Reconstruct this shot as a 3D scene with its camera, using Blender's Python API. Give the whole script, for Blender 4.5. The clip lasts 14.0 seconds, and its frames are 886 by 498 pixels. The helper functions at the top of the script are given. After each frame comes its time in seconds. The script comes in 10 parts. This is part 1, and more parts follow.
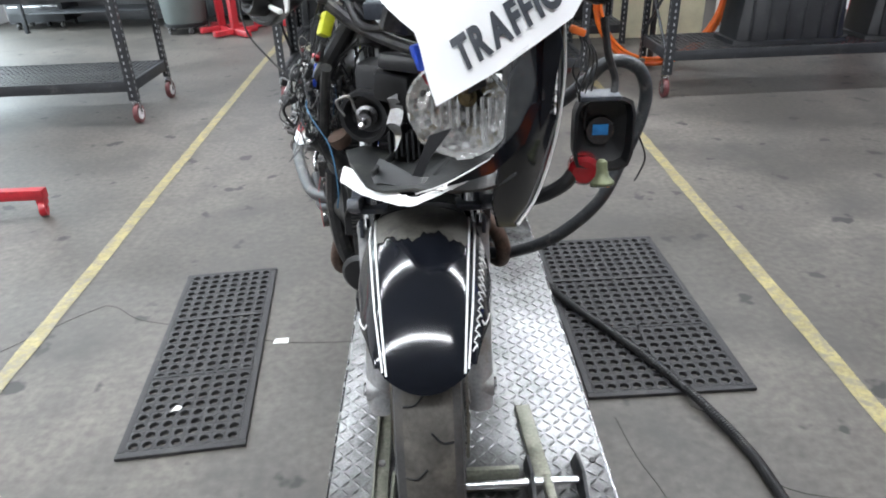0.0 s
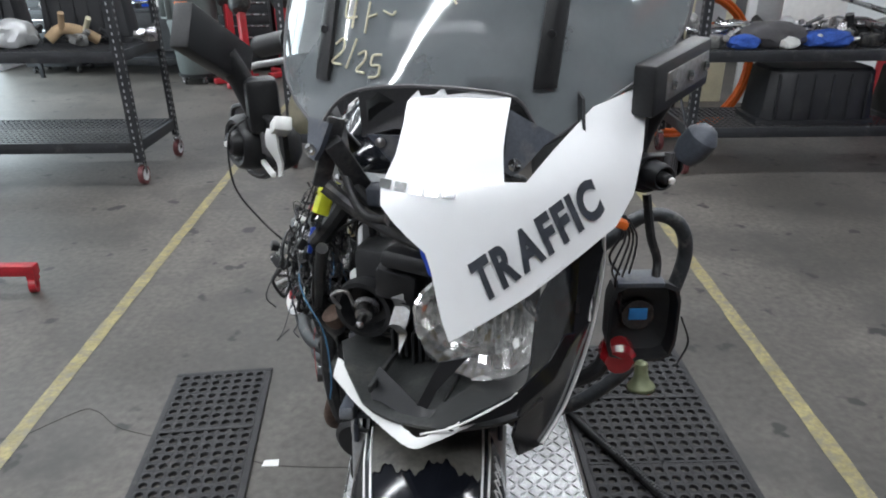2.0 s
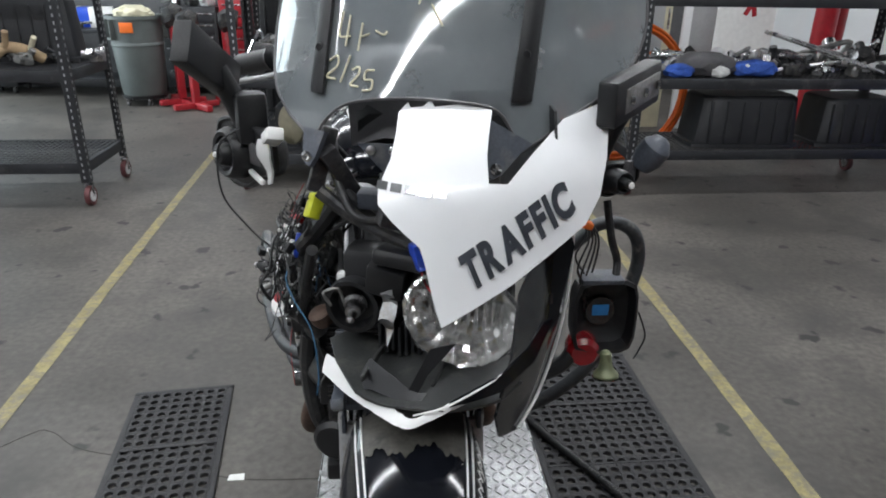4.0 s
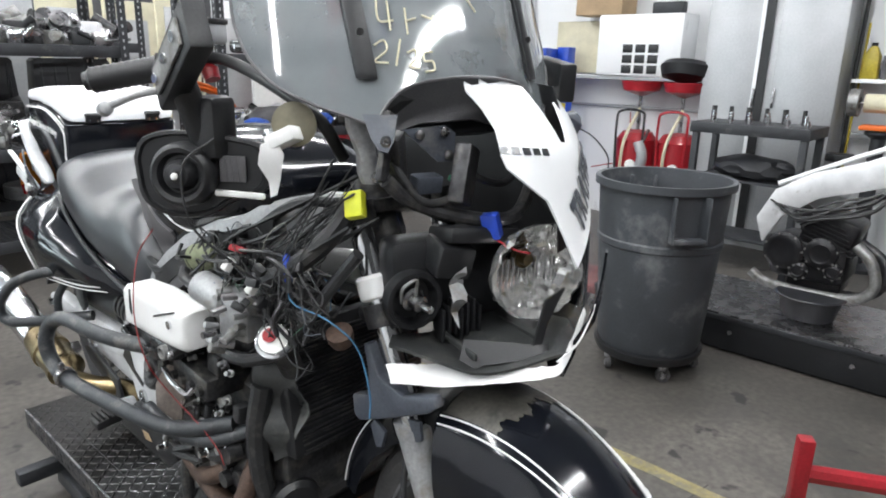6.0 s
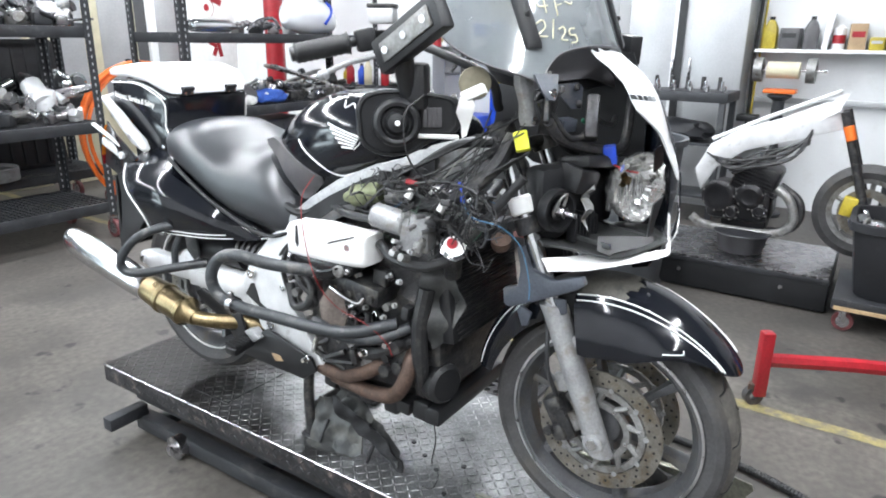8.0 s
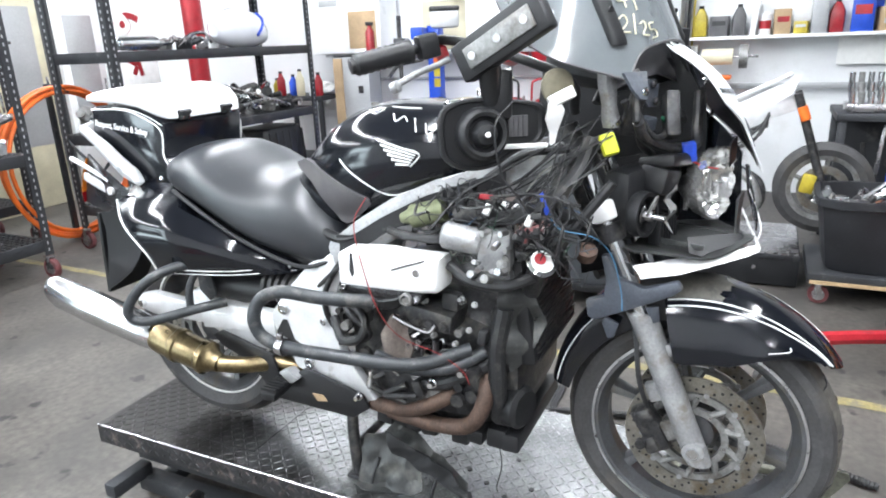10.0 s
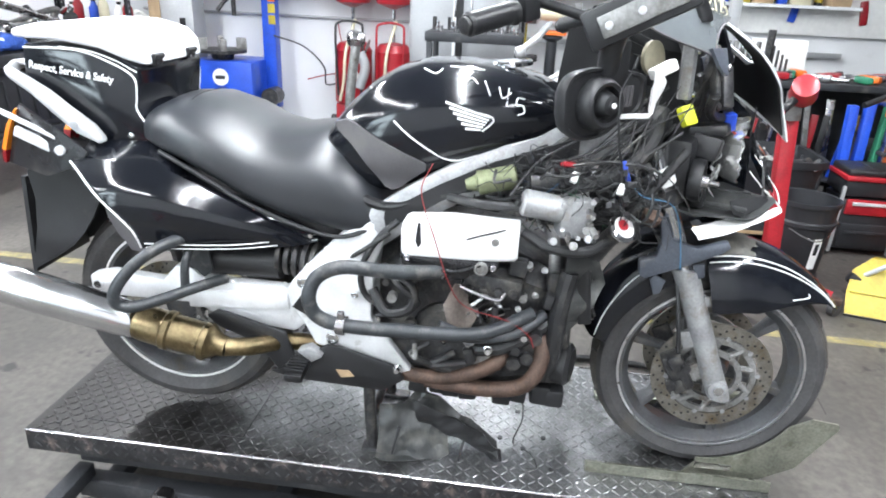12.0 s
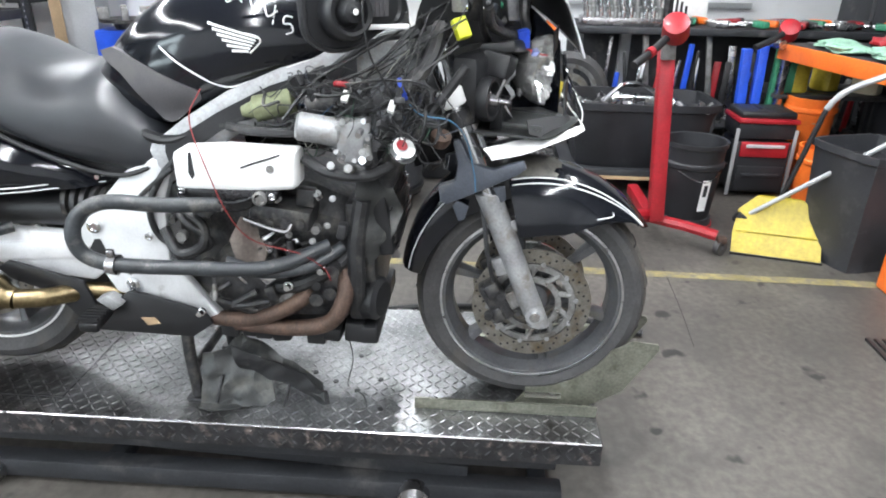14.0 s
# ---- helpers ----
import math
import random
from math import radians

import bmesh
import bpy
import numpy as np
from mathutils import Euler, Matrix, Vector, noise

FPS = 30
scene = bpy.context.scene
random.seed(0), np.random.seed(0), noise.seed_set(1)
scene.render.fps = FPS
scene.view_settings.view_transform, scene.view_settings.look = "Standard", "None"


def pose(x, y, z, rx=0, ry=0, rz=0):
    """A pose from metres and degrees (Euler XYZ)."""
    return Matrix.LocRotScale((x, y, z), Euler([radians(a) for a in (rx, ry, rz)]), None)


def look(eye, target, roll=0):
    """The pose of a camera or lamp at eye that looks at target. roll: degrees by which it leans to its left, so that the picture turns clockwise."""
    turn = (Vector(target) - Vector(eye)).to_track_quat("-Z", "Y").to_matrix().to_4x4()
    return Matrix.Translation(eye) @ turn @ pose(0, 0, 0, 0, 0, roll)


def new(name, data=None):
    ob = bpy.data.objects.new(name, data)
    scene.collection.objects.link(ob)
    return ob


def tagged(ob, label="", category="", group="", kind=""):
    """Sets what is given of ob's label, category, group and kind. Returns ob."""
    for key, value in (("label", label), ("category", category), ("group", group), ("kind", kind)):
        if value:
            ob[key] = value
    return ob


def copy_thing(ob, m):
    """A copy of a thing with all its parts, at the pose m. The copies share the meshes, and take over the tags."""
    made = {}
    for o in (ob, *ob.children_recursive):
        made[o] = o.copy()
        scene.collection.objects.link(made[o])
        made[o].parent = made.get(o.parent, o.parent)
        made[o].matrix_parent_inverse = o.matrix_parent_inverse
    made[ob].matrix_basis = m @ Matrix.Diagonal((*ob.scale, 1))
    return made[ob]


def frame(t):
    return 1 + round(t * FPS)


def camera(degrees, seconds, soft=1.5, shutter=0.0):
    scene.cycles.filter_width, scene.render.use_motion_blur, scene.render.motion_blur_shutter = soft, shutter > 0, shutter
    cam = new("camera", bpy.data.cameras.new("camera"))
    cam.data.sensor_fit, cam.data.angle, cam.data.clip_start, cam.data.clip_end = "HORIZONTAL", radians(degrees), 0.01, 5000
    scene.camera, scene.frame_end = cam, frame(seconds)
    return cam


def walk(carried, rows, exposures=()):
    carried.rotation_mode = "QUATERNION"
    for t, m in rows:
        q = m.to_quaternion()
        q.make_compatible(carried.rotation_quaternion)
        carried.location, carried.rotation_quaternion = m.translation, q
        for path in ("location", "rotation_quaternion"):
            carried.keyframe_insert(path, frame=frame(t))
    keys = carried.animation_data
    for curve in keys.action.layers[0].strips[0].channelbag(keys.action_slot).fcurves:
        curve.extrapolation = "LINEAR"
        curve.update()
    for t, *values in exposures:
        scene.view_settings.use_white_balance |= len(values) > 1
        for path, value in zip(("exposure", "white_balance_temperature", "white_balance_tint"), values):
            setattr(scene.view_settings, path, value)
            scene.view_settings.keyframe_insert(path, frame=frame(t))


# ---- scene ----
cam = camera(67.3, 14.0, 1.9)
PATH = [
    (0, (0.046, -1.12, 1.518), (0.062, 0.646, 0.579), -2.2),
    (0.5, (0.059, -0.94, 1.533), (0.032, 0.872, 0.686), -0.2),
    (1, (0.056, -0.855, 1.568), (0.018, 0.954, 0.716), -1.3),
    (1.5, (0.05, -0.831, 1.623), (0.005, 0.998, 0.816), -1.2),
    (2, (0.049, -0.815, 1.692), (0.044, 0.999, 0.852), -0.6),
    (2.2, (0.05, -0.813, 1.726), (0.053, 0.993, 0.866), -0.9),
    (4.3, (-0.058, -0.92, 1.672), (0.114, 0.938, 0.951), 0.9),
    (4.5, (-0.103, -0.913, 1.627), (0.086, 0.977, 1.001), 0.2),
    (5, (-0.306, -0.857, 1.549), (0.462, 0.922, 1.053), 1.5),
    (5.5, (-0.569, -0.695, 1.518), (0.588, 0.845, 0.982), 0.2),
    (6, (-0.835, -0.604, 1.535), (0.598, 0.681, 0.991), 1.4),
    (6.5, (-1.129, -0.574, 1.54), (0.387, 0.582, 0.934), 0.7),
    (7, (-1.258, -0.495, 1.567), (0.198, 0.723, 0.937), -2.0),
    (7.5, (-1.397, -0.469, 1.543), (0.142, 0.653, 0.932), -0.5),
    (9.8, (-1.551, -0.185, 1.502), (0.131, 0.715, 0.904), -0.5),
    (10, (-1.548, -0.088, 1.526), (0.167, 0.753, 0.932), -2.3),
    (10.5, (-1.63, 0.148, 1.529), (0.141, 0.807, 0.876), -2.0),
    (11, (-1.706, 0.405, 1.548), (0.115, 0.9, 0.886), 0.2),
    (11.5, (-1.683, 0.516, 1.555), (0.169, 0.742, 0.834), 2.2),
    (12, (-1.682, 0.558, 1.567), (0.159, 0.769, 0.814), 2.6),
    (12.5, (-1.682, 0.562, 1.572), (0.154, 0.823, 0.823), 1.4),
    (13, (-1.691, 0.539, 1.556), (0.146, 0.853, 0.83), 1.9),
    (13.5, (-1.712, 0.379, 1.485), (0.124, 0.601, 0.724), 4.2),
    (14, (-1.635, 0.15, 1.457), (0.188, 0.253, 0.641), 1.1),
]
walk(cam, [(t, look(eye, target, roll)) for t, eye, target, roll in PATH], [(0.0, 0.75, 6500, 10), (0.5, 0.74, 6500, 10), (1.0, 0.52, 6500, 10), (1.5, 0.22, 6500, 10), (2.0, -0.03, 6500, 10), (4.5, -0.15, 6700, 10), (5.5, 0.25, 6950, 10), (6.0, 0.42, 6700, 10), (6.5, 0.72, 6550, 10), (7.5, 0.94, 6500, 10), (12.5, 1.19, 6450, 10), (14.0, 0.97, 6550, 10)])

# ---- world and light ----
world = bpy.data.worlds.new("shop_air")
scene.world = world
world.use_nodes = True
world.node_tree.nodes["Background"].inputs[0].default_value = (0.9, 0.95, 1.0, 1)
world.node_tree.nodes["Background"].inputs[1].default_value = 0.25
TUBE_POWER = 46.0
TUBES = [(x, y) for y in (-1.8, 0.9, 4.1, 7.2) for x in (-4.35, -1.9, 0.55, 3.0) if (x, y) != (3.0, -1.8)]
CEIL = 3.9
DECK = 0.29
scene.view_settings.exposure = 0.0


# ---- materials ----
def M(name, col, rough=0.5, metal=0.0, var=0.18, scale=6.0, bump=0.0, bscale=80.0, coat=0.0, rvar=0.12, dirt=None, dirt_at=0.6, dscale=3.0):
    """Principled surface with variation at two scales, fine relief and, where dirt is given, stains of that colour."""
    m = bpy.data.materials.new(name)
    m.use_nodes = True
    nt = m.node_tree
    b = nt.nodes["Principled BSDF"]
    tc = nt.nodes.new("ShaderNodeTexCoord")
    n1 = nt.nodes.new("ShaderNodeTexNoise")
    n1.inputs["Scale"].default_value, n1.inputs["Detail"].default_value = scale, 6
    n2 = nt.nodes.new("ShaderNodeTexNoise")
    n2.inputs["Scale"].default_value, n2.inputs["Detail"].default_value = bscale, 4
    for n in (n1, n2):
        nt.links.new(tc.outputs["Object"], n.inputs["Vector"])
    ramp = nt.nodes.new("ShaderNodeValToRGB")
    ramp.color_ramp.elements[0].position, ramp.color_ramp.elements[1].position = 0.3, 0.72
    ramp.color_ramp.elements[0].color = (*[c * (1 - var) for c in col], 1)
    ramp.color_ramp.elements[1].color = (*[min(1, c * (1 + var)) for c in col], 1)
    nt.links.new(n1.outputs["Fac"], ramp.inputs["Fac"])
    last = ramp.outputs["Color"]
    mixf = nt.nodes.new("ShaderNodeMix")
    mixf.data_type, mixf.blend_type = "RGBA", "OVERLAY"
    mixf.inputs["Factor"].default_value = min(1.0, var * 1.6)
    nt.links.new(last, mixf.inputs["A"])
    nt.links.new(n2.outputs["Fac"], mixf.inputs["B"])
    last = mixf.outputs["Result"]
    if dirt:
        n3 = nt.nodes.new("ShaderNodeTexNoise")
        n3.inputs["Scale"].default_value, n3.inputs["Detail"].default_value, n3.inputs["Roughness"].default_value = dscale, 8, 0.65
        nt.links.new(tc.outputs["Object"], n3.inputs["Vector"])
        r3 = nt.nodes.new("ShaderNodeValToRGB")
        r3.color_ramp.elements[0].position, r3.color_ramp.elements[1].position = dirt_at - 0.08, dirt_at + 0.12
        nt.links.new(n3.outputs["Fac"], r3.inputs["Fac"])
        mx = nt.nodes.new("ShaderNodeMix")
        mx.data_type = "RGBA"
        nt.links.new(r3.outputs["Color"], mx.inputs["Factor"])
        nt.links.new(last, mx.inputs["A"])
        mx.inputs["B"].default_value = (*dirt, 1)
        last = mx.outputs["Result"]
    nt.links.new(last, b.inputs["Base Color"])
    mr = nt.nodes.new("ShaderNodeMapRange")
    mr.inputs["To Min"].default_value, mr.inputs["To Max"].default_value = max(0.02, rough - rvar), min(1, rough + rvar)
    nt.links.new(n1.outputs["Fac"], mr.inputs["Value"])
    nt.links.new(mr.outputs["Result"], b.inputs["Roughness"])
    b.inputs["Metallic"].default_value = metal
    b.inputs["Coat Weight"].default_value = coat
    b.inputs["Coat Roughness"].default_value = 0.05
    if bump > 0:
        bp = nt.nodes.new("ShaderNodeBump")
        bp.inputs["Strength"].default_value, bp.inputs["Distance"].default_value = bump, 0.004
        nt.links.new(n2.outputs["Fac"], bp.inputs["Height"])
        nt.links.new(bp.outputs["Normal"], b.inputs["Normal"])
    return m


def glow(name, col, strength):
    m = bpy.data.materials.new(name)
    m.use_nodes = True
    b = m.node_tree.nodes["Principled BSDF"]
    b.inputs["Base Color"].default_value = (*col, 1)
    b.inputs["Emission Color"].default_value = (*col, 1)
    b.inputs["Emission Strength"].default_value = strength
    return m


def clear(name, col, rough=0.03, trans=0.85, alpha=1.0):
    m = bpy.data.materials.new(name)
    m.use_nodes = True
    b = m.node_tree.nodes["Principled BSDF"]
    b.inputs["Base Color"].default_value = (*col, 1)
    b.inputs["Transmission Weight"].default_value = trans
    b.inputs["Roughness"].default_value = rough
    b.inputs["IOR"].default_value = 1.55
    b.inputs["Alpha"].default_value = alpha
    return m


BLACK = M("gloss_black_paint", (0.006, 0.007, 0.010), 0.12, 0, 0.3, 5, 0, 60, 0.0, 0.04, (0.016, 0.016, 0.018), 0.76, 9)
DUSTY = M("dusty_black_paint", (0.016, 0.016, 0.019), 0.28, 0, 0.3, 7, 0, 60, 0.6, 0.1, (0.09, 0.085, 0.075), 0.62, 7)
WHITE = M("white_paint", (0.82, 0.83, 0.84), 0.3, 0, 0.04, 5, 0, 60, 0.4, 0.08)
STRIPE = M("white_pinstripe", (0.75, 0.75, 0.74), 0.4, 0, 0.08, 20)
MATTE = M("matte_black_plastic", (0.013, 0.0135, 0.015), 0.42, 0, 0.3, 9, 0.12, 300, 0, 0.12, (0.05, 0.047, 0.042), 0.70, 11)
GREYP = M("grey_blue_plastic", (0.06, 0.068, 0.085), 0.42, 0, 0.25, 12, 0.1, 200, 0, 0.1, (0.16, 0.155, 0.15), 0.63, 14)
MAROON = M("dark_red_wheel_tread", (0.11, 0.03, 0.032), 0.55, 0, 0.3, 20, 0.1, 120)
COWLG = M("dusty_cowl_plastic", (0.040, 0.042, 0.042), 0.34, 0, 0.3, 9, 0.12, 200, 0, 0.1, (0.12, 0.118, 0.105), 0.6, 9)
RUBBER = M("tyre_rubber", (0.05, 0.049, 0.05), 0.62, 0, 0.3, 14, 0.3, 120, 0, 0.1, (0.07, 0.064, 0.056), 0.60, 9)
TREAD = M("worn_tread", (0.075, 0.07, 0.062), 0.8, 0, 0.3, 20, 0.4, 90, 0, 0.1, (0.14, 0.13, 0.11), 0.6, 16)
SEATV = M("seat_vinyl", (0.020, 0.0225, 0.027), 0.35, 0, 0.2, 7, 0.06, 420, 0.0, 0.07, (0.06, 0.06, 0.062), 0.70, 5)
SEATV.node_tree.nodes["Principled BSDF"].inputs["Specular IOR Level"].default_value = 0.9
PADV = M("knee_pad_vinyl", (0.088, 0.085, 0.090), 0.45, 0, 0.2, 8, 0.2, 380, 0, 0.08, (0.12, 0.115, 0.11), 0.62, 8)
RIMM = M("painted_rim_metal", (0.13, 0.133, 0.14), 0.36, 0.5, 0.22, 10, 0.05, 150, 0, 0.12, (0.13, 0.12, 0.10), 0.6, 16)
RIMB = M("bright_rim_edge", (0.62, 0.62, 0.63), 0.3, 0.9, 0.15, 20, 0.05, 150)
DISC = M("brake_disc_steel", (0.30, 0.285, 0.255), 0.36, 0.9, 0.25, 26, 0.1, 300, 0, 0.1, (0.20, 0.15, 0.09), 0.58, 18)
ALU = M("cast_aluminium", (0.68, 0.69, 0.70), 0.42, 0.2, 0.14, 12, 0.08, 220, 0, 0.1, (0.30, 0.29, 0.27), 0.68, 14)
FORKA = M("fork_slider_paint", (0.34, 0.345, 0.35), 0.45, 0.4, 0.2, 16, 0.1, 160, 0, 0.1, (0.24, 0.22, 0.19), 0.6, 22)
CHROME = M("chrome", (0.72, 0.73, 0.74), 0.12, 1.0, 0.1, 10, 0.02, 100)
STEEL = M("brushed_steel", (0.46, 0.45, 0.46), 0.27, 1.0, 0.12, 14, 0.05, 200)
BRASS = M("heat_tinted_steel", (0.23, 0.18, 0.10), 0.3, 1.0, 0.3, 14, 0.05, 120, 0, 0.1, (0.12, 0.085, 0.05), 0.62, 12)
RUST = M("rusty_header_steel", (0.10, 0.066, 0.052), 0.6, 0.5, 0.35, 22, 0.2, 150, 0, 0.1, (0.16, 0.10, 0.07), 0.6, 20)
ENGM = M("engine_casting_dark", (0.05, 0.05, 0.053), 0.38, 0.55, 0.4, 18, 0.3, 120, 0, 0.14, (0.13, 0.125, 0.112), 0.57, 26)
ENGL = M("engine_casting_grey", (0.26, 0.26, 0.255), 0.45, 0.6, 0.3, 20, 0.2, 140, 0, 0.12, (0.12, 0.10, 0.08), 0.6, 18)
HOSE = M("black_hose_rubber", (0.020, 0.0205, 0.022), 0.42, 0, 0.3, 22, 0.2, 200, 0, 0.1, (0.10, 0.095, 0.085), 0.63, 18)
MUFM = M("scuffed_muffler_steel", (0.60, 0.60, 0.61), 0.2, 1.0, 0.12, 14, 0.06, 160, 0, 0.12, (0.42, 0.41, 0.40), 0.62, 20)
HEADB = M("gloss_black_head_casting", (0.012, 0.012, 0.013), 0.2, 0, 0.3, 14, 0.1, 120, 0, 0.08, (0.07, 0.066, 0.06), 0.66, 18)
BARM = M("crash_bar_paint", (0.032, 0.036, 0.04), 0.4, 0, 0.3, 18, 0.1, 160, 0, 0.1, (0.15, 0.145, 0.135), 0.62, 20)
LID = M("aged_white_plastic", (0.80, 0.81, 0.83), 0.4, 0, 0.05, 6, 0.03, 200, 0, 0.08, (0.6, 0.6, 0.58), 0.75, 6)
COVERW = M("white_cover_paint", (0.80, 0.80, 0.79), 0.4, 0, 0.07, 8, 0.05, 200, 0, 0.08, (0.42, 0.40, 0.37), 0.73, 9)
GRABS = M("silver_grab_rail_paint", (0.62, 0.63, 0.64), 0.38, 0.3, 0.1, 10)
YEL = M("yellow_plastic", (0.62, 0.66, 0.03), 0.45, 0, 0.15, 30)
BLUEC = M("blue_plastic", (0.02, 0.07, 0.5), 0.4, 0, 0.15, 30)
REDP = M("red_paint", (0.33, 0.012, 0.020), 0.4, 0, 0.22, 9, 0.05, 90, 0.2, 0.1, (0.22, 0.03, 0.03), 0.66, 12)
BLUEP = M("blue_machine_paint", (0.015, 0.075, 0.52), 0.4, 0, 0.2, 6, 0.05, 90, 0.2, 0.1, (0.05, 0.08, 0.2), 0.68, 8)
AMBER = M("amber_lens", (0.85, 0.25, 0.02), 0.2, 0, 0.1, 20, 0, 60, 0.5)
REDL = M("red_lens", (0.28, 0.01, 0.015), 0.2, 0, 0.15, 20, 0, 60, 0.5)
OLIVE = M("olive_solenoid_metal", (0.19, 0.21, 0.12), 0.5, 0.3, 0.2, 20, 0.1)
RACKM = M("rack_grey_black_paint", (0.030, 0.032, 0.036), 0.5, 0.2, 0.25, 8, 0.1, 120, 0, 0.12, (0.12, 0.115, 0.11), 0.66, 6)
BINP = M("dark_grey_bin_plastic", (0.05, 0.055, 0.062), 0.55, 0, 0.2, 5, 0.1, 150, 0, 0.1, (0.16, 0.165, 0.17), 0.62, 5)
TOTE = M("tote_black_plastic", (0.016, 0.017, 0.020), 0.5, 0, 0.25, 6, 0.1, 150, 0, 0.1, (0.04, 0.04, 0.04), 0.66, 7)
MATR = M("black_rubber_mat", (0.02, 0.02, 0.022), 0.62, 0, 0.3, 12, 0.2, 200, 0, 0.1, (0.06, 0.058, 0.055), 0.64, 10)
# dark tone puts the dim room's shade into the north and south walls
WALLD = M("dim_room_wall", (0.09, 0.09, 0.095), 0.7, 0, 0.2, 1.5, 0.2, 40, 0, 0.08, (0.05, 0.05, 0.05), 0.65, 1.2)
WALLW = M("white_wall_paint", (0.78, 0.79, 0.80), 0.6, 0, 0.05, 1.2, 0.2, 40, 0, 0.08, (0.60, 0.60, 0.58), 0.72, 1.5)
CEILM = M("ceiling_paint", (0.34, 0.35, 0.36), 0.8, 0, 0.06, 1.0)
ORANGE = M("orange_plastic", (0.80, 0.16, 0.02), 0.45, 0, 0.15, 8)
YELP = M("yellow_dustpan_plastic", (0.42, 0.33, 0.03), 0.45, 0, 0.2, 8, 0, 60, 0, 0.1, (0.35, 0.28, 0.05), 0.66, 9)
TAN = M("cardboard", (0.42, 0.30, 0.18), 0.8, 0, 0.15, 6)
CREAM = M("cream_plastic", (0.62, 0.58, 0.42), 0.5, 0, 0.1, 8)
CABG = M("grey_cabinet_paint", (0.42, 0.43, 0.44), 0.38, 0.3, 0.08, 3, 0.03, 60)
GREEN = M("green_paint", (0.03, 0.20, 0.11), 0.45, 0, 0.2, 8)
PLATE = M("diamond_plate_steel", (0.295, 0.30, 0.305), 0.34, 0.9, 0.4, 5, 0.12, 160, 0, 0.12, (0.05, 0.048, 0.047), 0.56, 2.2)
# stains thicken towards both ends; the clear middle imitates a bright reflection
pn = PLATE.node_tree
ramp3 = [n for n in pn.nodes if n.type == "VALTORGB"][1]
src3 = ramp3.inputs["Fac"].links[0].from_socket
sep3, ma3, ad3 = pn.nodes.new("ShaderNodeSeparateXYZ"), pn.nodes.new("ShaderNodeMath"), pn.nodes.new("ShaderNodeMath")
pn.links.new([n for n in pn.nodes if n.type == "TEX_COORD"][0].outputs["Object"], sep3.inputs[0])
ma3.operation = "MULTIPLY_ADD"
ma3.inputs[1].default_value, ma3.inputs[2].default_value = 0.36, -0.115
sb3, ab3 = pn.nodes.new("ShaderNodeMath"), pn.nodes.new("ShaderNodeMath")
sb3.operation, ab3.operation = "SUBTRACT", "ABSOLUTE"
sb3.inputs[1].default_value = 0.55
pn.links.new(sep3.outputs["Y"], sb3.inputs[0])
pn.links.new(sb3.outputs[0], ab3.inputs[0])
pn.links.new(ab3.outputs[0], ma3.inputs[0])
pn.links.new(ma3.outputs[0], ad3.inputs[0])
pn.links.new(src3, ad3.inputs[1])
pn.links.new(ad3.outputs[0], ramp3.inputs["Fac"])
VISE = M("dull_olive_steel", (0.25, 0.255, 0.21), 0.45, 0.75, 0.3, 16, 0.1, 140, 0, 0.1, (0.12, 0.11, 0.08), 0.6, 12)
BLUEW = M("white_blue_fairing_paint", (0.78, 0.80, 0.84), 0.2, 0, 0.04, 6, 0, 60, 0.6)
FROSTB = M("blue_cloth", (0.04, 0.11, 0.45), 0.9, 0, 0.3, 14, 0.4, 60)
GLASS = clear("smoked_windscreen", (0.20, 0.22, 0.23), 0.07, 0.0, 0.70)
gn = GLASS.node_tree
gb = gn.nodes["Principled BSDF"]
gb.inputs["IOR"].default_value = 1.75
gtc, gns, gmr, gma = gn.nodes.new("ShaderNodeTexCoord"), gn.nodes.new("ShaderNodeTexNoise"), gn.nodes.new("ShaderNodeMapRange"), gn.nodes.new("ShaderNodeMapRange")
gns.inputs["Scale"].default_value, gns.inputs["Detail"].default_value, gns.inputs["Roughness"].default_value = 7.0, 9, 0.7
gn.links.new(gtc.outputs["Object"], gns.inputs["Vector"])
gmr.inputs["From Min"].default_value, gmr.inputs["From Max"].default_value, gmr.inputs["To Min"].default_value, gmr.inputs["To Max"].default_value = 0.35, 0.7, 0.02, 0.10
gma.inputs["From Min"].default_value, gma.inputs["From Max"].default_value, gma.inputs["To Min"].default_value, gma.inputs["To Max"].default_value = 0.3, 0.75, 0.62, 0.80
gn.links.new(gns.outputs["Fac"], gmr.inputs["Value"])
gn.links.new(gns.outputs["Fac"], gma.inputs["Value"])
gn.links.new(gmr.outputs["Result"], gb.inputs["Roughness"])
gn.links.new(gma.outputs["Result"], gb.inputs["Alpha"])
REFL = M("bright_reflector_metal", (0.9, 0.9, 0.89), 0.14, 0.85, 0.08, 40, 0.1, 70)
LENS = clear("clear_lens", (0.42, 0.43, 0.43), 0.05, 0.0, 0.05)
LETTER = M("dark_letter_vinyl", (0.035, 0.04, 0.05), 0.4, 0, 0.3, 30)
PAPER = M("white_label", (0.8, 0.8, 0.78), 0.6, 0, 0.05, 20)
WOOD = M("plywood", (0.45, 0.32, 0.18), 0.7, 0, 0.2, 9)


# ---- mesh helpers ----
def thing(name, label, category, loc=(0, 0, 0), rz=0, group="", kind=""):
    e = new(name)
    e.empty_display_size = 0.1
    e.matrix_world = pose(*loc, 0, 0, rz)
    return tagged(e, label, category, group, kind)


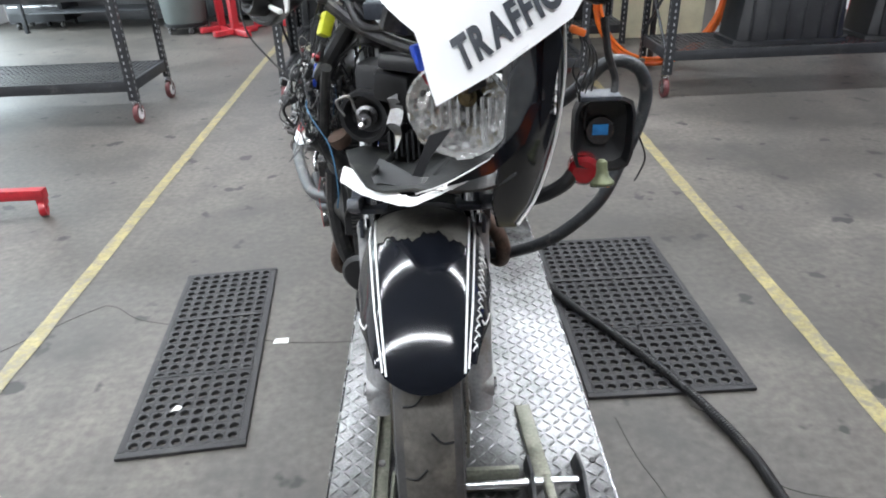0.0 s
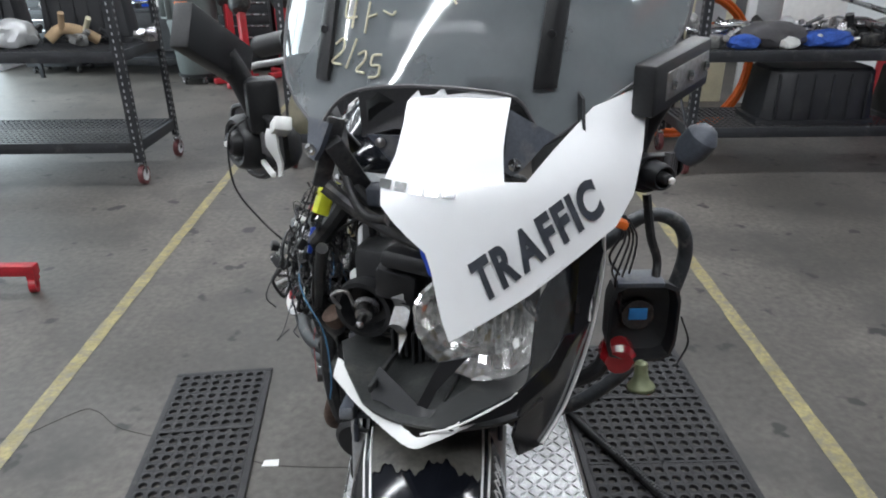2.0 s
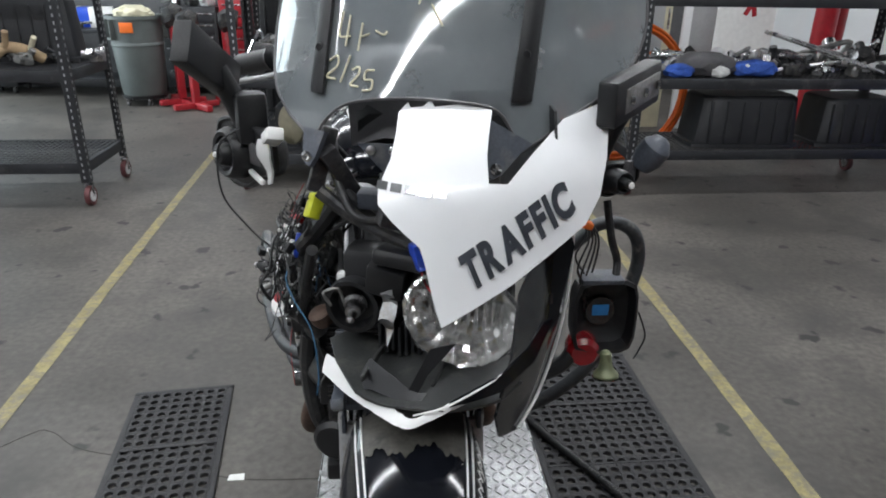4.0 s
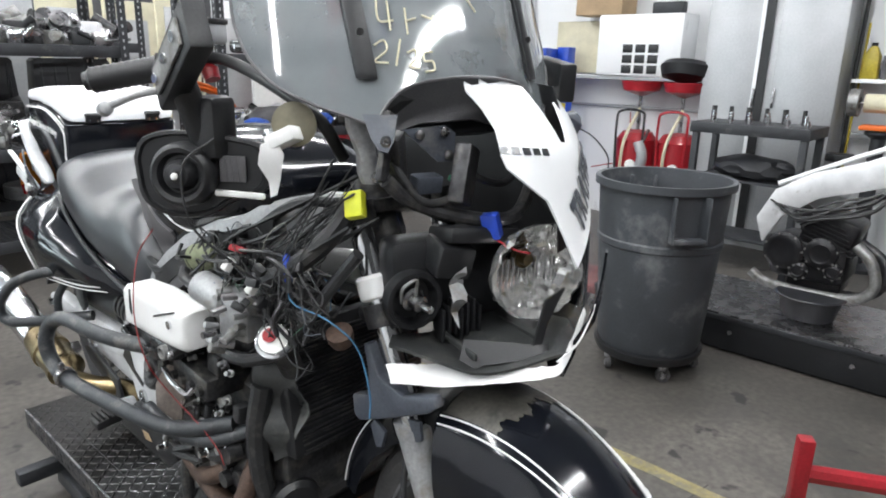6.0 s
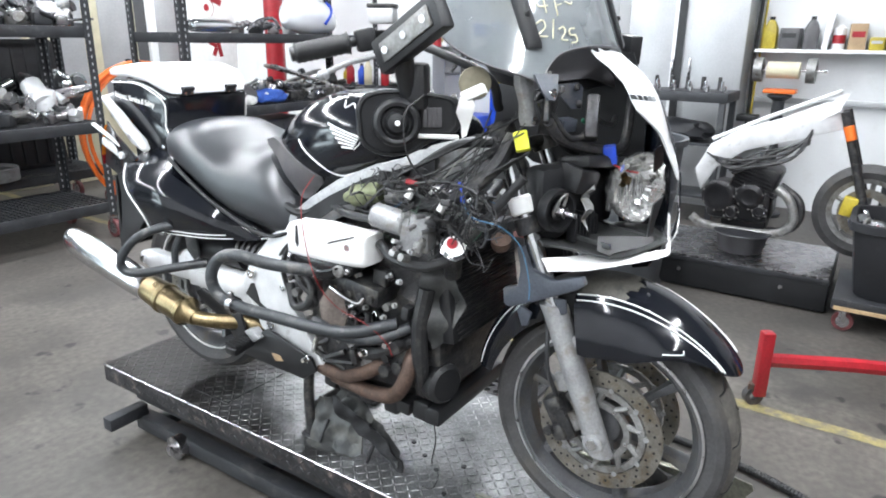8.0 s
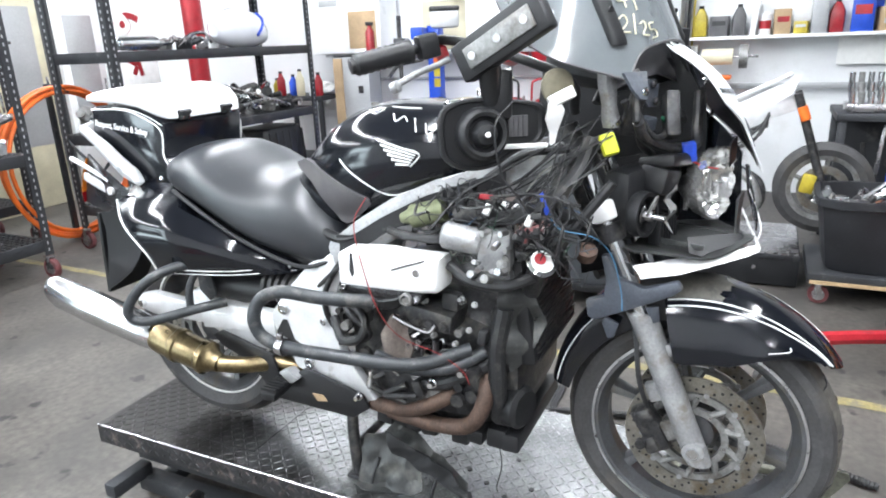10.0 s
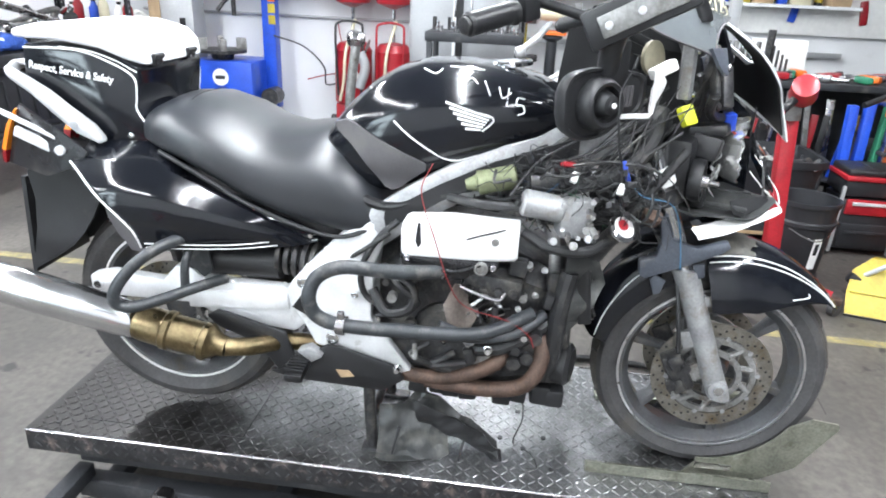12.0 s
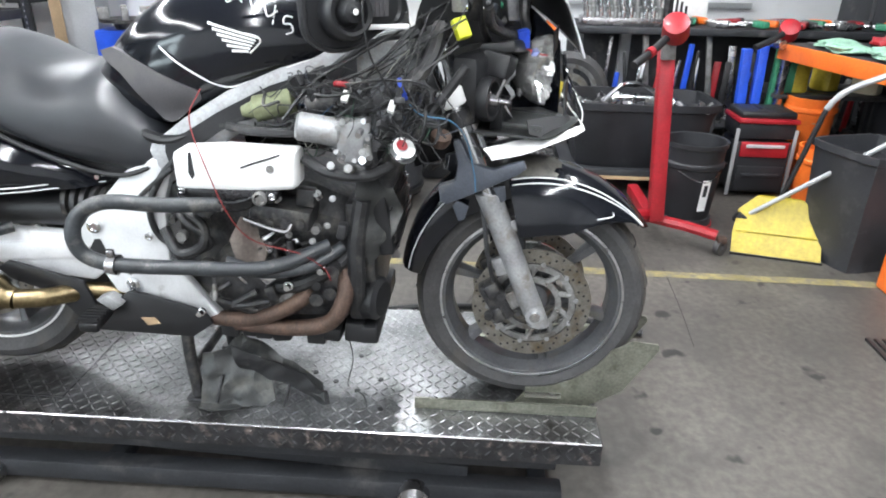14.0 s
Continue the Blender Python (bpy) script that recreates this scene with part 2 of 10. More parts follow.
def part(name, bm, material, parent=None, label="", sharp=35):
    bmesh.ops.recalc_face_normals(bm, faces=bm.faces)
    me = bpy.data.meshes.new(name)
    bm.to_mesh(me)
    bm.free()
    for p in me.polygons:
        p.use_smooth = True
    me.set_sharp_from_angle(angle=radians(sharp))
    me.materials.append(material)
    ob = new(name, me)
    if parent:
        ob.parent = parent
    if label:
        ob["label"] = label
    return ob


def B():
    return bmesh.new()


def join(bm, other):
    me = bpy.data.meshes.new("tmp")
    other.to_mesh(me)
    other.free()
    bm.from_mesh(me)
    bpy.data.meshes.remove(me)
    return bm


def box(bm, c, s, rot=(0, 0, 0), bev=0.0, seg=2, taper=1.0):
    t = B()
    bmesh.ops.create_cube(t, size=1)
    for v in t.verts:
        k = taper if v.co.z < 0 else 1
        v.co = Vector((v.co.x * s[0] * k, v.co.y * s[1] * k, v.co.z * s[2]))
    if bev > 0:
        bmesh.ops.bevel(t, geom=t.edges, offset=min(bev, min(s) * 0.45), segments=seg, affect="EDGES", profile=0.5)
    bmesh.ops.transform(t, matrix=pose(*c, *rot), verts=t.verts)
    return join(bm, t)


def basis(d):
    d = Vector(d).normalized()
    a = d.orthogonal().normalized()
    return a, d.cross(a), d


def ring(bm, c, a, b, ra, rb, seg):
    return [bm.verts.new(Vector(c) + a * ra * math.cos(2 * math.pi * i / seg) + b * rb * math.sin(2 * math.pi * i / seg)) for i in range(seg)]


def skin(bm, rings, cap0=True, cap1=True, closed=True):
    for r0, r1 in zip(rings, rings[1:]):
        n = len(r0)
        for i in range(n if closed else n - 1):
            j = (i + 1) % n
            bm.faces.new((r0[i], r0[j], r1[j], r1[i]))
    if cap0:
        bm.faces.new(rings[0][::-1])
    if cap1:
        bm.faces.new(rings[-1])
    return bm


def cyl(bm, p0, p1, r0, r1=None, seg=16):
    r1 = r0 if r1 is None else r1
    p0, p1 = Vector(p0), Vector(p1)
    a, b, d = basis(p1 - p0)
    return skin(bm, [ring(bm, p0, a, b, r0, r0, seg), ring(bm, p1, a, b, r1, r1, seg)])


def lathe(bm, prof, o, axis, seg=32, loop=False):
    """prof: rows of (distance along the axis, radius)."""
    a, b, d = basis(axis)
    rings = [ring(bm, Vector(o) + d * h, a, b, max(r, 1e-4), max(r, 1e-4), seg) for h, r in prof]
    if loop:
        rings.append(rings[0])
    return skin(bm, rings, not loop, not loop)


def curve(pts, n=6):
    """A smooth line through the points."""
    P = [Vector(p) for p in pts]
    if len(P) < 3 or n < 2:
        return P
    P = [P[0] * 2 - P[1]] + P + [P[-1] * 2 - P[-2]]
    out = []
    for i in range(1, len(P) - 2):
        p0, p1, p2, p3 = P[i - 1:i + 3]
        for k in range(n):
            t = k / n
            out.append(0.5 * ((2 * p1) + (p2 - p0) * t + (2 * p0 - 5 * p1 + 4 * p2 - p3) * t * t + (3 * p1 - p0 - 3 * p2 + p3) * t ** 3))
    return out + [P[-2]]


def tube(bm, pts, r, seg=8, n=6, r1=None):
    P = curve(pts, n)
    a = None
    rings = []
    for i, p in enumerate(P):
        d = (P[min(i + 1, len(P) - 1)] - P[max(i - 1, 0)]).normalized()
        a = d.orthogonal().normalized() if a is None else (a - d * a.dot(d)).normalized()
        rr = r if r1 is None else r + (r1 - r) * i / (len(P) - 1)
        rings.append(ring(bm, p, a, d.cross(a), rr, rr, seg))
    return skin(bm, rings)


def prism(bm, outline, x0, x1, bev=0.0):
    """An outline in y and z, given thickness from x0 to x1."""
    t = B()
    vs = [t.verts.new((x0, y, z)) for y, z in outline]
    f = t.faces.new(vs)
    e = bmesh.ops.extrude_face_region(t, geom=[f])
    for v in e["geom"]:
        if isinstance(v, bmesh.types.BMVert):
            v.co.x = x1
    if bev > 0:
        bmesh.ops.bevel(t, geom=t.edges, offset=bev, segments=2, affect="EDGES", profile=0.5)
    return join(bm, t)


def panel(bm, outline, surf, th, res=0.03):
    """A sheet with the given outline (u, v), laid on the surface surf(u, v) and given thickness along its normal."""
    from mathutils.geometry import delaunay_2d_cdt
    pts = []
    n = len(outline)
    for i in range(n):
        a, b = Vector(outline[i]), Vector(outline[(i + 1) % n])
        k = max(1, int((b - a).length / res))
        pts += [a + (b - a) * j / k for j in range(k)]
    m = len(pts)
    us, vs = [p.x for p in pts], [p.y for p in pts]
    inner = [Vector((u, v)) for u in np.arange(min(us) + res / 2, max(us), res) for v in np.arange(min(vs) + res / 2, max(vs), res)]
    near = [p for p in inner if min((p - q).length for q in pts) > res * 0.45]
    co, _, fa, *_ = delaunay_2d_cdt(pts + near, [(i, (i + 1) % m) for i in range(m)], [], 1, 1e-6)
    t = B()
    vv = [t.verts.new(surf(c.x, c.y)) for c in co]
    for f in fa:
        if len(set(f)) == 3:
            try:
                t.faces.new([vv[i] for i in f])
            except ValueError:
                pass
    for v in [v for v in t.verts if not v.link_faces]:
        t.verts.remove(v)
    bmesh.ops.recalc_face_normals(t, faces=t.faces)
    t.normal_update()
    bmesh.ops.solidify(t, geom=t.faces[:], thickness=th)
    return join(bm, t)


def loft(bm, sections):
    """Sections: lists of the same number of points, ring by ring."""
    return skin(bm, [[bm.verts.new(p) for p in s] for s in sections])


def rounded(c, w, h, n=16, p=2.6):
    """A rounded rectangle of half sizes w and h, as offsets."""
    out = []
    for i in range(n):
        a = 2 * math.pi * i / n
        x, z = math.cos(a), math.sin(a)
        k = (abs(x) ** p + abs(z) ** p) ** (-1 / p)
        out.append((c[0] + w * x * k, c[1] + h * z * k))
    return out


def text(name, body, size, material, m, parent=None, depth=0.001, shear=0.0, bold=0.0):
    cu = bpy.data.curves.new(name, "FONT")
    cu.body, cu.size, cu.extrude, cu.shear, cu.offset = body, size, depth, shear, bold
    tmp = bpy.data.objects.new("tmp", cu)
    scene.collection.objects.link(tmp)
    me = bpy.data.meshes.new_from_object(tmp.evaluated_get(bpy.context.evaluated_depsgraph_get()))
    bpy.data.objects.remove(tmp)
    me.name = name
    me.materials.clear()
    me.materials.append(material)
    ob = new(name, me)
    if parent:
        ob.parent = parent
    ob.matrix_basis = m
    return ob

# ---- the shop ----
def concrete():
    m = M("sealed_concrete", (0.088, 0.080, 0.071), 0.54, 0, 0.42, 0.9, 0.06, 30, 0, 0.16, (0.050, 0.047, 0.043), 0.55, 1.6)
    nt = m.node_tree
    b = nt.nodes["Principled BSDF"]
    tc = nt.nodes.new("ShaderNodeTexCoord")
    sp = nt.nodes.new("ShaderNodeTexNoise")
    sp.inputs["Scale"].default_value, sp.inputs["Detail"].default_value = 5.5, 3
    nt.links.new(tc.outputs["Object"], sp.inputs["Vector"])
    rp = nt.nodes.new("ShaderNodeValToRGB")
    rp.color_ramp.elements[0].position, rp.color_ramp.elements[1].position = 0.645, 0.69
    nt.links.new(sp.outputs["Fac"], rp.inputs["Fac"])
    mx = nt.nodes.new("ShaderNodeMix")
    mx.data_type = "RGBA"
    nt.links.new(rp.outputs["Color"], mx.inputs["Factor"])
    src = b.inputs["Base Color"].links[0].from_socket
    nt.links.new(src, mx.inputs["A"])
    mx.inputs["B"].default_value = (0.022, 0.021, 0.020, 1)
    nt.links.new(mx.outputs["Result"], b.inputs["Base Color"])
    return m


XE, XW, YN, YS = 5.6, -6.5, 9.6, -5.2
CONC = concrete()
floor = tagged(part("floor", box(B(), ((XE + XW) / 2, (YN + YS) / 2, -0.1), (XE - XW + 0.6, YN - YS + 0.6, 0.2)), CONC), "worn grey concrete workshop floor with stains", "floor", kind="structure")
ceiling = tagged(part("ceiling", box(B(), ((XE + XW) / 2, (YN + YS) / 2, CEIL + 0.1), (XE - XW + 0.6, YN - YS + 0.6, 0.2)), CEILM), "white painted ceiling", "ceiling", kind="structure")
# the south wall is unseen; its darkness keeps reflections in black paint dim
for nm, c, s in (("wall_east", (XE + 0.1, 2.2, CEIL / 2), (0.2, 15.4, CEIL)), ("wall_north", (-0.45, YN + 0.1, CEIL / 2), (11.7, 0.2, CEIL)), ("wall_south", (-0.45, YS - 0.1, CEIL / 2), (11.7, 0.2, CEIL))):
    tagged(part(nm, box(B(), c, s), WALLD if nm != "wall_east" else WALLW), "workshop wall coloured dark for the unlit room" if nm != "wall_east" else "white painted workshop wall", "wall", kind="structure")

# west wall with the open bay door that lets the daylight in
BAY0, BAY1, BAYH = 5.9, 9.3, 3.4
ww = box(B(), (XW - 0.1, (BAY0 - 5.5) / 2, CEIL / 2), (0.2, BAY0 + 5.5, CEIL))
box(ww, (XW - 0.1, (BAY1 + 9.9) / 2, CEIL / 2), (0.2, 9.9 - BAY1, CEIL))
box(ww, (XW - 0.1, (BAY0 + BAY1) / 2, (BAYH + CEIL) / 2), (0.2, BAY1 - BAY0, CEIL - BAYH))
tagged(part("wall_west", ww, WALLW), "white painted workshop wall with an open bay door", "wall", kind="structure")
day = bpy.data.lights.new("bay_daylight", "AREA")
day.shape, day.size, day.size_y, day.energy, day.color = "RECTANGLE", BAYH - 0.1, BAY1 - BAY0 - 0.1, 220.0, (0.78, 0.93, 1.0)
new("bay_daylight", day).matrix_world = pose(XW + 0.02, (BAY0 + BAY1) / 2, BAYH / 2, 0, -90, 0)

YLINE = M("worn_yellow_paint", (0.26, 0.22, 0.095), 0.5, 0, 0.3, 8, 0.05, 60, 0, 0.1, (0.16, 0.145, 0.11), 0.52, 18)
for nm, x in (("line_west", -1.56), ("line_east", 1.44)):
    ln = B()
    rl = random.Random(3)
    pts = []
    for i in range(110):
        y = -4.5 + 0.12 * i
        xs = x + (-0.03 if x < 0 else 0.016) * (y - 0.5)
        pts.append((xs - 0.034 + rl.uniform(-0.004, 0.004), xs + 0.034 + rl.uniform(-0.004, 0.004), y))
    for (a0, b0, y0), (a1, b1, y1) in zip(pts, pts[1:]):
        ln.faces.new([ln.verts.new(p) for p in ((a0, y0, 0.003), (b0, y0, 0.003), (b1, y1, 0.003), (a1, y1, 0.003))])
    bmesh.ops.remove_doubles(ln, verts=ln.verts, dist=0.0002)
    tagged(part(nm, ln, YLINE), "worn yellow painted floor line", "floor marking", kind="structure")

cr = B()
for pts in ([(-1.75, 0.95, 0), (-1.45, 1.30, 0), (-1.35, 1.33, 0), (-1.2, 1.22, 0), (-0.9, 1.13, 0), (-0.58, 1.02, 0), (-0.24, 1.0, 0)], [(0.60, 0.52, 0), (0.62, 0.35, 0), (0.66, 0.18, 0), (0.64, 0.05, 0), (0.70, -0.3, 0)], [(0.86, 0.56, 0), (0.95, 0.45, 0), (0.96, 0.30, 0), (1.05, 0.18, 0), (1.5, 0.1, 0)], [(0.75, -0.75, 0), (1.1, -0.78, 0), (1.5, -0.80, 0)]):
    tube(cr, pts, 0.0022, 4, 5)
tagged(part("floor_crack", cr, M("crack_dirt", (0.05, 0.047, 0.043), 0.9)), "thin dark crack in the concrete", "crack", kind="structure")


# ceiling lights
def ceiling_light(x, y):
    e = thing("ceiling_light", "white double fluorescent tube fixture", "ceiling light", (x, y, CEIL), group="ceiling lights")
    h = box(B(), (0, 0, -0.03), (2.5, 0.13, 0.05), (0, 0, 0), 0.01)
    part("housing", h, WHITE, e)
    for s in (-1, 1):
        part("tube", cyl(B(), (-1.2, s * 0.045, -0.075), (1.2, s * 0.045, -0.075), 0.016, None, 12), TUBEM, e)
    la = bpy.data.lights.new("tube_light", "AREA")
    la.shape, la.size, la.size_y, la.energy, la.color = "RECTANGLE", 2.4, 0.12, TUBE_POWER, (0.90, 0.94, 1.0)
    lo = new("tube_light", la)
    lo.matrix_world = pose(x, y, CEIL - 0.10)


TUBEM = glow("tube_glow", (0.96, 0.99, 1.0), 16.0)
for x, y in TUBES:
    ceiling_light(x, y)

# ---- lift ----
lift = thing("motorcycle_lift", "low steel motorcycle lift table with diamond plate deck", "lift table")
LX0, LX1, LY0, LY1 = -0.235, 0.43, -0.195, 1.935
deck = part("deck", box(B(), ((LX0 + LX1) / 2, (LY0 + LY1) / 2, DECK - 0.004), (LX1 - LX0, LY1 - LY0, 0.008)), PLATE, lift, "diamond plate steel deck, dirty and worn")
tr = B()


def lozenge(bm, x, y, a, z=DECK, l=0.0145, w=0.0042, h=0.0022):
    c, s = math.cos(a), math.sin(a)
    vs = [bm.verts.new((x + c * u - s * v, y + s * u + c * v, z + k)) for u, v, k in ((-l, 0, 0), (-l * 0.4, -w, 0), (l * 0.4, -w, 0), (l, 0, 0), (l * 0.4, w, 0), (-l * 0.4, w, 0), (-l * 0.55, 0, h), (l * 0.55, 0, h))]
    for f in ((0, 1, 6), (1, 2, 7, 6), (2, 3, 7), (3, 4, 7), (4, 5, 6, 7), (5, 0, 6)):
        bm.faces.new([vs[i] for i in f])


PIT = 0.036
for i in range(int((LX1 - LX0) / PIT * 1.42)):
    for j in range(int((LY1 - LY0) / PIT * 1.42)):
        x, y = LX0 + 0.012 + i * PIT * 0.707, LY0 + 0.012 + j * PIT * 0.707
        if x < LX1 - 0.012 and y < LY1 - 0.012:
            lozenge(tr, x, y, radians(45 if (i + j) % 2 else -45))
tagged(part("tread_pattern", tr, PLATE, deck), kind="stuff")
sd = B()
for x in (LX0, LX1):
    box(sd, (x, (LY0 + LY1) / 2, DECK - 0.035), (0.006, LY1 - LY0, 0.068))
for y in (LY0, LY1):
    box(sd, ((LX0 + LX1) / 2, y, DECK - 0.035), (LX1 - LX0, 0.006, 0.068))
EDGEM = M("deck_edge_black_paint", (0.03, 0.03, 0.032), 0.45, 0.3, 0.4, 20, 0.4, 60, 0, 0.1, (0.20, 0.16, 0.14), 0.62, 26)
part("deck_skirt", sd, EDGEM, lift, "black folded deck edge with chips")
lz = B()
for j in range(70):
    for k in range(2):
        y, z = LY0 + 0.02 + j * 0.0305, DECK - 0.02 - 0.028 * k
        if y < LY1 - 0.01:
            t = B()
            lozenge(t, 0, 0, radians(45 if (j + k) % 2 else -45), 0, 0.012, 0.0036)
            bmesh.ops.transform(t, matrix=pose(LX0 - 0.003, y, z, 0, -90, 0), verts=t.verts)
            join(lz, t)
tagged(part("skirt_tread", lz, EDGEM, lift), kind="stuff")
part("edge_wear", tube(B(), [(LX0 - 0.001, LY0, DECK - 0.001), (LX0 - 0.001, LY1, DECK - 0.001)], 0.0035, 6, 1), STEEL, lift, "worn bright steel edge")
part("edge_wear", tube(B(), [(LX1 + 0.001, LY0, DECK - 0.001), (LX1 + 0.001, LY1, DECK - 0.001)], 0.0035, 6, 1), STEEL, lift)
seam = B()
for p, q in (((-0.16, 1.80), (-0.16, 1.30)), ((-0.16, 1.30), (0.35, 1.30)), ((0.35, 1.30), (0.35, 1.80))):
    tube(seam, [(*p, DECK + 0.001), (*q, DECK + 0.001)], 0.002, 4, 1)
part("drop_panel_seam", seam, MATTE, lift)
hol = B()
for x, y in ((-0.19, 1.86), (0.02, 0.62), (-0.02, 0.55), (-0.06, 0.48), (0.0, 0.42), (-0.14, 0.40), (0.12, 0.50), (0.38, -0.12), (0.36, -0.02), (0.40, 0.06)):
    cyl(hol, (x, y, DECK - 0.001), (x, y, DECK + 0.0035), 0.008, None, 12)
tagged(part("bolt_hole", hol, MATTE, lift), kind="stuff")
for y, z in ((1.60, DECK - 0.035), (1.3, DECK - 0.03), (0.0, DECK - 0.04), (0.3, DECK - 0.035)):
    part("side_hole", cyl(B(), (LX0 - 0.002, y, z), (LX0 - 0.0055, y, z), 0.011, None, 14), MATTE, lift)
fr = B()
for x in (LX0 + 0.07, LX1 - 0.07):
    box(fr, (x, 0.86, DECK - 0.10), (0.06, 1.9, 0.06), (0, 0, 0), 0.004)
    box(fr, (x, 0.86, 0.05), (0.06, 1.95, 0.06), (0, 0, 0), 0.004)
for y in (-0.05, 0.6, 1.2, 1.75):
    box(fr, ((LX0 + LX1) / 2, y, 0.05), (LX1 - LX0 - 0.1, 0.05, 0.05), (0, 0, 0), 0.004)
part("base_frame", fr, RACKM, lift, "black steel scissor base frame")
for x in (LX0 + 0.10, LX1 - 0.10):
    box_ = box(B(), (x, 0.9, 0.13), (0.03, 1.5, 0.045), (3, 0, 0), 0.004)
    part("scissor_arm", box_, RACKM, lift)
part("jack_leg", box(B(), (LX0 - 0.005, 1.82, 0.10), (0.16, 0.05, 0.05), (0, 0, 0), 0.004), RACKM, lift)
for y in (0.30, 1.55):
    w_ = lathe(B(), [(-0.02, 0.02), (-0.02, 0.045), (0.02, 0.045), (0.02, 0.02)], (LX0 + 0.03, y, 0.046), (1, 0, 0), 20, True)
    cyl(w_, (LX0 - 0.01, y, 0.046), (LX0 + 0.06, y, 0.046), 0.02, None, 12)
    part("lift_wheel", w_, STEEL, lift)
# wheel vise
vz = thing("wheel_vise", "dull steel front wheel clamp bolted to the lift", "wheel clamp", (0, 0, DECK))
arc = [(-0.255 * math.cos(a) , 0.312 - 0.255 * math.sin(a)) for a in [radians(d) for d in range(30, 96, 6)]]
for s, nm in ((-1, "cheek_plate"), (1, "cheek_plate")):
    o2 = [(-0.225, 0.19)] + [(y, z) for y, z in arc] + [(0.0, 0.045), (0.03, 0.0025), (-0.17, 0.0025), (-0.265, 0.06), (-0.35, 0.20), (-0.345, 0.215), (-0.28, 0.222)]
    part(nm, prism(B(), o2, s * 0.074, s * 0.080), VISE, vz, "olive-tinged steel cheek plate")
part("cheek_label", box(B(), (-0.0812, -0.05, 0.035), (0.001, 0.10, 0.02)), STEEL, vz)
cb_ = box(B(), (-0.11, 0.055, 0.010), (0.035, 0.50, 0.016), (0, 0, 0), 0.003)
box(cb_, (-0.125, 0.055, 0.022), (0.004, 0.50, 0.03))
part("clamp_channel", cb_, VISE, vz)
for y in (-0.15, 0.06, 0.25):
    part("channel_bolt", cyl(B(), (-0.11, y, 0.017), (-0.11, y, 0.026), 0.009, None, 6), STEEL, vz)
part("arm_bar", box(B(), (0.262, 0.12, 0.012), (0.04, 0.26, 0.016), (0, 0, 4), 0.003), VISE, vz)
part("screw_rod", cyl(B(), (0.08, -0.045, 0.05), (0.34, -0.045, 0.05), 0.011, None, 14), CHROME, vz, "chrome clamp screw")
for x in (0.235, 0.35):
    part("clamp_ear", prism(B(), [(0.06, 0.0), (-0.12, 0.0), (-0.12, 0.05), (-0.05, 0.085), (0.02, 0.07)], x - 0.004, x + 0.004, 0.001), RACKM, vz)
part("push_plate", box(B(), (0.15, -0.02, 0.04), (0.12, 0.012, 0.07), (0, 0, 0), 0.002), VISE, vz)
part("handle_bar", box(B(), (0.275, -0.13, 0.05), (0.022, 0.2, 0.022), (0, 0, 3), 0.004), VISE, vz)


# ---- mats ----
def mat_tile(name, x0, y0, nx, ny, pitch, rz, label):
    e = thing(name, label, "floor mat", (x0, y0, 0), rz)
    W, H = nx * pitch, ny * pitch
    b_ = B()
    r_o, r_i, z1 = pitch * 0.5, pitch * 0.34, 0.016
    for i in range(nx):
        for j in range(ny):
            cx, cy = (i + 0.5) * pitch, (j + 0.5) * pitch
            sq = [(-1, -1), (0, -1), (1, -1), (1, 0), (1, 1), (0, 1), (-1, 1), (-1, 0)]
            o_ = [b_.verts.new((cx + u * pitch / 2, cy + v * pitch / 2, z1 - 0.003)) for u, v in sq]
            t_ = [b_.verts.new((cx + r_i * 1.18 * math.cos(a), cy + r_i * 1.18 * math.sin(a), z1)) for a in [math.pi * (1.25 + k / 4) for k in range(8)]]
            n_ = [b_.verts.new((cx + r_i * math.cos(a), cy + r_i * math.sin(a), z1 - 0.001)) for a in [math.pi * (1.25 + k / 4) for k in range(8)]]
            d_ = [b_.verts.new((cx + r_i * 0.96 * math.cos(a), cy + r_i * 0.96 * math.sin(a), 0.002)) for a in [math.pi * (1.25 + k / 4) for k in range(8)]]
            for k in range(8):
                l = (k + 1) % 8
                b_.faces.new((o_[k], o_[l], t_[l], t_[k]))
                b_.faces.new((t_[k], t_[l], n_[l], n_[k]))
                b_.faces.new((n_[k], n_[l], d_[l], d_[k]))
    tagged(part("hole_grid", b_, MATR, e), kind="stuff")
    ed = B()
    for c, s in (((W / 2, -0.012, 0.007), (W + 0.05, 0.024, 0.014)), ((W / 2, H + 0.012, 0.007), (W + 0.05, 0.024, 0.014)), ((-0.012, H / 2, 0.007), (0.024, H, 0.014)), ((W + 0.012, H / 2, 0.007), (0.024, H, 0.014))):
        box(ed, c, s, (0, 0, 0), 0.004)
    part("border", ed, MATR, e)
    for k in range(1, 3):
        part("tile_joint", box(B(), (W / 2, H * k / 3, 0.0155), (W, 0.010, 0.004)), MATR, e)
    return e


mat_tile("anti_fatigue_mat", -0.962, 0.445, 8, 25, 0.0440, 6.0, "narrow black rubber mat with round holes")
m2 = mat_tile("anti_fatigue_mat", 0.555, 0.63, 12, 25, 0.0438, 1.0, "wide black rubber mat with round holes")
part("tile_joint", box(B(), (0.262, 0.545, 0.0155), (0.010, 1.09, 0.004)), MATR, m2)
scrap = tagged(part("paper_scrap", panel(B(), [(0, 0), (0.03, 0.005), (0.034, 0.025), (0.012, 0.03)], lambda u, v: (-0.875 + u, 0.62 + v, 0.017 + 0.004 * math.sin(u * 90)), 0.001, 0.01), PAPER), "small torn scrap of white paper", "paper scrap")
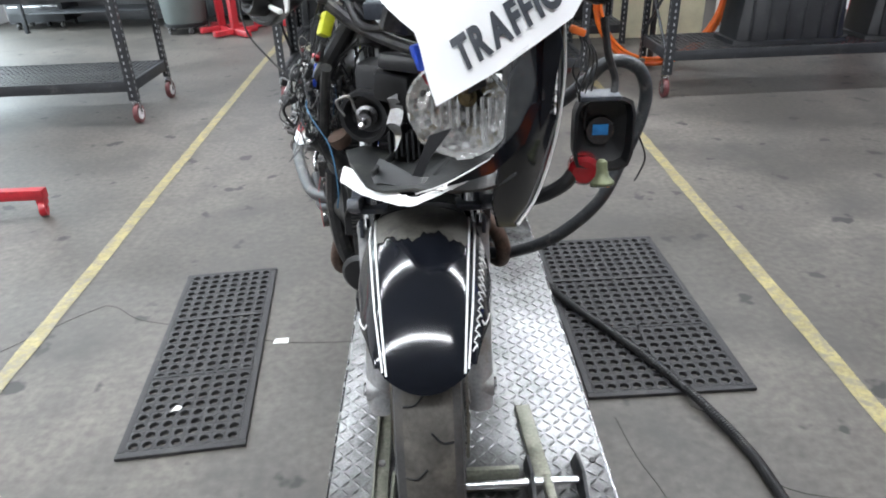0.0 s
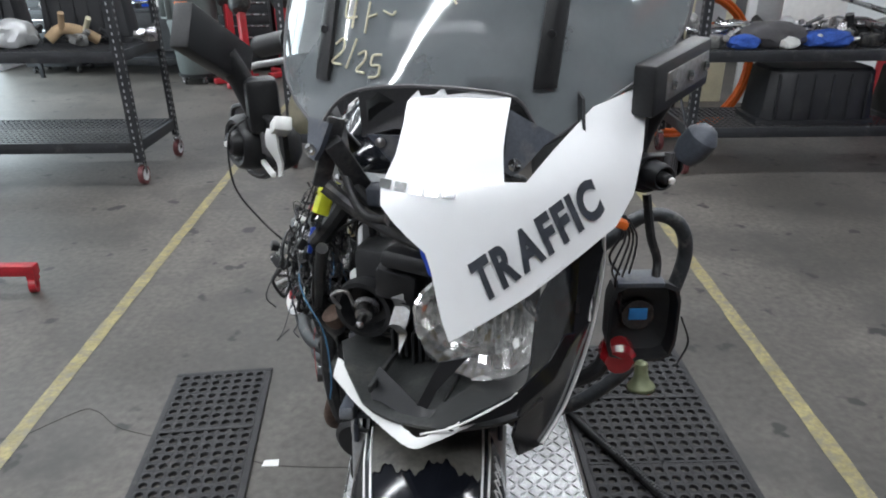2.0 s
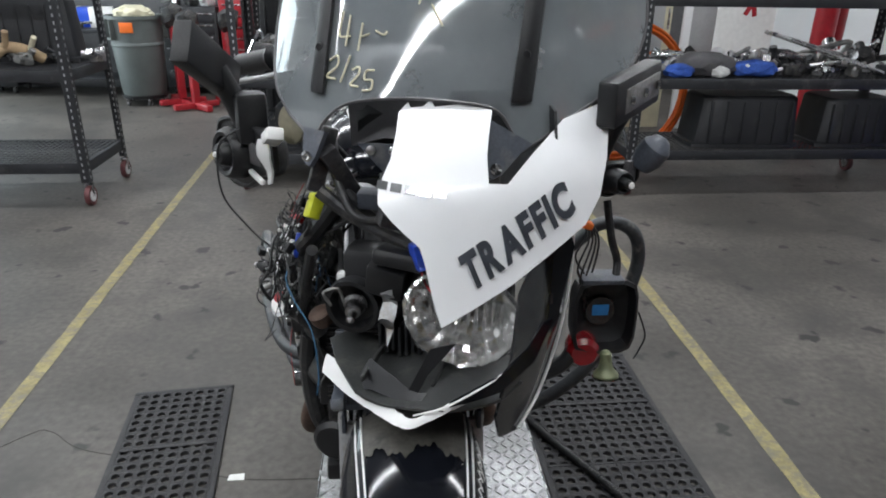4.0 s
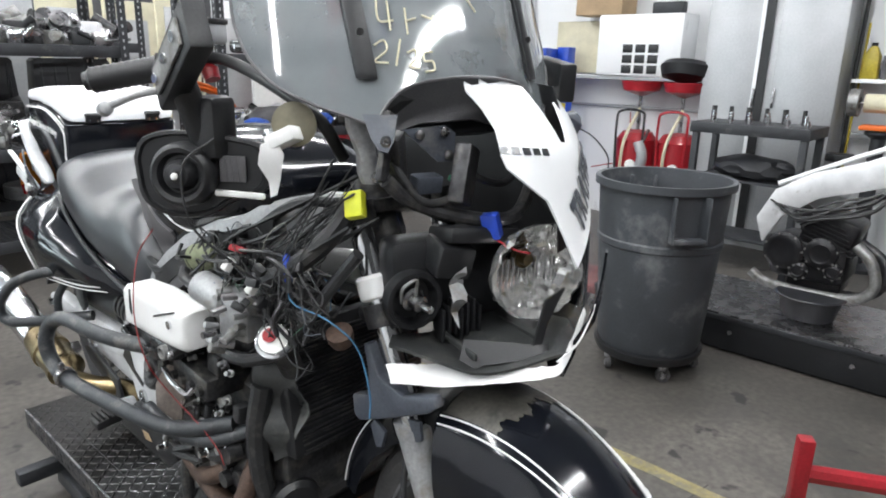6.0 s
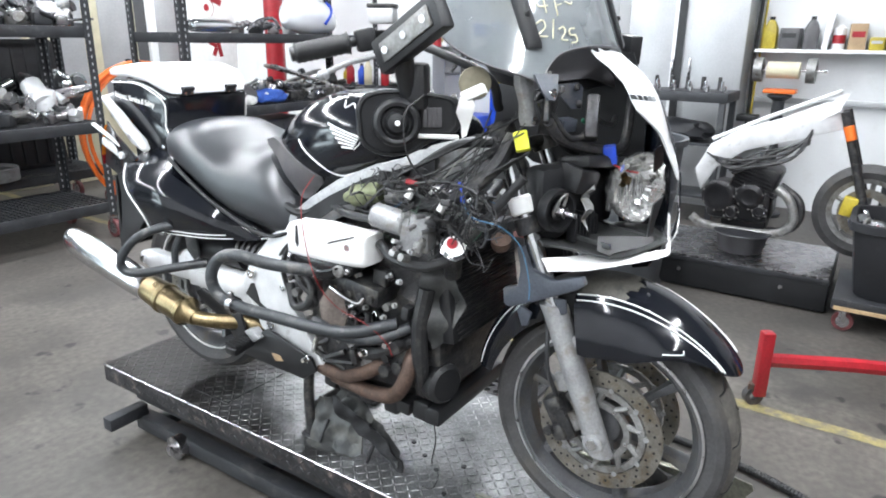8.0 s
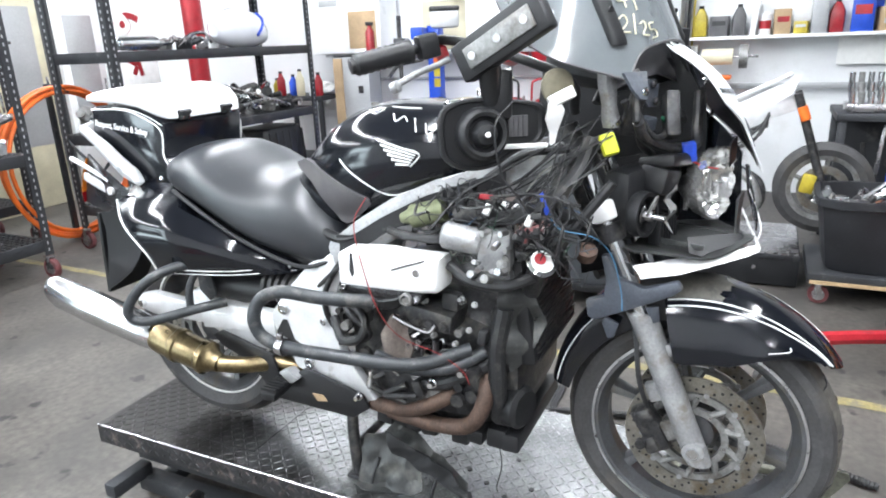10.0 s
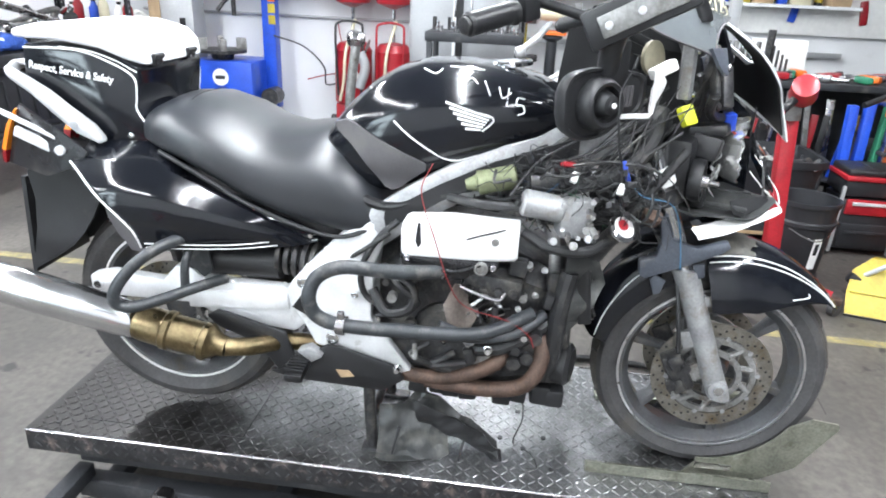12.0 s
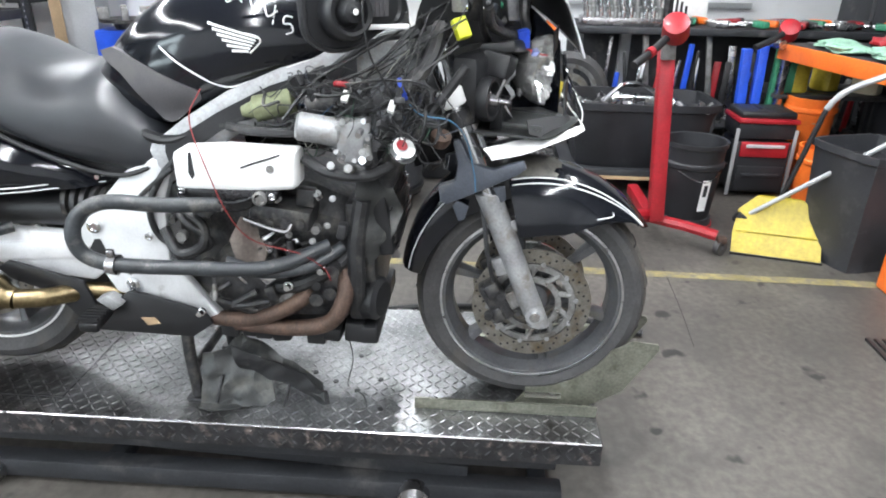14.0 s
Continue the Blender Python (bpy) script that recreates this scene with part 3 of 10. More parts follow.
tagged(part("tape_patch", panel(B(), [(0, 0), (0.06, 0.0), (0.055, 0.035), (0.004, 0.03)], lambda u, v: (-0.61 + u, 1.01 + v, 0.002), 0.001, 0.02), PAPER), "small pale patch stuck on the floor", "tape patch")

# air hose
hose = B()
hp = curve([(0.44, 1.48, 0.02), (0.49, 1.32, 0.04), (0.58, 1.14, 0.035), (0.72, 0.89, 0.035), (0.85, 0.63, 0.03), (0.94, 0.38, 0.02), (0.965, 0.20, 0.02), (0.96, 0.02, 0.02), (0.91, -0.25, 0.02), (0.80, -0.55, 0.02)], 26)
tube(hose, hp, 0.014, 10, 1)
ho = thing("air_hose", "black ribbed flexible hose lying over the mat", "hose")
part("hose_body", hose, HOSE, ho)
rb_ = B()
for p, q in zip(hp, hp[1:]):
    lathe(rb_, [(-0.002, 0.0135), (0, 0.0165), (0.002, 0.0135)], p, q - p, 10)
tagged(part("hose_rib", rb_, HOSE, ho), kind="stuff")


# ---- racks ----
def caster(parent, x, y, r=0.05, mat=None):
    w_ = lathe(B(), [(-0.016, r * 0.6), (-0.019, r * 0.95), (-0.012, r), (0.012, r), (0.019, r * 0.95), (0.016, r * 0.6)], (x, y, r), (1, 0, 0), 20, True)
    c = part("caster_wheel", w_, MAROON, parent)
    f = cyl(B(), (x - 0.022, y, r), (x + 0.022, y, r), r * 0.62, None, 14)
    part("caster_hub", f, mat or STEEL, c)
    g = box(B(), (x, y + 0.01, r * 2.15), (0.05, 0.06, 0.012), (0, 0, 0), 0.003)
    for s in (-1, 1):
        box(g, (x + s * 0.024, y + 0.006, r * 1.55), (0.004, 0.035, r * 1.3), (0, 0, 0), 0.001)
    part("caster_fork", g, STEEL, c)


def rack(x0, y0, w, d, h, levels, label, hubs=None):
    e = thing("storage_rack", label, "storage rack", (x0, y0, 0), group="rolling storage racks")
    for ix in (0, 1):
        for iy in (0, 1):
            x, y = ix * w, iy * d
            p = B()
            sx, sy = (1 if ix == 0 else -1), (1 if iy == 0 else -1)
            box(p, (x + sx * 0.03, y, h / 2 + 0.09), (0.06, 0.005, h - 0.18))
            box(p, (x, y + sy * 0.03, h / 2 + 0.09), (0.005, 0.06, h - 0.18))
            po = part("post", p, RACKM, e)
            hl = B()
            for k in range(int((h - 0.26) / 0.05)):
                z = 0.22 + 0.05 * k
                box(hl, (x + sx * 0.03, y - sy * 0.0005, z), (0.010, 0.0065, 0.022))
                box(hl, (x - sx * 0.0005, y + sy * 0.03, z), (0.0065, 0.010, 0.022))
            tagged(part("slot", hl, CABG, po), kind="stuff")
            caster(e, x + sx * 0.02, y + sy * 0.02, 0.075, ALU if hubs else None)
    for z in levels:
        f = B()
        for y in (0.0, d):
            box(f, (w / 2, y + (0.012 if y == 0 else -0.012), z - 0.04), (w - 0.02, 0.02, 0.08), (0, 0, 0), 0.003)
        for x in (0.0, w):
            box(f, (x + (0.014 if x == 0 else -0.014), d / 2, z - 0.04), (0.02, d - 0.05, 0.08), (0, 0, 0), 0.003)
        sh = part("shelf", f, RACKM, e, "dark steel shelf frame")
        g = B()
        n = int(w / 0.045)
        for k in range(n + 1):
            box(g, (0.03 + (w - 0.06) * k / n, d / 2, z - 0.006), (0.014, d - 0.05, 0.006))
        for k in range(int(d / 0.06) + 1):
            box(g, (w / 2, 0.03 + (d - 0.06) * k / int(d / 0.06), z - 0.007), (w - 0.05, 0.02, 0.005))
        part("mesh_deck", g, RACKM, sh, "expanded metal deck")
    br = B()
    for iy in (0, 1):
        cyl(br, (0.0, 0.05 if iy == 0 else d - 0.05, levels[0] + 0.02), (0.0, d - 0.05 if iy == 0 else 0.05, levels[1] - 0.05), 0.012, None, 8)
    part("brace", br, RACKM, e)
    return e



rack(-4.25, 4.08, 2.0, 0.78, 2.2, (0.33, 1.0, 1.72), "dark steel rolling rack with mesh shelves", True)
rack(-1.30, 5.50, 3.25, 0.6, 2.3, (0.36, 0.98, 1.62), "dark steel rack with wheels and castings, behind another rack")
rack(-1.20, 4.45, 2.55, 0.7, 2.3, (0.29, 0.90, 1.58, 2.2), "dark steel rolling rack loaded with metal parts")
rack(1.92, 4.20, 2.4, 0.7, 2.3, (0.37, 0.94, 1.55, 2.2), "dark steel rolling rack with totes and fairings")

# ---- things on the racks ----
def lump(name, label, cat, c, s, mat, seed, rough=0.25):
    b_ = B()
    bmesh.ops.create_icosphere(b_, subdivisions=3, radius=1)
    for v in b_.verts:
        n = noise.noise(v.co * 2.1 + Vector((seed, seed * 2, 0))) * rough + noise.noise(v.co * 5 + Vector((0, seed, 3))) * rough * 0.4
        v.co = Vector((v.co.x * s[0], v.co.y * s[1], max(-0.6, v.co.z) * s[2])) * (1 + n)
    zmin = min(v.co.z for v in b_.verts)
    for v in b_.verts:
        v.co += Vector((c[0], c[1], c[2] - zmin))
    return tagged(part(name, b_, mat), label, cat)


def exhaust(c, rz, L=0.55):
    e = thing("spare_exhaust", "used chrome muffler with a bent pipe", "exhaust", c, rz, "spare exhausts")
    part("can", lathe(B(), [(0, 0.03), (0.01, 0.05), (L * 0.6, 0.055), (L * 0.65, 0.04), (L * 0.7, 0.022)], (0, 0, 0.056), X, 24), CHROME, e)
    part("pipe", tube(B(), [(L * 0.7, 0, 0.056), (L * 0.9, 0.02, 0.06), (L * 1.1, 0.10, 0.09), (L * 1.3, 0.10, 0.07)], 0.02, 12), STEEL, e)
    return e


X = (1, 0, 0)


def spare_part(c, seed, k=1.0):
    """A heap piece: a small odd casting with pipes and flanges."""
    r = random.Random(seed)
    e = thing("metal_part", "loose used metal engine part", "engine part", c, r.uniform(0, 360), "loose metal parts")
    mt = (STEEL, ALU, ENGM, CHROME, ENGL, RACKM)[seed % 6]
    b_ = box(B(), (0, 0, 0.045), (r.uniform(0.06, 0.16), r.uniform(0.06, 0.12), 0.09), (0, 0, 0), 0.015)
    for i in range(3):
        p = Vector((r.uniform(-0.07, 0.07), r.uniform(-0.05, 0.05), 0.05))
        cyl(b_, p, p + Vector((r.uniform(-0.09, 0.09), r.uniform(-0.09, 0.09), r.uniform(0.0, 0.07))), r.uniform(0.012, 0.035), None, 12)
    bmesh.ops.scale(b_, vec=(k, k, k), verts=b_.verts)
    part("casting", b_, mt, e)
    q = [(0, 0, 0.05), (r.uniform(-0.15, 0.15), r.uniform(-0.1, 0.1), r.uniform(0.04, 0.13)), (r.uniform(-0.2, 0.2), r.uniform(-0.12, 0.12), r.uniform(0.02, 0.08))]
    part("pipe", tube(B(), [tuple(Vector(p_) * k) for p_ in q], r.uniform(0.008, 0.02) * k, 10), (CHROME, STEEL, HOSE, ENGL)[seed % 4], e)
    return e


def wheel_rim(c, seed):
    e = thing("alloy_casting", "bare silver motorcycle wheel rim lying flat", "wheel rim", c, 20 * seed, "spare wheels")
    part("rim", lathe(B(), [(0, 0.23), (0.005, 0.235), (0.10, 0.235), (0.105, 0.23), (0.08, 0.205), (0.03, 0.205)], (0, 0, 0), (0, 0, 1), 40, True), FORKA, e)
    for i in range(5):
        a = 2 * math.pi * i / 5
        part("spoke", tube(B(), [(0.03 * math.cos(a), 0.03 * math.sin(a), 0.055), (0.21 * math.cos(a), 0.21 * math.sin(a), 0.055)], 0.016, 8, 1), ALU, e)
    part("hub", cyl(B(), (0, 0, 0.01), (0, 0, 0.10), 0.045, None, 20), ENGL, e)
    return e


def tote(c, s, rz=0, label="dark grey plastic tote turned upside down", flip=True):
    e = thing("storage_tote", label, "tote", c, rz, "storage totes")
    b_ = B()
    secs = []
    for k, z in ((1.0, 0.0), (0.985, 0.03), (0.93, 0.035), (0.86, s[2] * 0.95), (0.80, s[2])) if flip else ((0.82, 0.0), (0.86, 0.02), (0.97, s[2] - 0.05), (1.02, s[2] - 0.045), (1.02, s[2]), (0.96, s[2]), (0.85, 0.03)):
        secs.append([(x, y, z) for x, y in rounded((0, 0), s[0] / 2 * k, s[1] / 2 * k, 28, 7)])
    loft(b_, secs)
    part("shell", b_, TOTE, e)
    for i in range(6):
        x = -s[0] * 0.36 + s[0] * 0.72 * i / 5
        part("rib", box(B(), (x, -s[1] * 0.455, s[2] * 0.5), (0.02, 0.02, s[2] * 0.8), (-4 if flip else 4, 0, 0), 0.005), TOTE, e)
    return e


rs = random.Random(7)
for i in range(26):
    spare_part((-1.05 + 2.3 * (i % 13) / 12 + rs.uniform(-0.04, 0.04), 4.62 + 0.22 * (i // 13) + rs.uniform(-0.04, 0.04), 1.58), i)
for i in range(20):
    spare_part((-1.05 + 2.3 * (i % 10) / 9 + rs.uniform(-0.05, 0.05), 4.62 + 0.22 * (i // 10), 0.90), 40 + i)
for i in range(24):
    spare_part((-1.02 + 2.25 * (i % 12) / 11 + rs.uniform(-0.03, 0.03), 4.98 + rs.uniform(-0.04, 0.04), 1.58 if i < 12 else 0.90), 200 + i * 7, rs.uniform(1.6, 2.4))
for i in range(9):
    spare_part((2.1 + 2.0 * i / 8 + rs.uniform(-0.03, 0.03), 4.74 + rs.uniform(-0.03, 0.03), 0.94), 400 + i * 5, rs.uniform(1.5, 2.1))
for i, (x, y, z) in enumerate(((0.98, 5.66, 0.36), (0.42, 5.66, 0.36), (-0.2, 5.66, 0.36))):
    wheel_rim((x, y, z), i)
for i in range(16):
    spare_part((-0.35 + 2.1 * (i % 8) / 7 + rs.uniform(-0.04, 0.04), 5.60 + 0.10 * (i // 8), 0.98), 500 + i, rs.uniform(1.2, 1.9))
for x in (-0.88, -0.1, 0.68, 1.46):
    tote((x, 5.94, 0.98), (0.74, 0.26, 0.50), 0, "black plastic tote at the back of the shelf")
    tote((x, 5.98, 0.36), (0.74, 0.18, 0.48), 0, "black plastic tote at the back of the shelf")
for i in range(9):
    spare_part((-0.35 + 2.1 * i / 8 + rs.uniform(-0.04, 0.04), 5.72 + rs.uniform(-0.06, 0.1), 1.62), 540 + i, rs.uniform(1.4, 2.0))
tote((-0.55, 4.8, 0.29), (0.9, 0.5, 0.36), 0, "black plastic tote on the low shelf")
for i in range(9):
    spare_part((-4.0 + 0.22 * i, 4.4 + 0.1 * (i % 3), 1.0), 70 + i)
br_ = thing("brass_bracket", "tan cast bracket with short pipes", "engine part", (-2.75, 4.40, 1.0), 20)
part("casting", tube(B(), [(-0.15, 0, 0.05), (-0.05, 0.03, 0.12), (0.08, 0, 0.10), (0.18, 0.04, 0.03)], 0.04, 12), TAN, br_)
part("branch", cyl(B(), (-0.05, 0.02, 0.10), (-0.02, -0.06, 0.24), 0.022, None, 12), TAN, br_)
part("branch", cyl(B(), (0.1, 0.0, 0.08), (0.16, -0.1, 0.20), 0.02, None, 12), CREAM, br_)
lump("plastic_bag", "crumpled clear plastic bag of parts", "bag", (-3.15, 4.35, 1.0), (0.16, 0.14, 0.12), GRABS, 4)
tote((-3.62, 4.66, 1.0), (0.9, 0.3, 0.52), 0, "black plastic tote on the upper shelf")
tote((-2.72, 4.70, 1.0), (0.72, 0.28, 0.46), 0, "black plastic tote on the upper shelf")
# east rack, low shelf
tote((2.95, 4.52, 0.37), (0.95, 0.5, 0.42))
tote((3.90, 4.52, 0.37), (0.7, 0.5, 0.40), 0, "black lidded tote on the low shelf")
# middle shelf heap
for i in range(16):
    spare_part((2.1 + 2.0 * (i % 8) / 7 + rs.uniform(-0.05, 0.05), 4.40 + 0.25 * (i // 8), 0.94), 100 + i)
lump("folded_cloth", "dark grey cloth on the shelf", "cloth", (2.55, 4.45, 0.94), (0.26, 0.16, 0.11), PADV, 2)
lump("folded_cloth", "blue cloth on the shelf", "cloth", (2.95, 4.42, 0.94), (0.20, 0.14, 0.07), FROSTB, 5)
lump("shop_rag", "blue rag on the shelf", "cloth", (2.30, 4.36, 0.94), (0.12, 0.10, 0.06), FROSTB, 9)
lump("paper_ball", "crumpled white paper on the shelf", "paper", (2.62, 4.30, 0.94), (0.07, 0.06, 0.05), PAPER, 3)
sf = thing("bare_subframe", "bare silver tubular subframe on the shelf", "subframe", (3.55, 4.45, 0.96), -12)
for pts in ([(-0.45, -0.1, 0.30), (0.0, -0.1, 0.16), (0.45, -0.08, 0.02)], [(-0.45, 0.1, 0.30), (0.0, 0.1, 0.18), (0.45, 0.08, 0.03)], [(-0.4, -0.1, 0.02), (0.1, -0.1, 0.10), (0.3, -0.09, 0.06)], [(-0.45, -0.1, 0.30), (-0.45, 0.1, 0.30)], [(0.1, -0.1, 0.14), (0.1, 0.1, 0.14)], [(0.44, -0.08, 0.02), (0.44, 0.08, 0.03)]):
    part("tube", tube(B(), pts, 0.016, 8), STEEL, sf)
# top shelf: chrome mufflers and a white and blue fairing
exhaust((2.15, 4.40, 1.55), 4, 0.62)
exhaust((2.35, 4.62, 1.55), -6, 0.55)
fb_ = thing("spare_fuel_tank", "white fuel tank with a blue stripe on the shelf", "fuel tank", (3.62, 4.50, 1.55))
tk = []
for x, w, z0, z1 in ((-0.34, 0.06, 0.10, 0.22), (-0.26, 0.15, 0.04, 0.30), (-0.08, 0.20, 0.0, 0.36), (0.10, 0.19, 0.0, 0.33), (0.24, 0.14, 0.02, 0.24), (0.32, 0.07, 0.06, 0.16)):
    tk.append([(x, y, z) for y, z in rounded((0, (z0 + z1) / 2), w, (z1 - z0) / 2, 20, 2.4)])
part("shell", loft(B(), tk), BLUEW, fb_)
st2 = tube(B(), [(0.02, -0.196, 0.10), (0.10, -0.19, 0.18), (0.14, -0.165, 0.25), (0.12, -0.11, 0.305)], 0.014, 8)
part("stripe", st2, BLUEC, fb_)
for i in range(6):
    spare_part((2.9 + 0.22 * i, 4.72, 1.55), 130 + i)
handle_ = thing("handlebar_loose", "bent steel handlebar on the shelf", "handlebar", (2.8, 4.35, 1.56))
part("bar", tube(B(), [(-0.1, 0, 0.02), (0.05, 0.02, 0.10), (0.2, 0.0, 0.12), (0.32, 0.04, 0.04)], 0.014, 10), STEEL, handle_)
# orange hoop behind the rack's end
hoop = thing("hose_coil", "coil of orange hose hung behind the rack", "hose coil", (2.17, 5.20, 0), 5)
for R_, dy, dz in ((0.63, 0.0, 0.0), (0.60, 0.03, -0.012), (0.585, -0.025, 0.010), (0.61, 0.055, 0.02)):
    lp = [(R_ * math.cos(a), dy + 0.012 * math.sin(3 * a), 0.665 + dz + R_ * math.sin(a)) for a in [2 * math.pi * i / 40 for i in range(40)]]
    part("hose_turn", tube(B(), lp + lp[:1], 0.017, 8, 1), ORANGE, hoop)
part("hose_tie", tube(B(), [(-0.03, -0.06, 1.30), (0.0, -0.07, 1.26), (0.03, -0.06, 1.25), (0.03, 0.09, 1.25), (0.0, 0.09, 1.31), (-0.03, 0.06, 1.31), (-0.03, -0.06, 1.30)], 0.006, 6), MATTE, hoop)
part("hook_post", box(B(), (0, 0.13, 0.66), (0.05, 0.03, 1.32), (0, 0, 0), 0.004), RACKM, hoop)

# ---- north end ----
def door_panel(c, s, mat, label):
    e = thing("cabinet_door_panel", label, "door panel", c)
    part("leaf", box(B(), (0, 0, s[2] / 2), s, (0, 0, 0), 0.01), mat, e)
    part("inset", box(B(), (0, -s[1] / 2 - 0.004, s[2] * 0.6), (s[0] * 0.66, 0.01, s[2] * 0.62), (0, 0, 0), 0.03), CABG, e)
    part("handle", cyl(B(), (s[0] * 0.42, -0.04, s[2] * 0.5), (s[0] * 0.42, -0.04, s[2] * 0.6), 0.012, None, 8), STEEL, e)
    return e


for i, x in enumerate((-1.15, -0.55, 0.04, 0.62, 1.20, 1.78, 2.36, 2.94, 3.56)):
    door_panel((x, 6.7 + 0.1 * (i % 2), 0), (0.52, 0.06, 2.05 + 0.09 * ((i * 2) % 3)), (CREAM, CREAM, WHITE, CREAM, CABG, CREAM, CREAM, CREAM, WHITE)[i], "tall cream cabinet door leaning upright")
sg = thing("sign_board", "white sign board with red characters turned on their side", "sign", (3.68, 6.05, 0))
part("board", box(B(), (0, 0, 1.1), (0.62, 0.02, 2.2), (0, 0, 0), 0.004), PAPER, sg)
text("character", "6", 0.42, REDP, pose(-0.20, -0.014, 1.88, 90, 0, 0) @ pose(0, 0, 0, 0, 0, -62), sg, 0.003, 0.0, 0.012)
text("character", "-", 0.42, REDP, pose(-0.10, -0.014, 1.62, 90, 0, 0) @ pose(0, 0, 0, 0, 0, -62), sg, 0.003, 0.0, 0.012)
for dx, dz, w in ((-0.06, 1.46, 0.20), (0.06, 1.40, 0.20), (0.0, 1.36, 0.10)):
    part("red_bar", box(B(), (dx, -0.012, dz), (0.05, 0.006, w), (0, 28 if w < 0.15 else -62 + 50 * (dx > 0), 0), 0.003), REDP, sg)
lp_ = thing("lift_column", "red painted vehicle lift column", "lift column", (4.45, 5.9, 0))
part("column", cyl(B(), (0, 0, 0), (0, 0, 2.9), 0.11, None, 24), REDP, lp_)
part("foot", box(B(), (0, 0, 0.02), (0.4, 0.4, 0.04), (0, 0, 0), 0.005), REDP, lp_)
copy_thing(lp_, pose(4.75, 6.2, 0))


def trash_bin(c, k=1.0, mat=None, label="grey plastic trash bin on a wheeled dolly", r1=0.33, h=0.87):
    e = thing("trash_bin", label, "trash bin", c)
    m = mat or BINP
    b_ = lathe(B(), [(0.0, r1 * 0.76), (0.02, r1 * 0.79), (h * 0.62, r1 * 0.915), (h * 0.63, r1 * 0.94), (h * 0.66, r1 * 0.94), (h * 0.67, r1 * 0.92), (h * 0.955, r1 * 0.96), (h * 0.957, r1 * 1.03), (h, r1 * 1.03), (h * 0.998, r1 * 0.955), (0.05, r1 * 0.75), (0.045, 0.001)], (0, 0, 0.135), (0, 0, 1), 56)
    part("body", b_, m, e)
    for a0 in (-2.35, 0.8):
        hb_ = B()
        for da in (-0.22, 0.22):
            a = a0 + da
            box(hb_, (r1 * 1.0 * math.cos(a), r1 * 1.0 * math.sin(a), 0.135 + h * 0.83), (0.10, 0.012, h * 0.25), (0, 0, math.degrees(a)), 0.004)
        box(hb_, (r1 * 1.04 * math.cos(a0), r1 * 1.04 * math.sin(a0), 0.135 + h * 0.72), (0.05, 0.17, 0.025), (0, 0, math.degrees(a0)), 0.006)
        part("handle", hb_, m, e)
    dl = lathe(B(), [(0, r1 * 0.8), (0.03, r1 * 0.84), (0.045, r1 * 0.84), (0.05, 0.001)], (0, 0, 0.09), (0, 0, 1), 40)
    d_ = part("dolly", dl, MATTE, e)
    for i in range(5):
        a = 2 * math.pi * i / 5 + 2.7
        x, y = r1 * 0.72 * math.cos(a), r1 * 0.72 * math.sin(a)
        part("caster", lathe(B(), [(-0.012, 0.02), (-0.014, 0.036), (0.014, 0.036), (0.012, 0.02)], (x, y, 0.037), (math.sin(a), math.cos(a), 0), 18, True), RUBBER, d_)
        fk = cyl(B(), (x - 0.016, y, 0.037), (x + 0.016, y, 0.037), 0.02, None, 10)
        box(fk, (x, y, 0.078), (0.04, 0.04, 0.025), (0, 0, 0), 0.004)
        part("caster_fork", fk, STEEL, d_)
    return e


trash_bin((2.36, 0.78, 0))
trash_bin((-3.2, 8.3, 0), 1, M("grey_green_bin", (0.10, 0.115, 0.112), 0.5, 0, 0.1, 5), "grey-green trash bin full of waste", 0.34, 0.98)
lump("waste_heap", "coloured waste in the bin", "waste", (-3.2, 8.3, 1.06), (0.24, 0.24, 0.10), CREAM, 6)
tagged(part("bin_label", box(B(), (-3.20, 7.962, 0.98), (0.16, 0.012, 0.12), (0, 0, 0), 0.003), ORANGE), "orange sticker on the bin", "sticker")


def red_stand(c, rz, h=1.0):
    e = thing("jack_stand_rack", "red steel work stand with black tools", "work stand", c, rz)
    part("upright", box(B(), (0, 0, h / 2), (0.09, 0.09, h), (0, 0, 0), 0.01), REDP, e)
    part("base_leg", box(B(), (0, 0, 0.05), (0.7, 0.08, 0.08), (0, 0, 0), 0.01), REDP, e)
    part("base_leg", box(B(), (0, 0, 0.05), (0.08, 0.6, 0.07), (0, 0, 0), 0.01), REDP, e)
    part("head", lump_mesh((0.14, 0.14, 0.16), 3), ENGM, e).location = (0, 0, h + 0.1)
    return e


def lump_mesh(s, seed):
    b_ = B()
    bmesh.ops.create_icosphere(b_, subdivisions=2, radius=1)
    for v in b_.verts:
        n = noise.noise(v.co * 2.4 + Vector((seed, 0, seed))) * 0.4
        v.co = Vector((v.co.x * s[0], v.co.y * s[1], v.co.z * s[2])) * (1 + n)
    return b_


for x, y in ((-2.7, 8.2), (-2.45, 7.9), (-2.1, 8.6), (-1.5, 8.7)):
    red_stand((x, y, 0), 20 * x, 0.95 + 0.1 * math.sin(x * 9))


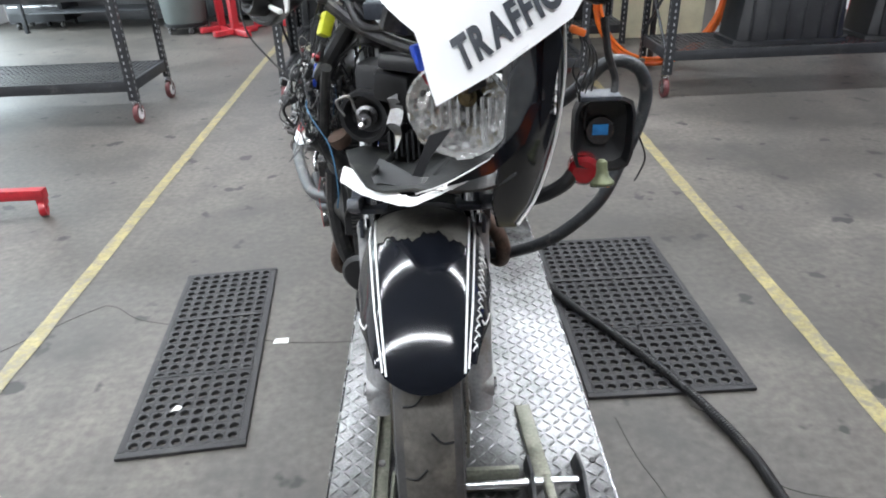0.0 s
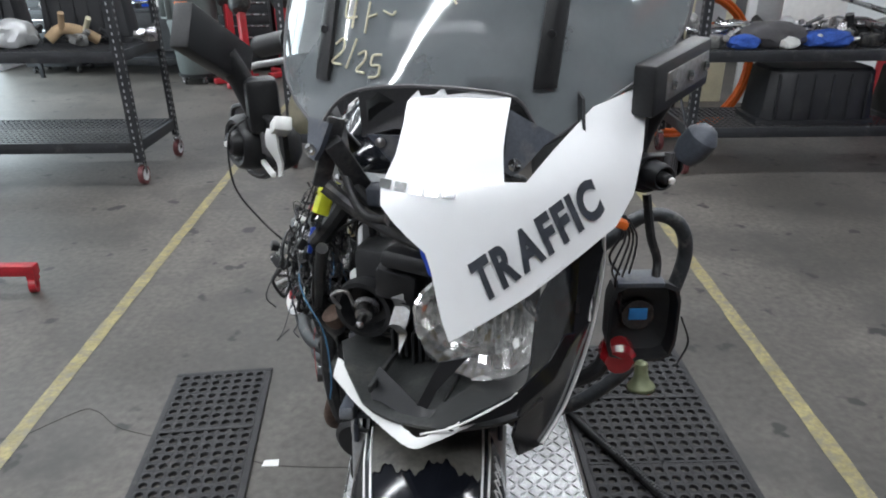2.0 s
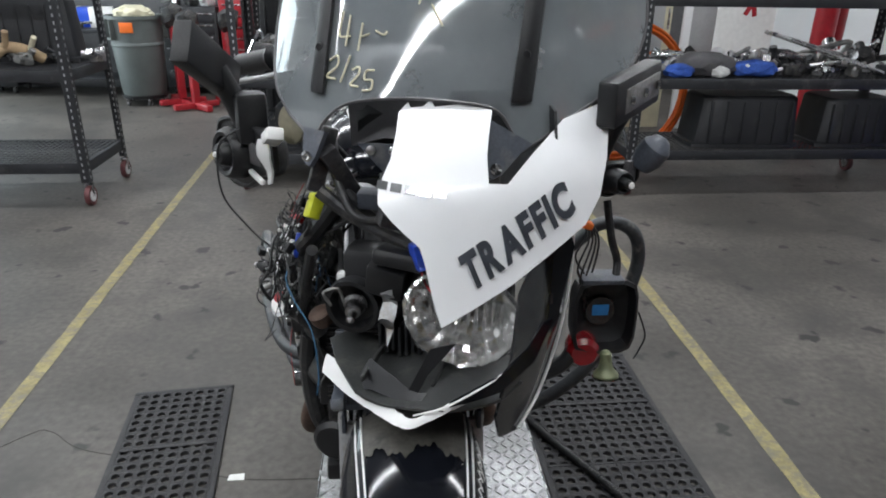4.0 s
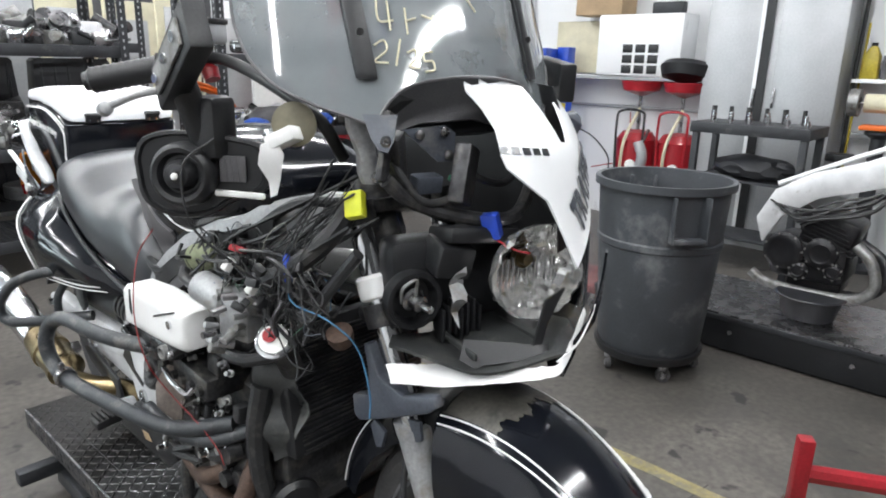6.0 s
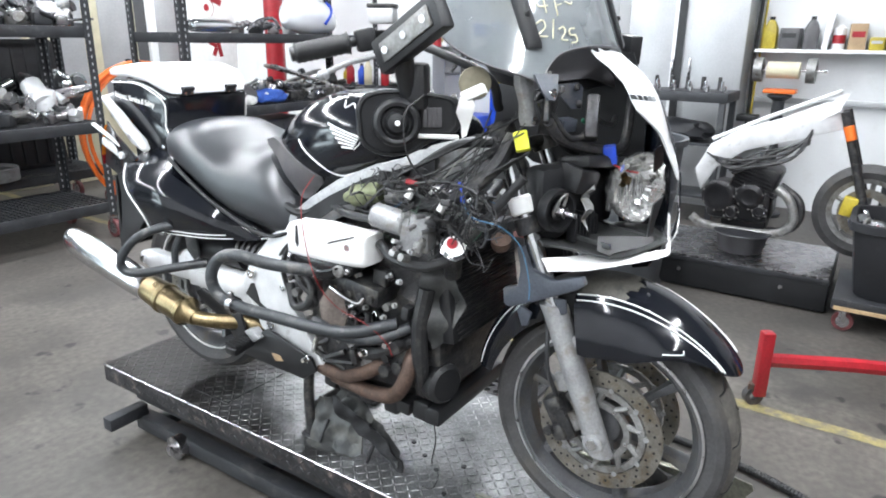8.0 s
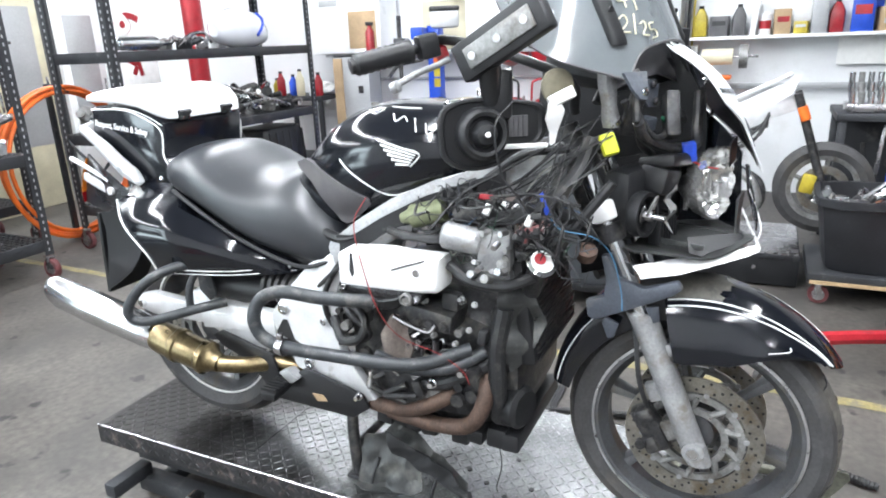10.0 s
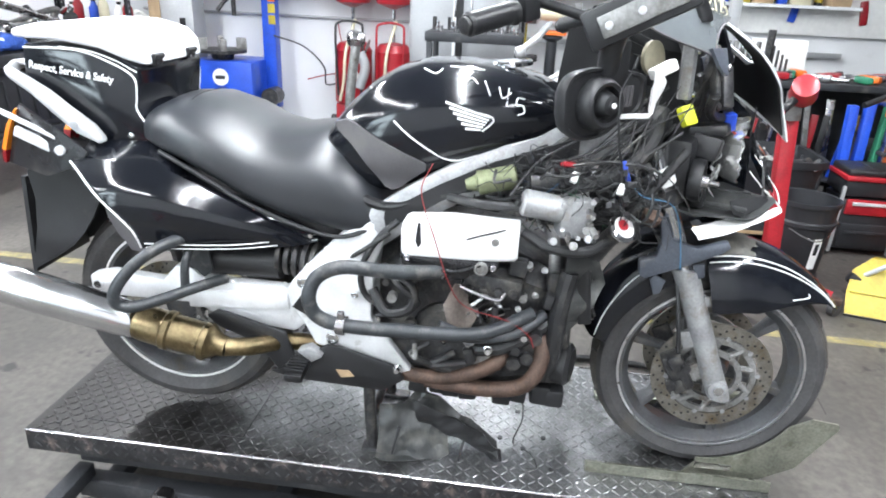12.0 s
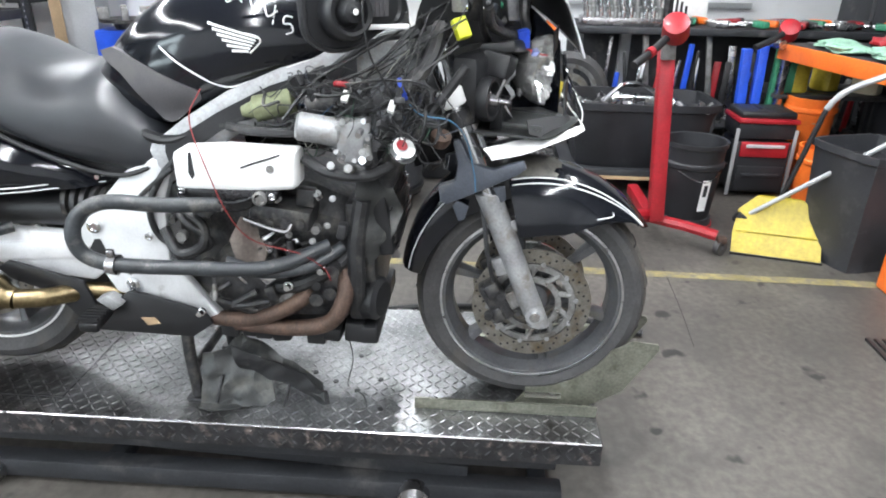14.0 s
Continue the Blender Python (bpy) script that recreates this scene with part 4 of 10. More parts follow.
def bench(name, label, c, s, top, rz=0, mat=None):
    e = thing(name, label, "workbench", c, rz)
    part("top", box(B(), (0, 0, s[2] - top / 2), (s[0], s[1], top), (0, 0, 0), 0.006), mat or RACKM, e)
    for sx in (-1, 1):
        for sy in (-1, 1):
            part("leg", box(B(), (sx * (s[0] / 2 - 0.04), sy * (s[1] / 2 - 0.04), (s[2] - top) / 2), (0.05, 0.05, s[2] - top), (0, 0, 0), 0.004), RACKM, e)
    part("stretcher", box(B(), (0, s[1] / 2 - 0.04, 0.2), (s[0] - 0.1, 0.03, 0.05), (0, 0, 0), 0.003), RACKM, e)
    part("low_shelf", box(B(), (0, 0, 0.25), (s[0] - 0.1, s[1] - 0.1, 0.02), (0, 0, 0), 0.003), RACKM, e)
    return e


bench("workbench", "long dark bench along the back wall", (-4.4, 9.0, 0), (2.4, 0.7, 0.9), 0.05)
bench("workbench", "long dark bench along the back wall", (-0.2, 9.0, 0), (2.6, 0.7, 0.9), 0.05)
for i in range(14):
    spare_part(((-5.4 + 0.32 * i if i < 7 else -1.3 + 0.35 * (i - 7)), 8.85 + 0.15 * (i % 2), 0.90), 160 + i)
for i, (x, m_) in enumerate(((-4.9, TAN), (-4.2, BLUEP), (-3.9, PAPER), (-0.8, CREAM), (-0.1, WHITE), (0.5, TAN))):
    bx_ = thing("parts_box", "small closed box on the bench", "box", (x, 9.1, 0.9), 8 * i, "boxes on the bench")
    part("carton", box(B(), (0, 0, 0.13), (0.3, 0.22, 0.26), (0, 0, 0), 0.005), m_, bx_)
    part("flap_tape", box(B(), (0, 0, 0.262), (0.04, 0.22, 0.004)), CREAM, bx_)
def roll_chest(c, w, h, mat, label):
    e = thing("tool_chest", label, "tool chest", c, 0, "tool chests along the back wall")
    part("body", box(B(), (0, 0, 0.1 + (h - 0.1) / 2), (w, 0.5, h - 0.1), (0, 0, 0), 0.008), mat, e)
    n = int((h - 0.2) / 0.15)
    for k in range(n):
        z = 0.2 + (h - 0.26) * (k + 0.5) / n
        dr_ = part("drawer", box(B(), (0, -0.255, z), (w - 0.06, 0.02, (h - 0.26) / n - 0.014), (0, 0, 0), 0.004), mat, e)
        part("drawer_pull", box(B(), (0, -0.272, z + (h - 0.26) / n * 0.32), (w - 0.1, 0.016, 0.018), (0, 0, 0), 0.003), STEEL, dr_)
    for sx in (-1, 1):
        for sy in (-1, 1):
            part("caster", lathe(B(), [(-0.015, 0.02), (-0.017, 0.05), (0.017, 0.05), (0.015, 0.02)], (sx * (w / 2 - 0.08), sy * 0.18, 0.05), X, 16, True), RUBBER, e)
    return e


for x, w, h, m_, lb in ((-5.55, 0.8, 1.25, TOTE, "black roller tool chest with drawers"), (-2.72, 0.75, 1.18, TOTE, "black roller tool chest with drawers"), (-1.95, 0.7, 1.3, REDP, "red roller tool chest with drawers"), (1.6, 0.9, 1.35, TOTE, "black roller tool chest with drawers"), (2.6, 0.9, 1.2, REDP, "red roller tool chest with drawers")):
    roll_chest((x, 9.25, 0), w, h, m_, lb)
    for k in range(3):
        spare_part((x - w * 0.3 + w * 0.3 * k, 9.25, h), 300 + k * 11 + int(w * 20), 1.6)
for x in (-2.4, -0.9):
    wn = thing("window_panel", "bright frosted window in the back wall", "window", (x, YN - 0.03, 1.75))
    part("frame", box(B(), (0, 0, 0.5), (1.25, 0.05, 1.1), (0, 0, 0), 0.01), WHITE, wn)
    part("pane", box(B(), (0, -0.03, 0.5), (1.13, 0.012, 0.98)), glow("window_daylight", (0.85, 0.93, 1.0), 1.0), wn)
tagged(wn, kind="structure")
# small red stand leg near the west rack
e2 = thing("engine_stand", "red steel engine stand base on casters", "engine stand", (-2.12, 2.35, 0))
part("leg", box(B(), (-0.55, 0.0, 0.13), (1.1, 0.06, 0.06), (0, 0, 0), 0.006), REDP, e2)
part("leg", box(B(), (-1.05, 0.3, 0.13), (0.06, 0.7, 0.06), (0, 0, 0), 0.006), REDP, e2)
for x in (-0.03, -1.0):
    part("caster", lathe(B(), [(-0.015, 0.02), (-0.017, 0.042), (0.017, 0.042), (0.015, 0.02)], (x, -0.01, 0.043), (1, 0.3, 0), 18, True), REDP, e2)
    part("caster_fork", box(B(), (x, 0, 0.085), (0.045, 0.05, 0.04), (0, 0, 0), 0.004), REDP, e2)

# ---- the motorcycle ----

bike = thing("motorcycle", "damaged black police touring motorcycle with its fairings torn off", "motorcycle", (0, 0, DECK))
X = (1, 0, 0)


def wheel(name, y, z, R, rim_r, w, rimw, spokes, label, bright):
    wb = B()
    hw = w / 2
    k = [(-rimw * 0.46, rim_r), (-hw * 0.86, rim_r + 0.02), (-hw, rim_r + (R - rim_r) * 0.48), (-hw * 0.93, rim_r + (R - rim_r) * 0.72), (-hw * 0.72, R - 0.012), (-hw * 0.4, R - 0.003), (0, R)]
    k = k + [(-a, r) for a, r in k[-2::-1]]
    k += [(rimw * 0.4, rim_r - 0.012), (-rimw * 0.4, rim_r - 0.012)]
    ob = part(name, lathe(B(), [(-rimw / 2, rim_r + 0.008), (-rimw / 2, rim_r - 0.006), (-rimw * 0.44, rim_r - 0.010), (-rimw * 0.38, rim_r - 0.013), (-rimw * 0.22, rim_r - 0.026), (rimw * 0.22, rim_r - 0.026), (rimw * 0.38, rim_r - 0.013), (rimw * 0.44, rim_r - 0.010), (rimw / 2, rim_r - 0.006), (rimw / 2, rim_r + 0.008)], (0, y, z), X, 72, True), RIMM, bike, label)
    part("tyre", lathe(B(), k, (0, y, z), X, 72, True), RUBBER, ob, "worn black rubber tyre")
    tr = B()
    band = [(-hw * 0.7, R - 0.0105), (-hw * 0.4, R - 0.0012), (0, R + 0.0018), (hw * 0.4, R - 0.0012), (hw * 0.7, R - 0.0105), (hw * 0.68, R - 0.016), (-hw * 0.68, R - 0.016)]
    part("tread", lathe(tr, band, (0, y, z), X, 72, True), TREAD, ob, "worn brownish tread band")
    gr = B()
    for i in range(30):
        a = 2 * math.pi * i / 30
        sgn = 1 if i % 2 else -1
        pts = [(sgn * hw * 0.08, y + (R + 0.0015) * math.cos(a), z + (R + 0.0015) * math.sin(a)), (sgn * hw * 0.35, y + (R - 0.0002) * math.cos(a + 0.06), z + (R - 0.0002) * math.sin(a + 0.06)), (sgn * hw * 0.68, y + (R - 0.009) * math.cos(a + 0.07), z + (R - 0.009) * math.sin(a + 0.07))]
        tube(gr, pts, 0.0022, 4, 3)
    tagged(part("tread_groove", gr, MATTE, ob), kind="stuff")
    for s in (-1, 1):
        part("rim_lip", lathe(B(), [(0, rim_r + 0.009), (s * 0.004, rim_r + 0.009), (s * 0.005, rim_r + 0.003), (0, rim_r + 0.003)], (s * rimw / 2, y, z), X, 72, True), bright, ob, "bright polished rim edge")
    for i in range(spokes):
        a = 2 * math.pi * i / spokes + 0.3
        sp = B()
        secs = []
        for r, wd, th in ((0.045, 0.042, 0.055), (0.09, 0.026, 0.045), (0.15, 0.021, 0.038), (rim_r - 0.024, 0.034, rimw * 0.55)):
            c = Vector((0, y + r * math.cos(a), z + r * math.sin(a)))
            t = Vector((0, -math.sin(a), math.cos(a)))
            secs.append([c + Vector((th / 2 * px, 0, 0)) + t * wd / 2 * pz for px, pz in rounded((0, 0), 1, 1, 10, 3)])
        part("spoke", loft(sp, secs), RIMM, ob)
    part("hub", lathe(B(), [(-rimw * 0.55, 0.03), (-rimw * 0.5, 0.045), (-0.02, 0.06), (0.02, 0.06), (rimw * 0.5, 0.045), (rimw * 0.55, 0.03)], (0, y, z), X, 32), RIMM, ob)
    return ob


FW = wheel("front_wheel", 0.0, 0.312, 0.313, 0.238, 0.122, 0.100, 6, "grey cast front wheel with twin discs", RIMB)
RW = wheel("rear_wheel", 1.50, 0.366, 0.318, 0.228, 0.165, 0.13, 6, "grey cast rear wheel with a bright edge", STRIPE)


def disc(x, y, z, R, parent):
    ob = part("brake_disc", lathe(B(), [(-0.0025, R), (-0.0025, R * 0.76), (0.0025, R * 0.76), (0.0025, R)], (x, y, z), X, 64, True), DISC, parent, "drilled and rust-tinged steel brake disc")
    h = B()
    for i in range(60):
        a = 2 * math.pi * i / 60
        r = R * (0.81, 0.88, 0.95)[i % 3]
        cyl(h, (x - 0.0032, y + r * math.cos(a), z + r * math.sin(a)), (x + 0.0032, y + r * math.cos(a), z + r * math.sin(a)), 0.0034, None, 8)
    tagged(part("drilled_hole", h, MATTE, ob), kind="stuff")
    # scalloped carrier: two rings joined by short arms, open between them
    c0 = Vector((x, y, z))
    part("disc_carrier", lathe(B(), [(-0.004, R * 0.735), (-0.005, R * 0.63), (0.005, R * 0.63), (0.004, R * 0.735)], (x, y, z), X, 48, True), ENGL, ob, "grey outer carrier ring")
    part("carrier_ring", lathe(B(), [(-0.006, R * 0.50), (-0.006, R * 0.40), (0.006, R * 0.40), (0.006, R * 0.50)], (x, y, z), X, 48, True), ENGL, ob, "grey inner carrier ring")
    for i in range(10):
        a = 2 * math.pi * i / 10 + 0.2
        u = Vector((0, math.cos(a), math.sin(a)))
        v = Vector((0, math.cos(a + 0.16), math.sin(a + 0.16)))
        part("carrier_arm", tube(B(), [c0 + u * R * 0.48, c0 + v * R * 0.68], R * 0.052, 8, 1), ENGL, ob)
        u2 = Vector((0, math.cos(a + 0.31), math.sin(a + 0.31)))
        part("disc_bobbin", cyl(B(), c0 + u2 * R * 0.745 - Vector((0.006, 0, 0)), c0 + u2 * R * 0.745 + Vector((0.006, 0, 0)), R * 0.042, None, 12), FORKA, ob)
        if i % 2:
            part("carrier_bolt", cyl(B(), c0 + u * R * 0.45 - Vector((0.009, 0, 0)), c0 + u * R * 0.45 + Vector((0.009, 0, 0)), R * 0.03, None, 6), CHROME, ob)
    return ob


for s in (-1, 1):
    disc(s * 0.072, 0, 0.312, 0.158, FW)
disc(-0.085, 1.50, 0.366, 0.15, RW)

# front fork
AX0, AX1 = Vector((0, -0.008, 0.296)), Vector((0, 0.262, 0.95))
FD = (AX1 - AX0).normalized()
for s in (-1, 1):
    o = Vector((s * 0.103, 0, 0))
    leg = part("fork_slider", loft(B(), [[tuple(AX0 + o + FD * h + Vector((r * 1.0 * math.cos(t), r * math.sin(t), 0))) for t in [2 * math.pi * i / 16 for i in range(16)]] for h, r in ((-0.035, 0.022), (-0.03, 0.030), (0.03, 0.031), (0.10, 0.0305), (0.16, 0.032), (0.26, 0.033), (0.335, 0.0335), (0.345, 0.035), (0.362, 0.035))]), FORKA, bike, "scuffed grey fork slider")
    part("axle_boss", cyl(B(), AX0 + o + Vector((s * 0.004, 0.002, 0.01)), AX0 + o + Vector((s * 0.031, 0.002, 0.01)), 0.027, 0.025, 20), FORKA, leg)
    part("axle_cap", cyl(B(), AX0 + o + Vector((s * 0.02, 0.002, 0.01)), AX0 + o + Vector((s * 0.038, 0.002, 0.01)), 0.016, 0.014, 6), CHROME, leg, "chrome axle bolt")
    lug = B()
    box(lug, tuple(AX0 + o + FD * 0.16 + Vector((0, 0.034, -0.01))), (0.02, 0.04, 0.05), (-22, 0, 0), 0.006)
    part("caliper_lug", lug, FORKA, leg)
    lug = box(B(), tuple(AX0 + o + FD * 0.27 + Vector((s * 0.006, -0.03, 0))), (0.018, 0.022, 0.03), (-22, 0, 0), 0.005)
    part("caliper_lug", lug, FORKA, leg)
    part("fork_tube", cyl(B(), AX0 + o + FD * 0.35, AX0 + o + FD * 0.76, 0.0215, None, 20), CHROME, bike, "chromed fork tube with dust")
    cal = B()
    cc = AX0 + o + Vector((-s * 0.018, 0.102, 0.03))
    box(cal, tuple(cc), (0.05, 0.055, 0.12), (-30, 0, 0), 0.012)
    box(cal, tuple(cc + Vector((s * 0.012, 0.012, 0.035))), (0.05, 0.04, 0.05), (-30, 0, 0), 0.01)
    box(cal, tuple(cc + Vector((s * 0.012, -0.004, -0.035))), (0.045, 0.036, 0.045), (-30, 0, 0), 0.01)
    for d in (-0.03, 0.03):
        cyl(cal, cc + Vector((s * 0.03, 0.004 - d * 0.5, d)), cc + Vector((s * 0.045, 0.004 - d * 0.5, d)), 0.012, None, 12)
    c = part("brake_caliper", cal, ENGM, bike, "dusty dark brake caliper")
    part("caliper_bracket", box(B(), tuple(cc + Vector((s * 0.01, -0.05, 0.01))), (0.012, 0.06, 0.05), (-30, 0, 0), 0.004), ENGL, c)
    part("brake_hose", tube(B(), [cc + Vector((s * 0.02, 0.01, 0.06)), cc + Vector((s * 0.045, 0.03, 0.15)), cc + Vector((s * 0.02, 0.05, 0.27)), cc + Vector((0, 0.10, 0.40))], 0.006), HOSE, c)
part("fork_wrap", lathe(B(), [(-0.022, 0.028), (-0.018, 0.033), (0.016, 0.033), (0.022, 0.027)], tuple(AX0 + Vector((-0.103, 0, 0)) + FD * 0.61), tuple(FD), 20), COVERW, bike, "dull white band round the fork tube")
tc = B()
for h in (0.56, 0.74):
    q = AX0 + FD * h
    box(tc, tuple(q + Vector((0, 0.02, 0))), (0.24, 0.07, 0.028), (-22, 0, 0), 0.01)
    for s in (-1, 1):
        cyl(tc, q + Vector((s * 0.103, 0, 0)) - FD * 0.02, q + Vector((s * 0.103, 0, 0)) + FD * 0.02, 0.034, None, 18)
part("triple_clamp", tc, ENGM, bike, "dark fork clamp")
part("steering_stem", cyl(B(), AX0 + Vector((0, 0.045, 0)) + FD * 0.52, AX0 + Vector((0, 0.045, 0)) + FD * 0.80, 0.035, None, 20), ENGM, bike)

# fork bracket of grey plastic
for s in (-1, 1):
    wb = prism(B(), [(0.25, 0.655), (0.21, 0.668), (0.205, 0.71), (0.218, 0.765), (0.203, 0.768), (0.178, 0.715), (0.12, 0.698), (0.05, 0.722), (0.04, 0.705), (0.06, 0.688), (0.14, 0.648), (0.23, 0.607), (0.245, 0.615)], s * 0.118, s * 0.142, 0.005)
    box(wb, (s * 0.10, 0.15, 0.662), (0.06, 0.14, 0.012), (-14, 0, 0), 0.004)
    brk = part("fork_guard", wb, GREYP, bike, "blue-grey plastic fork guard with broken edges")
    w2 = prism(B(), [(0.205, 0.615), (0.175, 0.60), (0.185, 0.565), (0.20, 0.56), (0.215, 0.60)], s * 0.12, s * 0.128, 0.002)
    part("guard_tab", w2, GREYP, brk)
    w2 = prism(B(), [(0.12, 0.65), (0.09, 0.655), (0.085, 0.62), (0.10, 0.612)], s * 0.12, s * 0.128, 0.002)
    part("guard_tab", w2, GREYP, brk)


# front mudguard
def mud_surface(a0, a1, n, rt, rs, w, wf, m=14):
    """A guard over the front wheel from angle a0 to a1 (0 is ahead, 90 up): crown radius rt, skirt radius rs and half width w along it."""
    t = B()
    grid = []
    for i in range(n + 1):
        k = i / n
        a = radians(a0 + (a1 - a0) * k)
        row = []
        for j in range(m + 1):
            q = -1 + 2 * j / m
            c = min(1.0, abs(q) * 1.55)
            xx = math.copysign(w(k) * math.sin(c * math.pi / 2) ** 0.9, q) if abs(q) > 1e-6 else 0
            drop = max(0.0, abs(q) - 0.42) / 0.58
            r = rt(k) - (w(k) * 0.28) * (1 - math.cos(c * math.pi / 2)) - (rt(k) - rs(k)) * drop ** 1.15
            row.append(t.verts.new((xx, -r * math.cos(a), 0.312 + r * math.sin(a))))
        grid.append(row)
    for r0, r1 in zip(grid, grid[1:]):
        for i in range(m):
            t.faces.new((r0[i], r0[i + 1], r1[i + 1], r1[i]))
    bmesh.ops.recalc_face_normals(t, faces=t.faces)
    bmesh.ops.solidify(t, geom=t.faces[:], thickness=0.003)
    return t


def guard_pt(a, q, lift=0.0):
    """A point of the front guard: a degrees up from straight ahead, q from -1 to 1 across; the ridge lies at half way."""
    R = np.interp(a, [36, 45, 60, 75, 90, 105], [0.360, 0.362, 0.366, 0.373, 0.380, 0.383])
    ws = np.interp(a, [36, 41, 60, 90, 105], [0.062, 0.067, 0.077, 0.093, 0.098])
    rs = R - np.interp(a, [36, 45, 60, 90, 105], [0.010, 0.012, 0.018, 0.028, 0.030])
    wk = np.interp(a, [36, 45, 60, 90, 105], [0.076, 0.086, 0.116, 0.132, 0.132])
    rk = np.interp(a, [36, 46, 52, 59, 66, 74, 98, 105], [0.346, 0.343, 0.318, 0.290, 0.255, 0.228, 0.214, 0.225])
    t = abs(q) * 2
    if t <= 1:
        x, r = ws * t, R - (R - rs) * t ** 2.3
    else:
        t -= 1
        x, r = ws + (wk - ws) * math.sin(t * math.pi / 2) ** 0.8, rs - (rs - rk) * t
    r += lift
    x += lift * 0.7 * abs(q)
    return Vector((math.copysign(x, q), -r * math.cos(radians(a)), 0.312 + r * math.sin(radians(a))))


def guard_sheet(a_low, a_high, q0, q1, n, m, lift=0.0, th=0.003):
    t = B()
    grid = []
    for i in range(n + 1):
        row = []
        for j in range(m + 1):
            q = q0 + (q1 - q0) * j / m
            lo = a_low(q)
            row.append(t.verts.new(guard_pt(lo + (a_high(q) - lo) * i / n, q, lift)))
        grid.append(row)
    for r0, r1 in zip(grid, grid[1:]):
        for i in range(m):
            t.faces.new((r0[i], r0[i + 1], r1[i + 1], r1[i]))
    bmesh.ops.recalc_face_normals(t, faces=t.faces)
    bmesh.ops.solidify(t, geom=t.faces[:], thickness=th)
    return t


def guard_lip(q):
    return 36 + 7.5 * min(1.0, (abs(q) / 0.62) ** 2.2)


guard = part("front_mudguard", guard_sheet(guard_lip, lambda q: 103, -1, 1, 30, 28), BLACK, bike, "glossy black front mudguard with white pinstripes", 42)
part("mudguard_rear", mud_surface(118, 164, 14, lambda k: 0.405 - 0.04 * k, lambda k: 0.335 - 0.0 * k, lambda k: 0.10, 0), BLACK, guard)
part("mudguard_bridge", mud_surface(101, 121, 6, lambda k: 0.384, lambda k: 0.335, lambda k: 0.092, 0), MATTE, guard, "dust-covered black centre of the guard")
dust = M("dust_film", (0.075, 0.071, 0.062), 0.55, 0, 0.35, 9, 0.1, 120, 0, 0.1, (0.012, 0.012, 0.014), 0.58, 14)
part("dust_patch", guard_sheet(lambda q: 83 + 1.6 * math.sin(q * 13) + 0.8 * math.sin(q * 37 + 1) + 0.6 * math.sin(q * 83), lambda q: 102, -0.46, 0.46, 10, 40, 0.0022, 0.001), dust, guard, "dusty upper part of the guard")
for s in (-1, 1):
    for o in (0.475, 0.53):
        part("pinstripe", tube(B(), [guard_pt(guard_lip(o) + 1 + (101 - guard_lip(o)) * i / 20, s * o, 0.0012) for i in range(21)], 0.0019, 6, 1), STRIPE, guard)
    rear = []
    for i in range(15):
        k = 0.15 + 0.82 * i / 14
        a, rr = radians(118 + 46 * k), 0.402 - 0.04 * k - 0.0224 + 0.001
        rear.append((s * 0.098, -rr * math.cos(a), 0.312 + rr * math.sin(a)))
    part("pinstripe", tube(B(), rear, 0.0016, 6, 1), STRIPE, guard)
    part("guard_slit", tube(B(), [guard_pt(57, s * 0.70, 0.001), guard_pt(56, s * 0.78, 0.001), guard_pt(58.5, s * 0.84, 0.001), guard_pt(62, s * 0.86, 0.001)], 0.0016, 5, 3), STRIPE, guard)
# script on the guard's left flank as plain strokes
scr = B()
for i in range(15):
    a = 47 + 3.2 * i
    hgt = 0.075 + 0.05 * (i in (0, 1, 6, 7, 11))
    tube(scr, [guard_pt(a, 0.60, 0.002), guard_pt(a + 1.6, 0.60 + hgt * 0.6, 0.002), guard_pt(a + 1.2, 0.60 + hgt, 0.002), guard_pt(a + 2.2, 0.60 + hgt * 0.5, 0.002), guard_pt(a + 2.8, 0.595, 0.002)], 0.0014, 5, 3)
tagged(part("script_stroke", scr, STRIPE, guard), kind="stuff")
# the front end stands a little to the left of the deck's middle line
for ob in bike.children:
    if ob.name.split(".")[0] in ("front_wheel", "fork_slider", "fork_tube", "fork_wrap", "brake_caliper", "triple_clamp", "fork_guard", "front_mudguard"):
        ob.location.x = 0.018

# tank: sections along y, each (half width, bottom, top)
def body_loft(rows, n=20, p=2.6):
    secs = []
    for y, w, z0, z1, *lean in rows:
        secs.append([(x, y + (lean[0] * (z - z0) if lean else 0), z) for x, z in rounded((0, (z0 + z1) / 2), w, (z1 - z0) / 2, n, p)])
    return loft(B(), secs)


tank = part("fuel_tank", body_loft([(0.440, 0.10, 0.95, 1.015), (0.47, 0.135, 0.935, 1.04), (0.53, 0.165, 0.905, 1.068), (0.62, 0.19, 0.875, 1.09), (0.72, 0.198, 0.84, 1.099), (0.80, 0.195, 0.80, 1.095), (0.87, 0.185, 0.77, 1.075), (0.93, 0.17, 0.76, 1.04), (0.99, 0.15, 0.77, 0.985), (1.03, 0.135, 0.79, 0.935), (1.05, 0.12, 0.81, 0.90)], 28, 2.9), BLACK, bike, "glossy black fuel tank with a white wing emblem", 60)


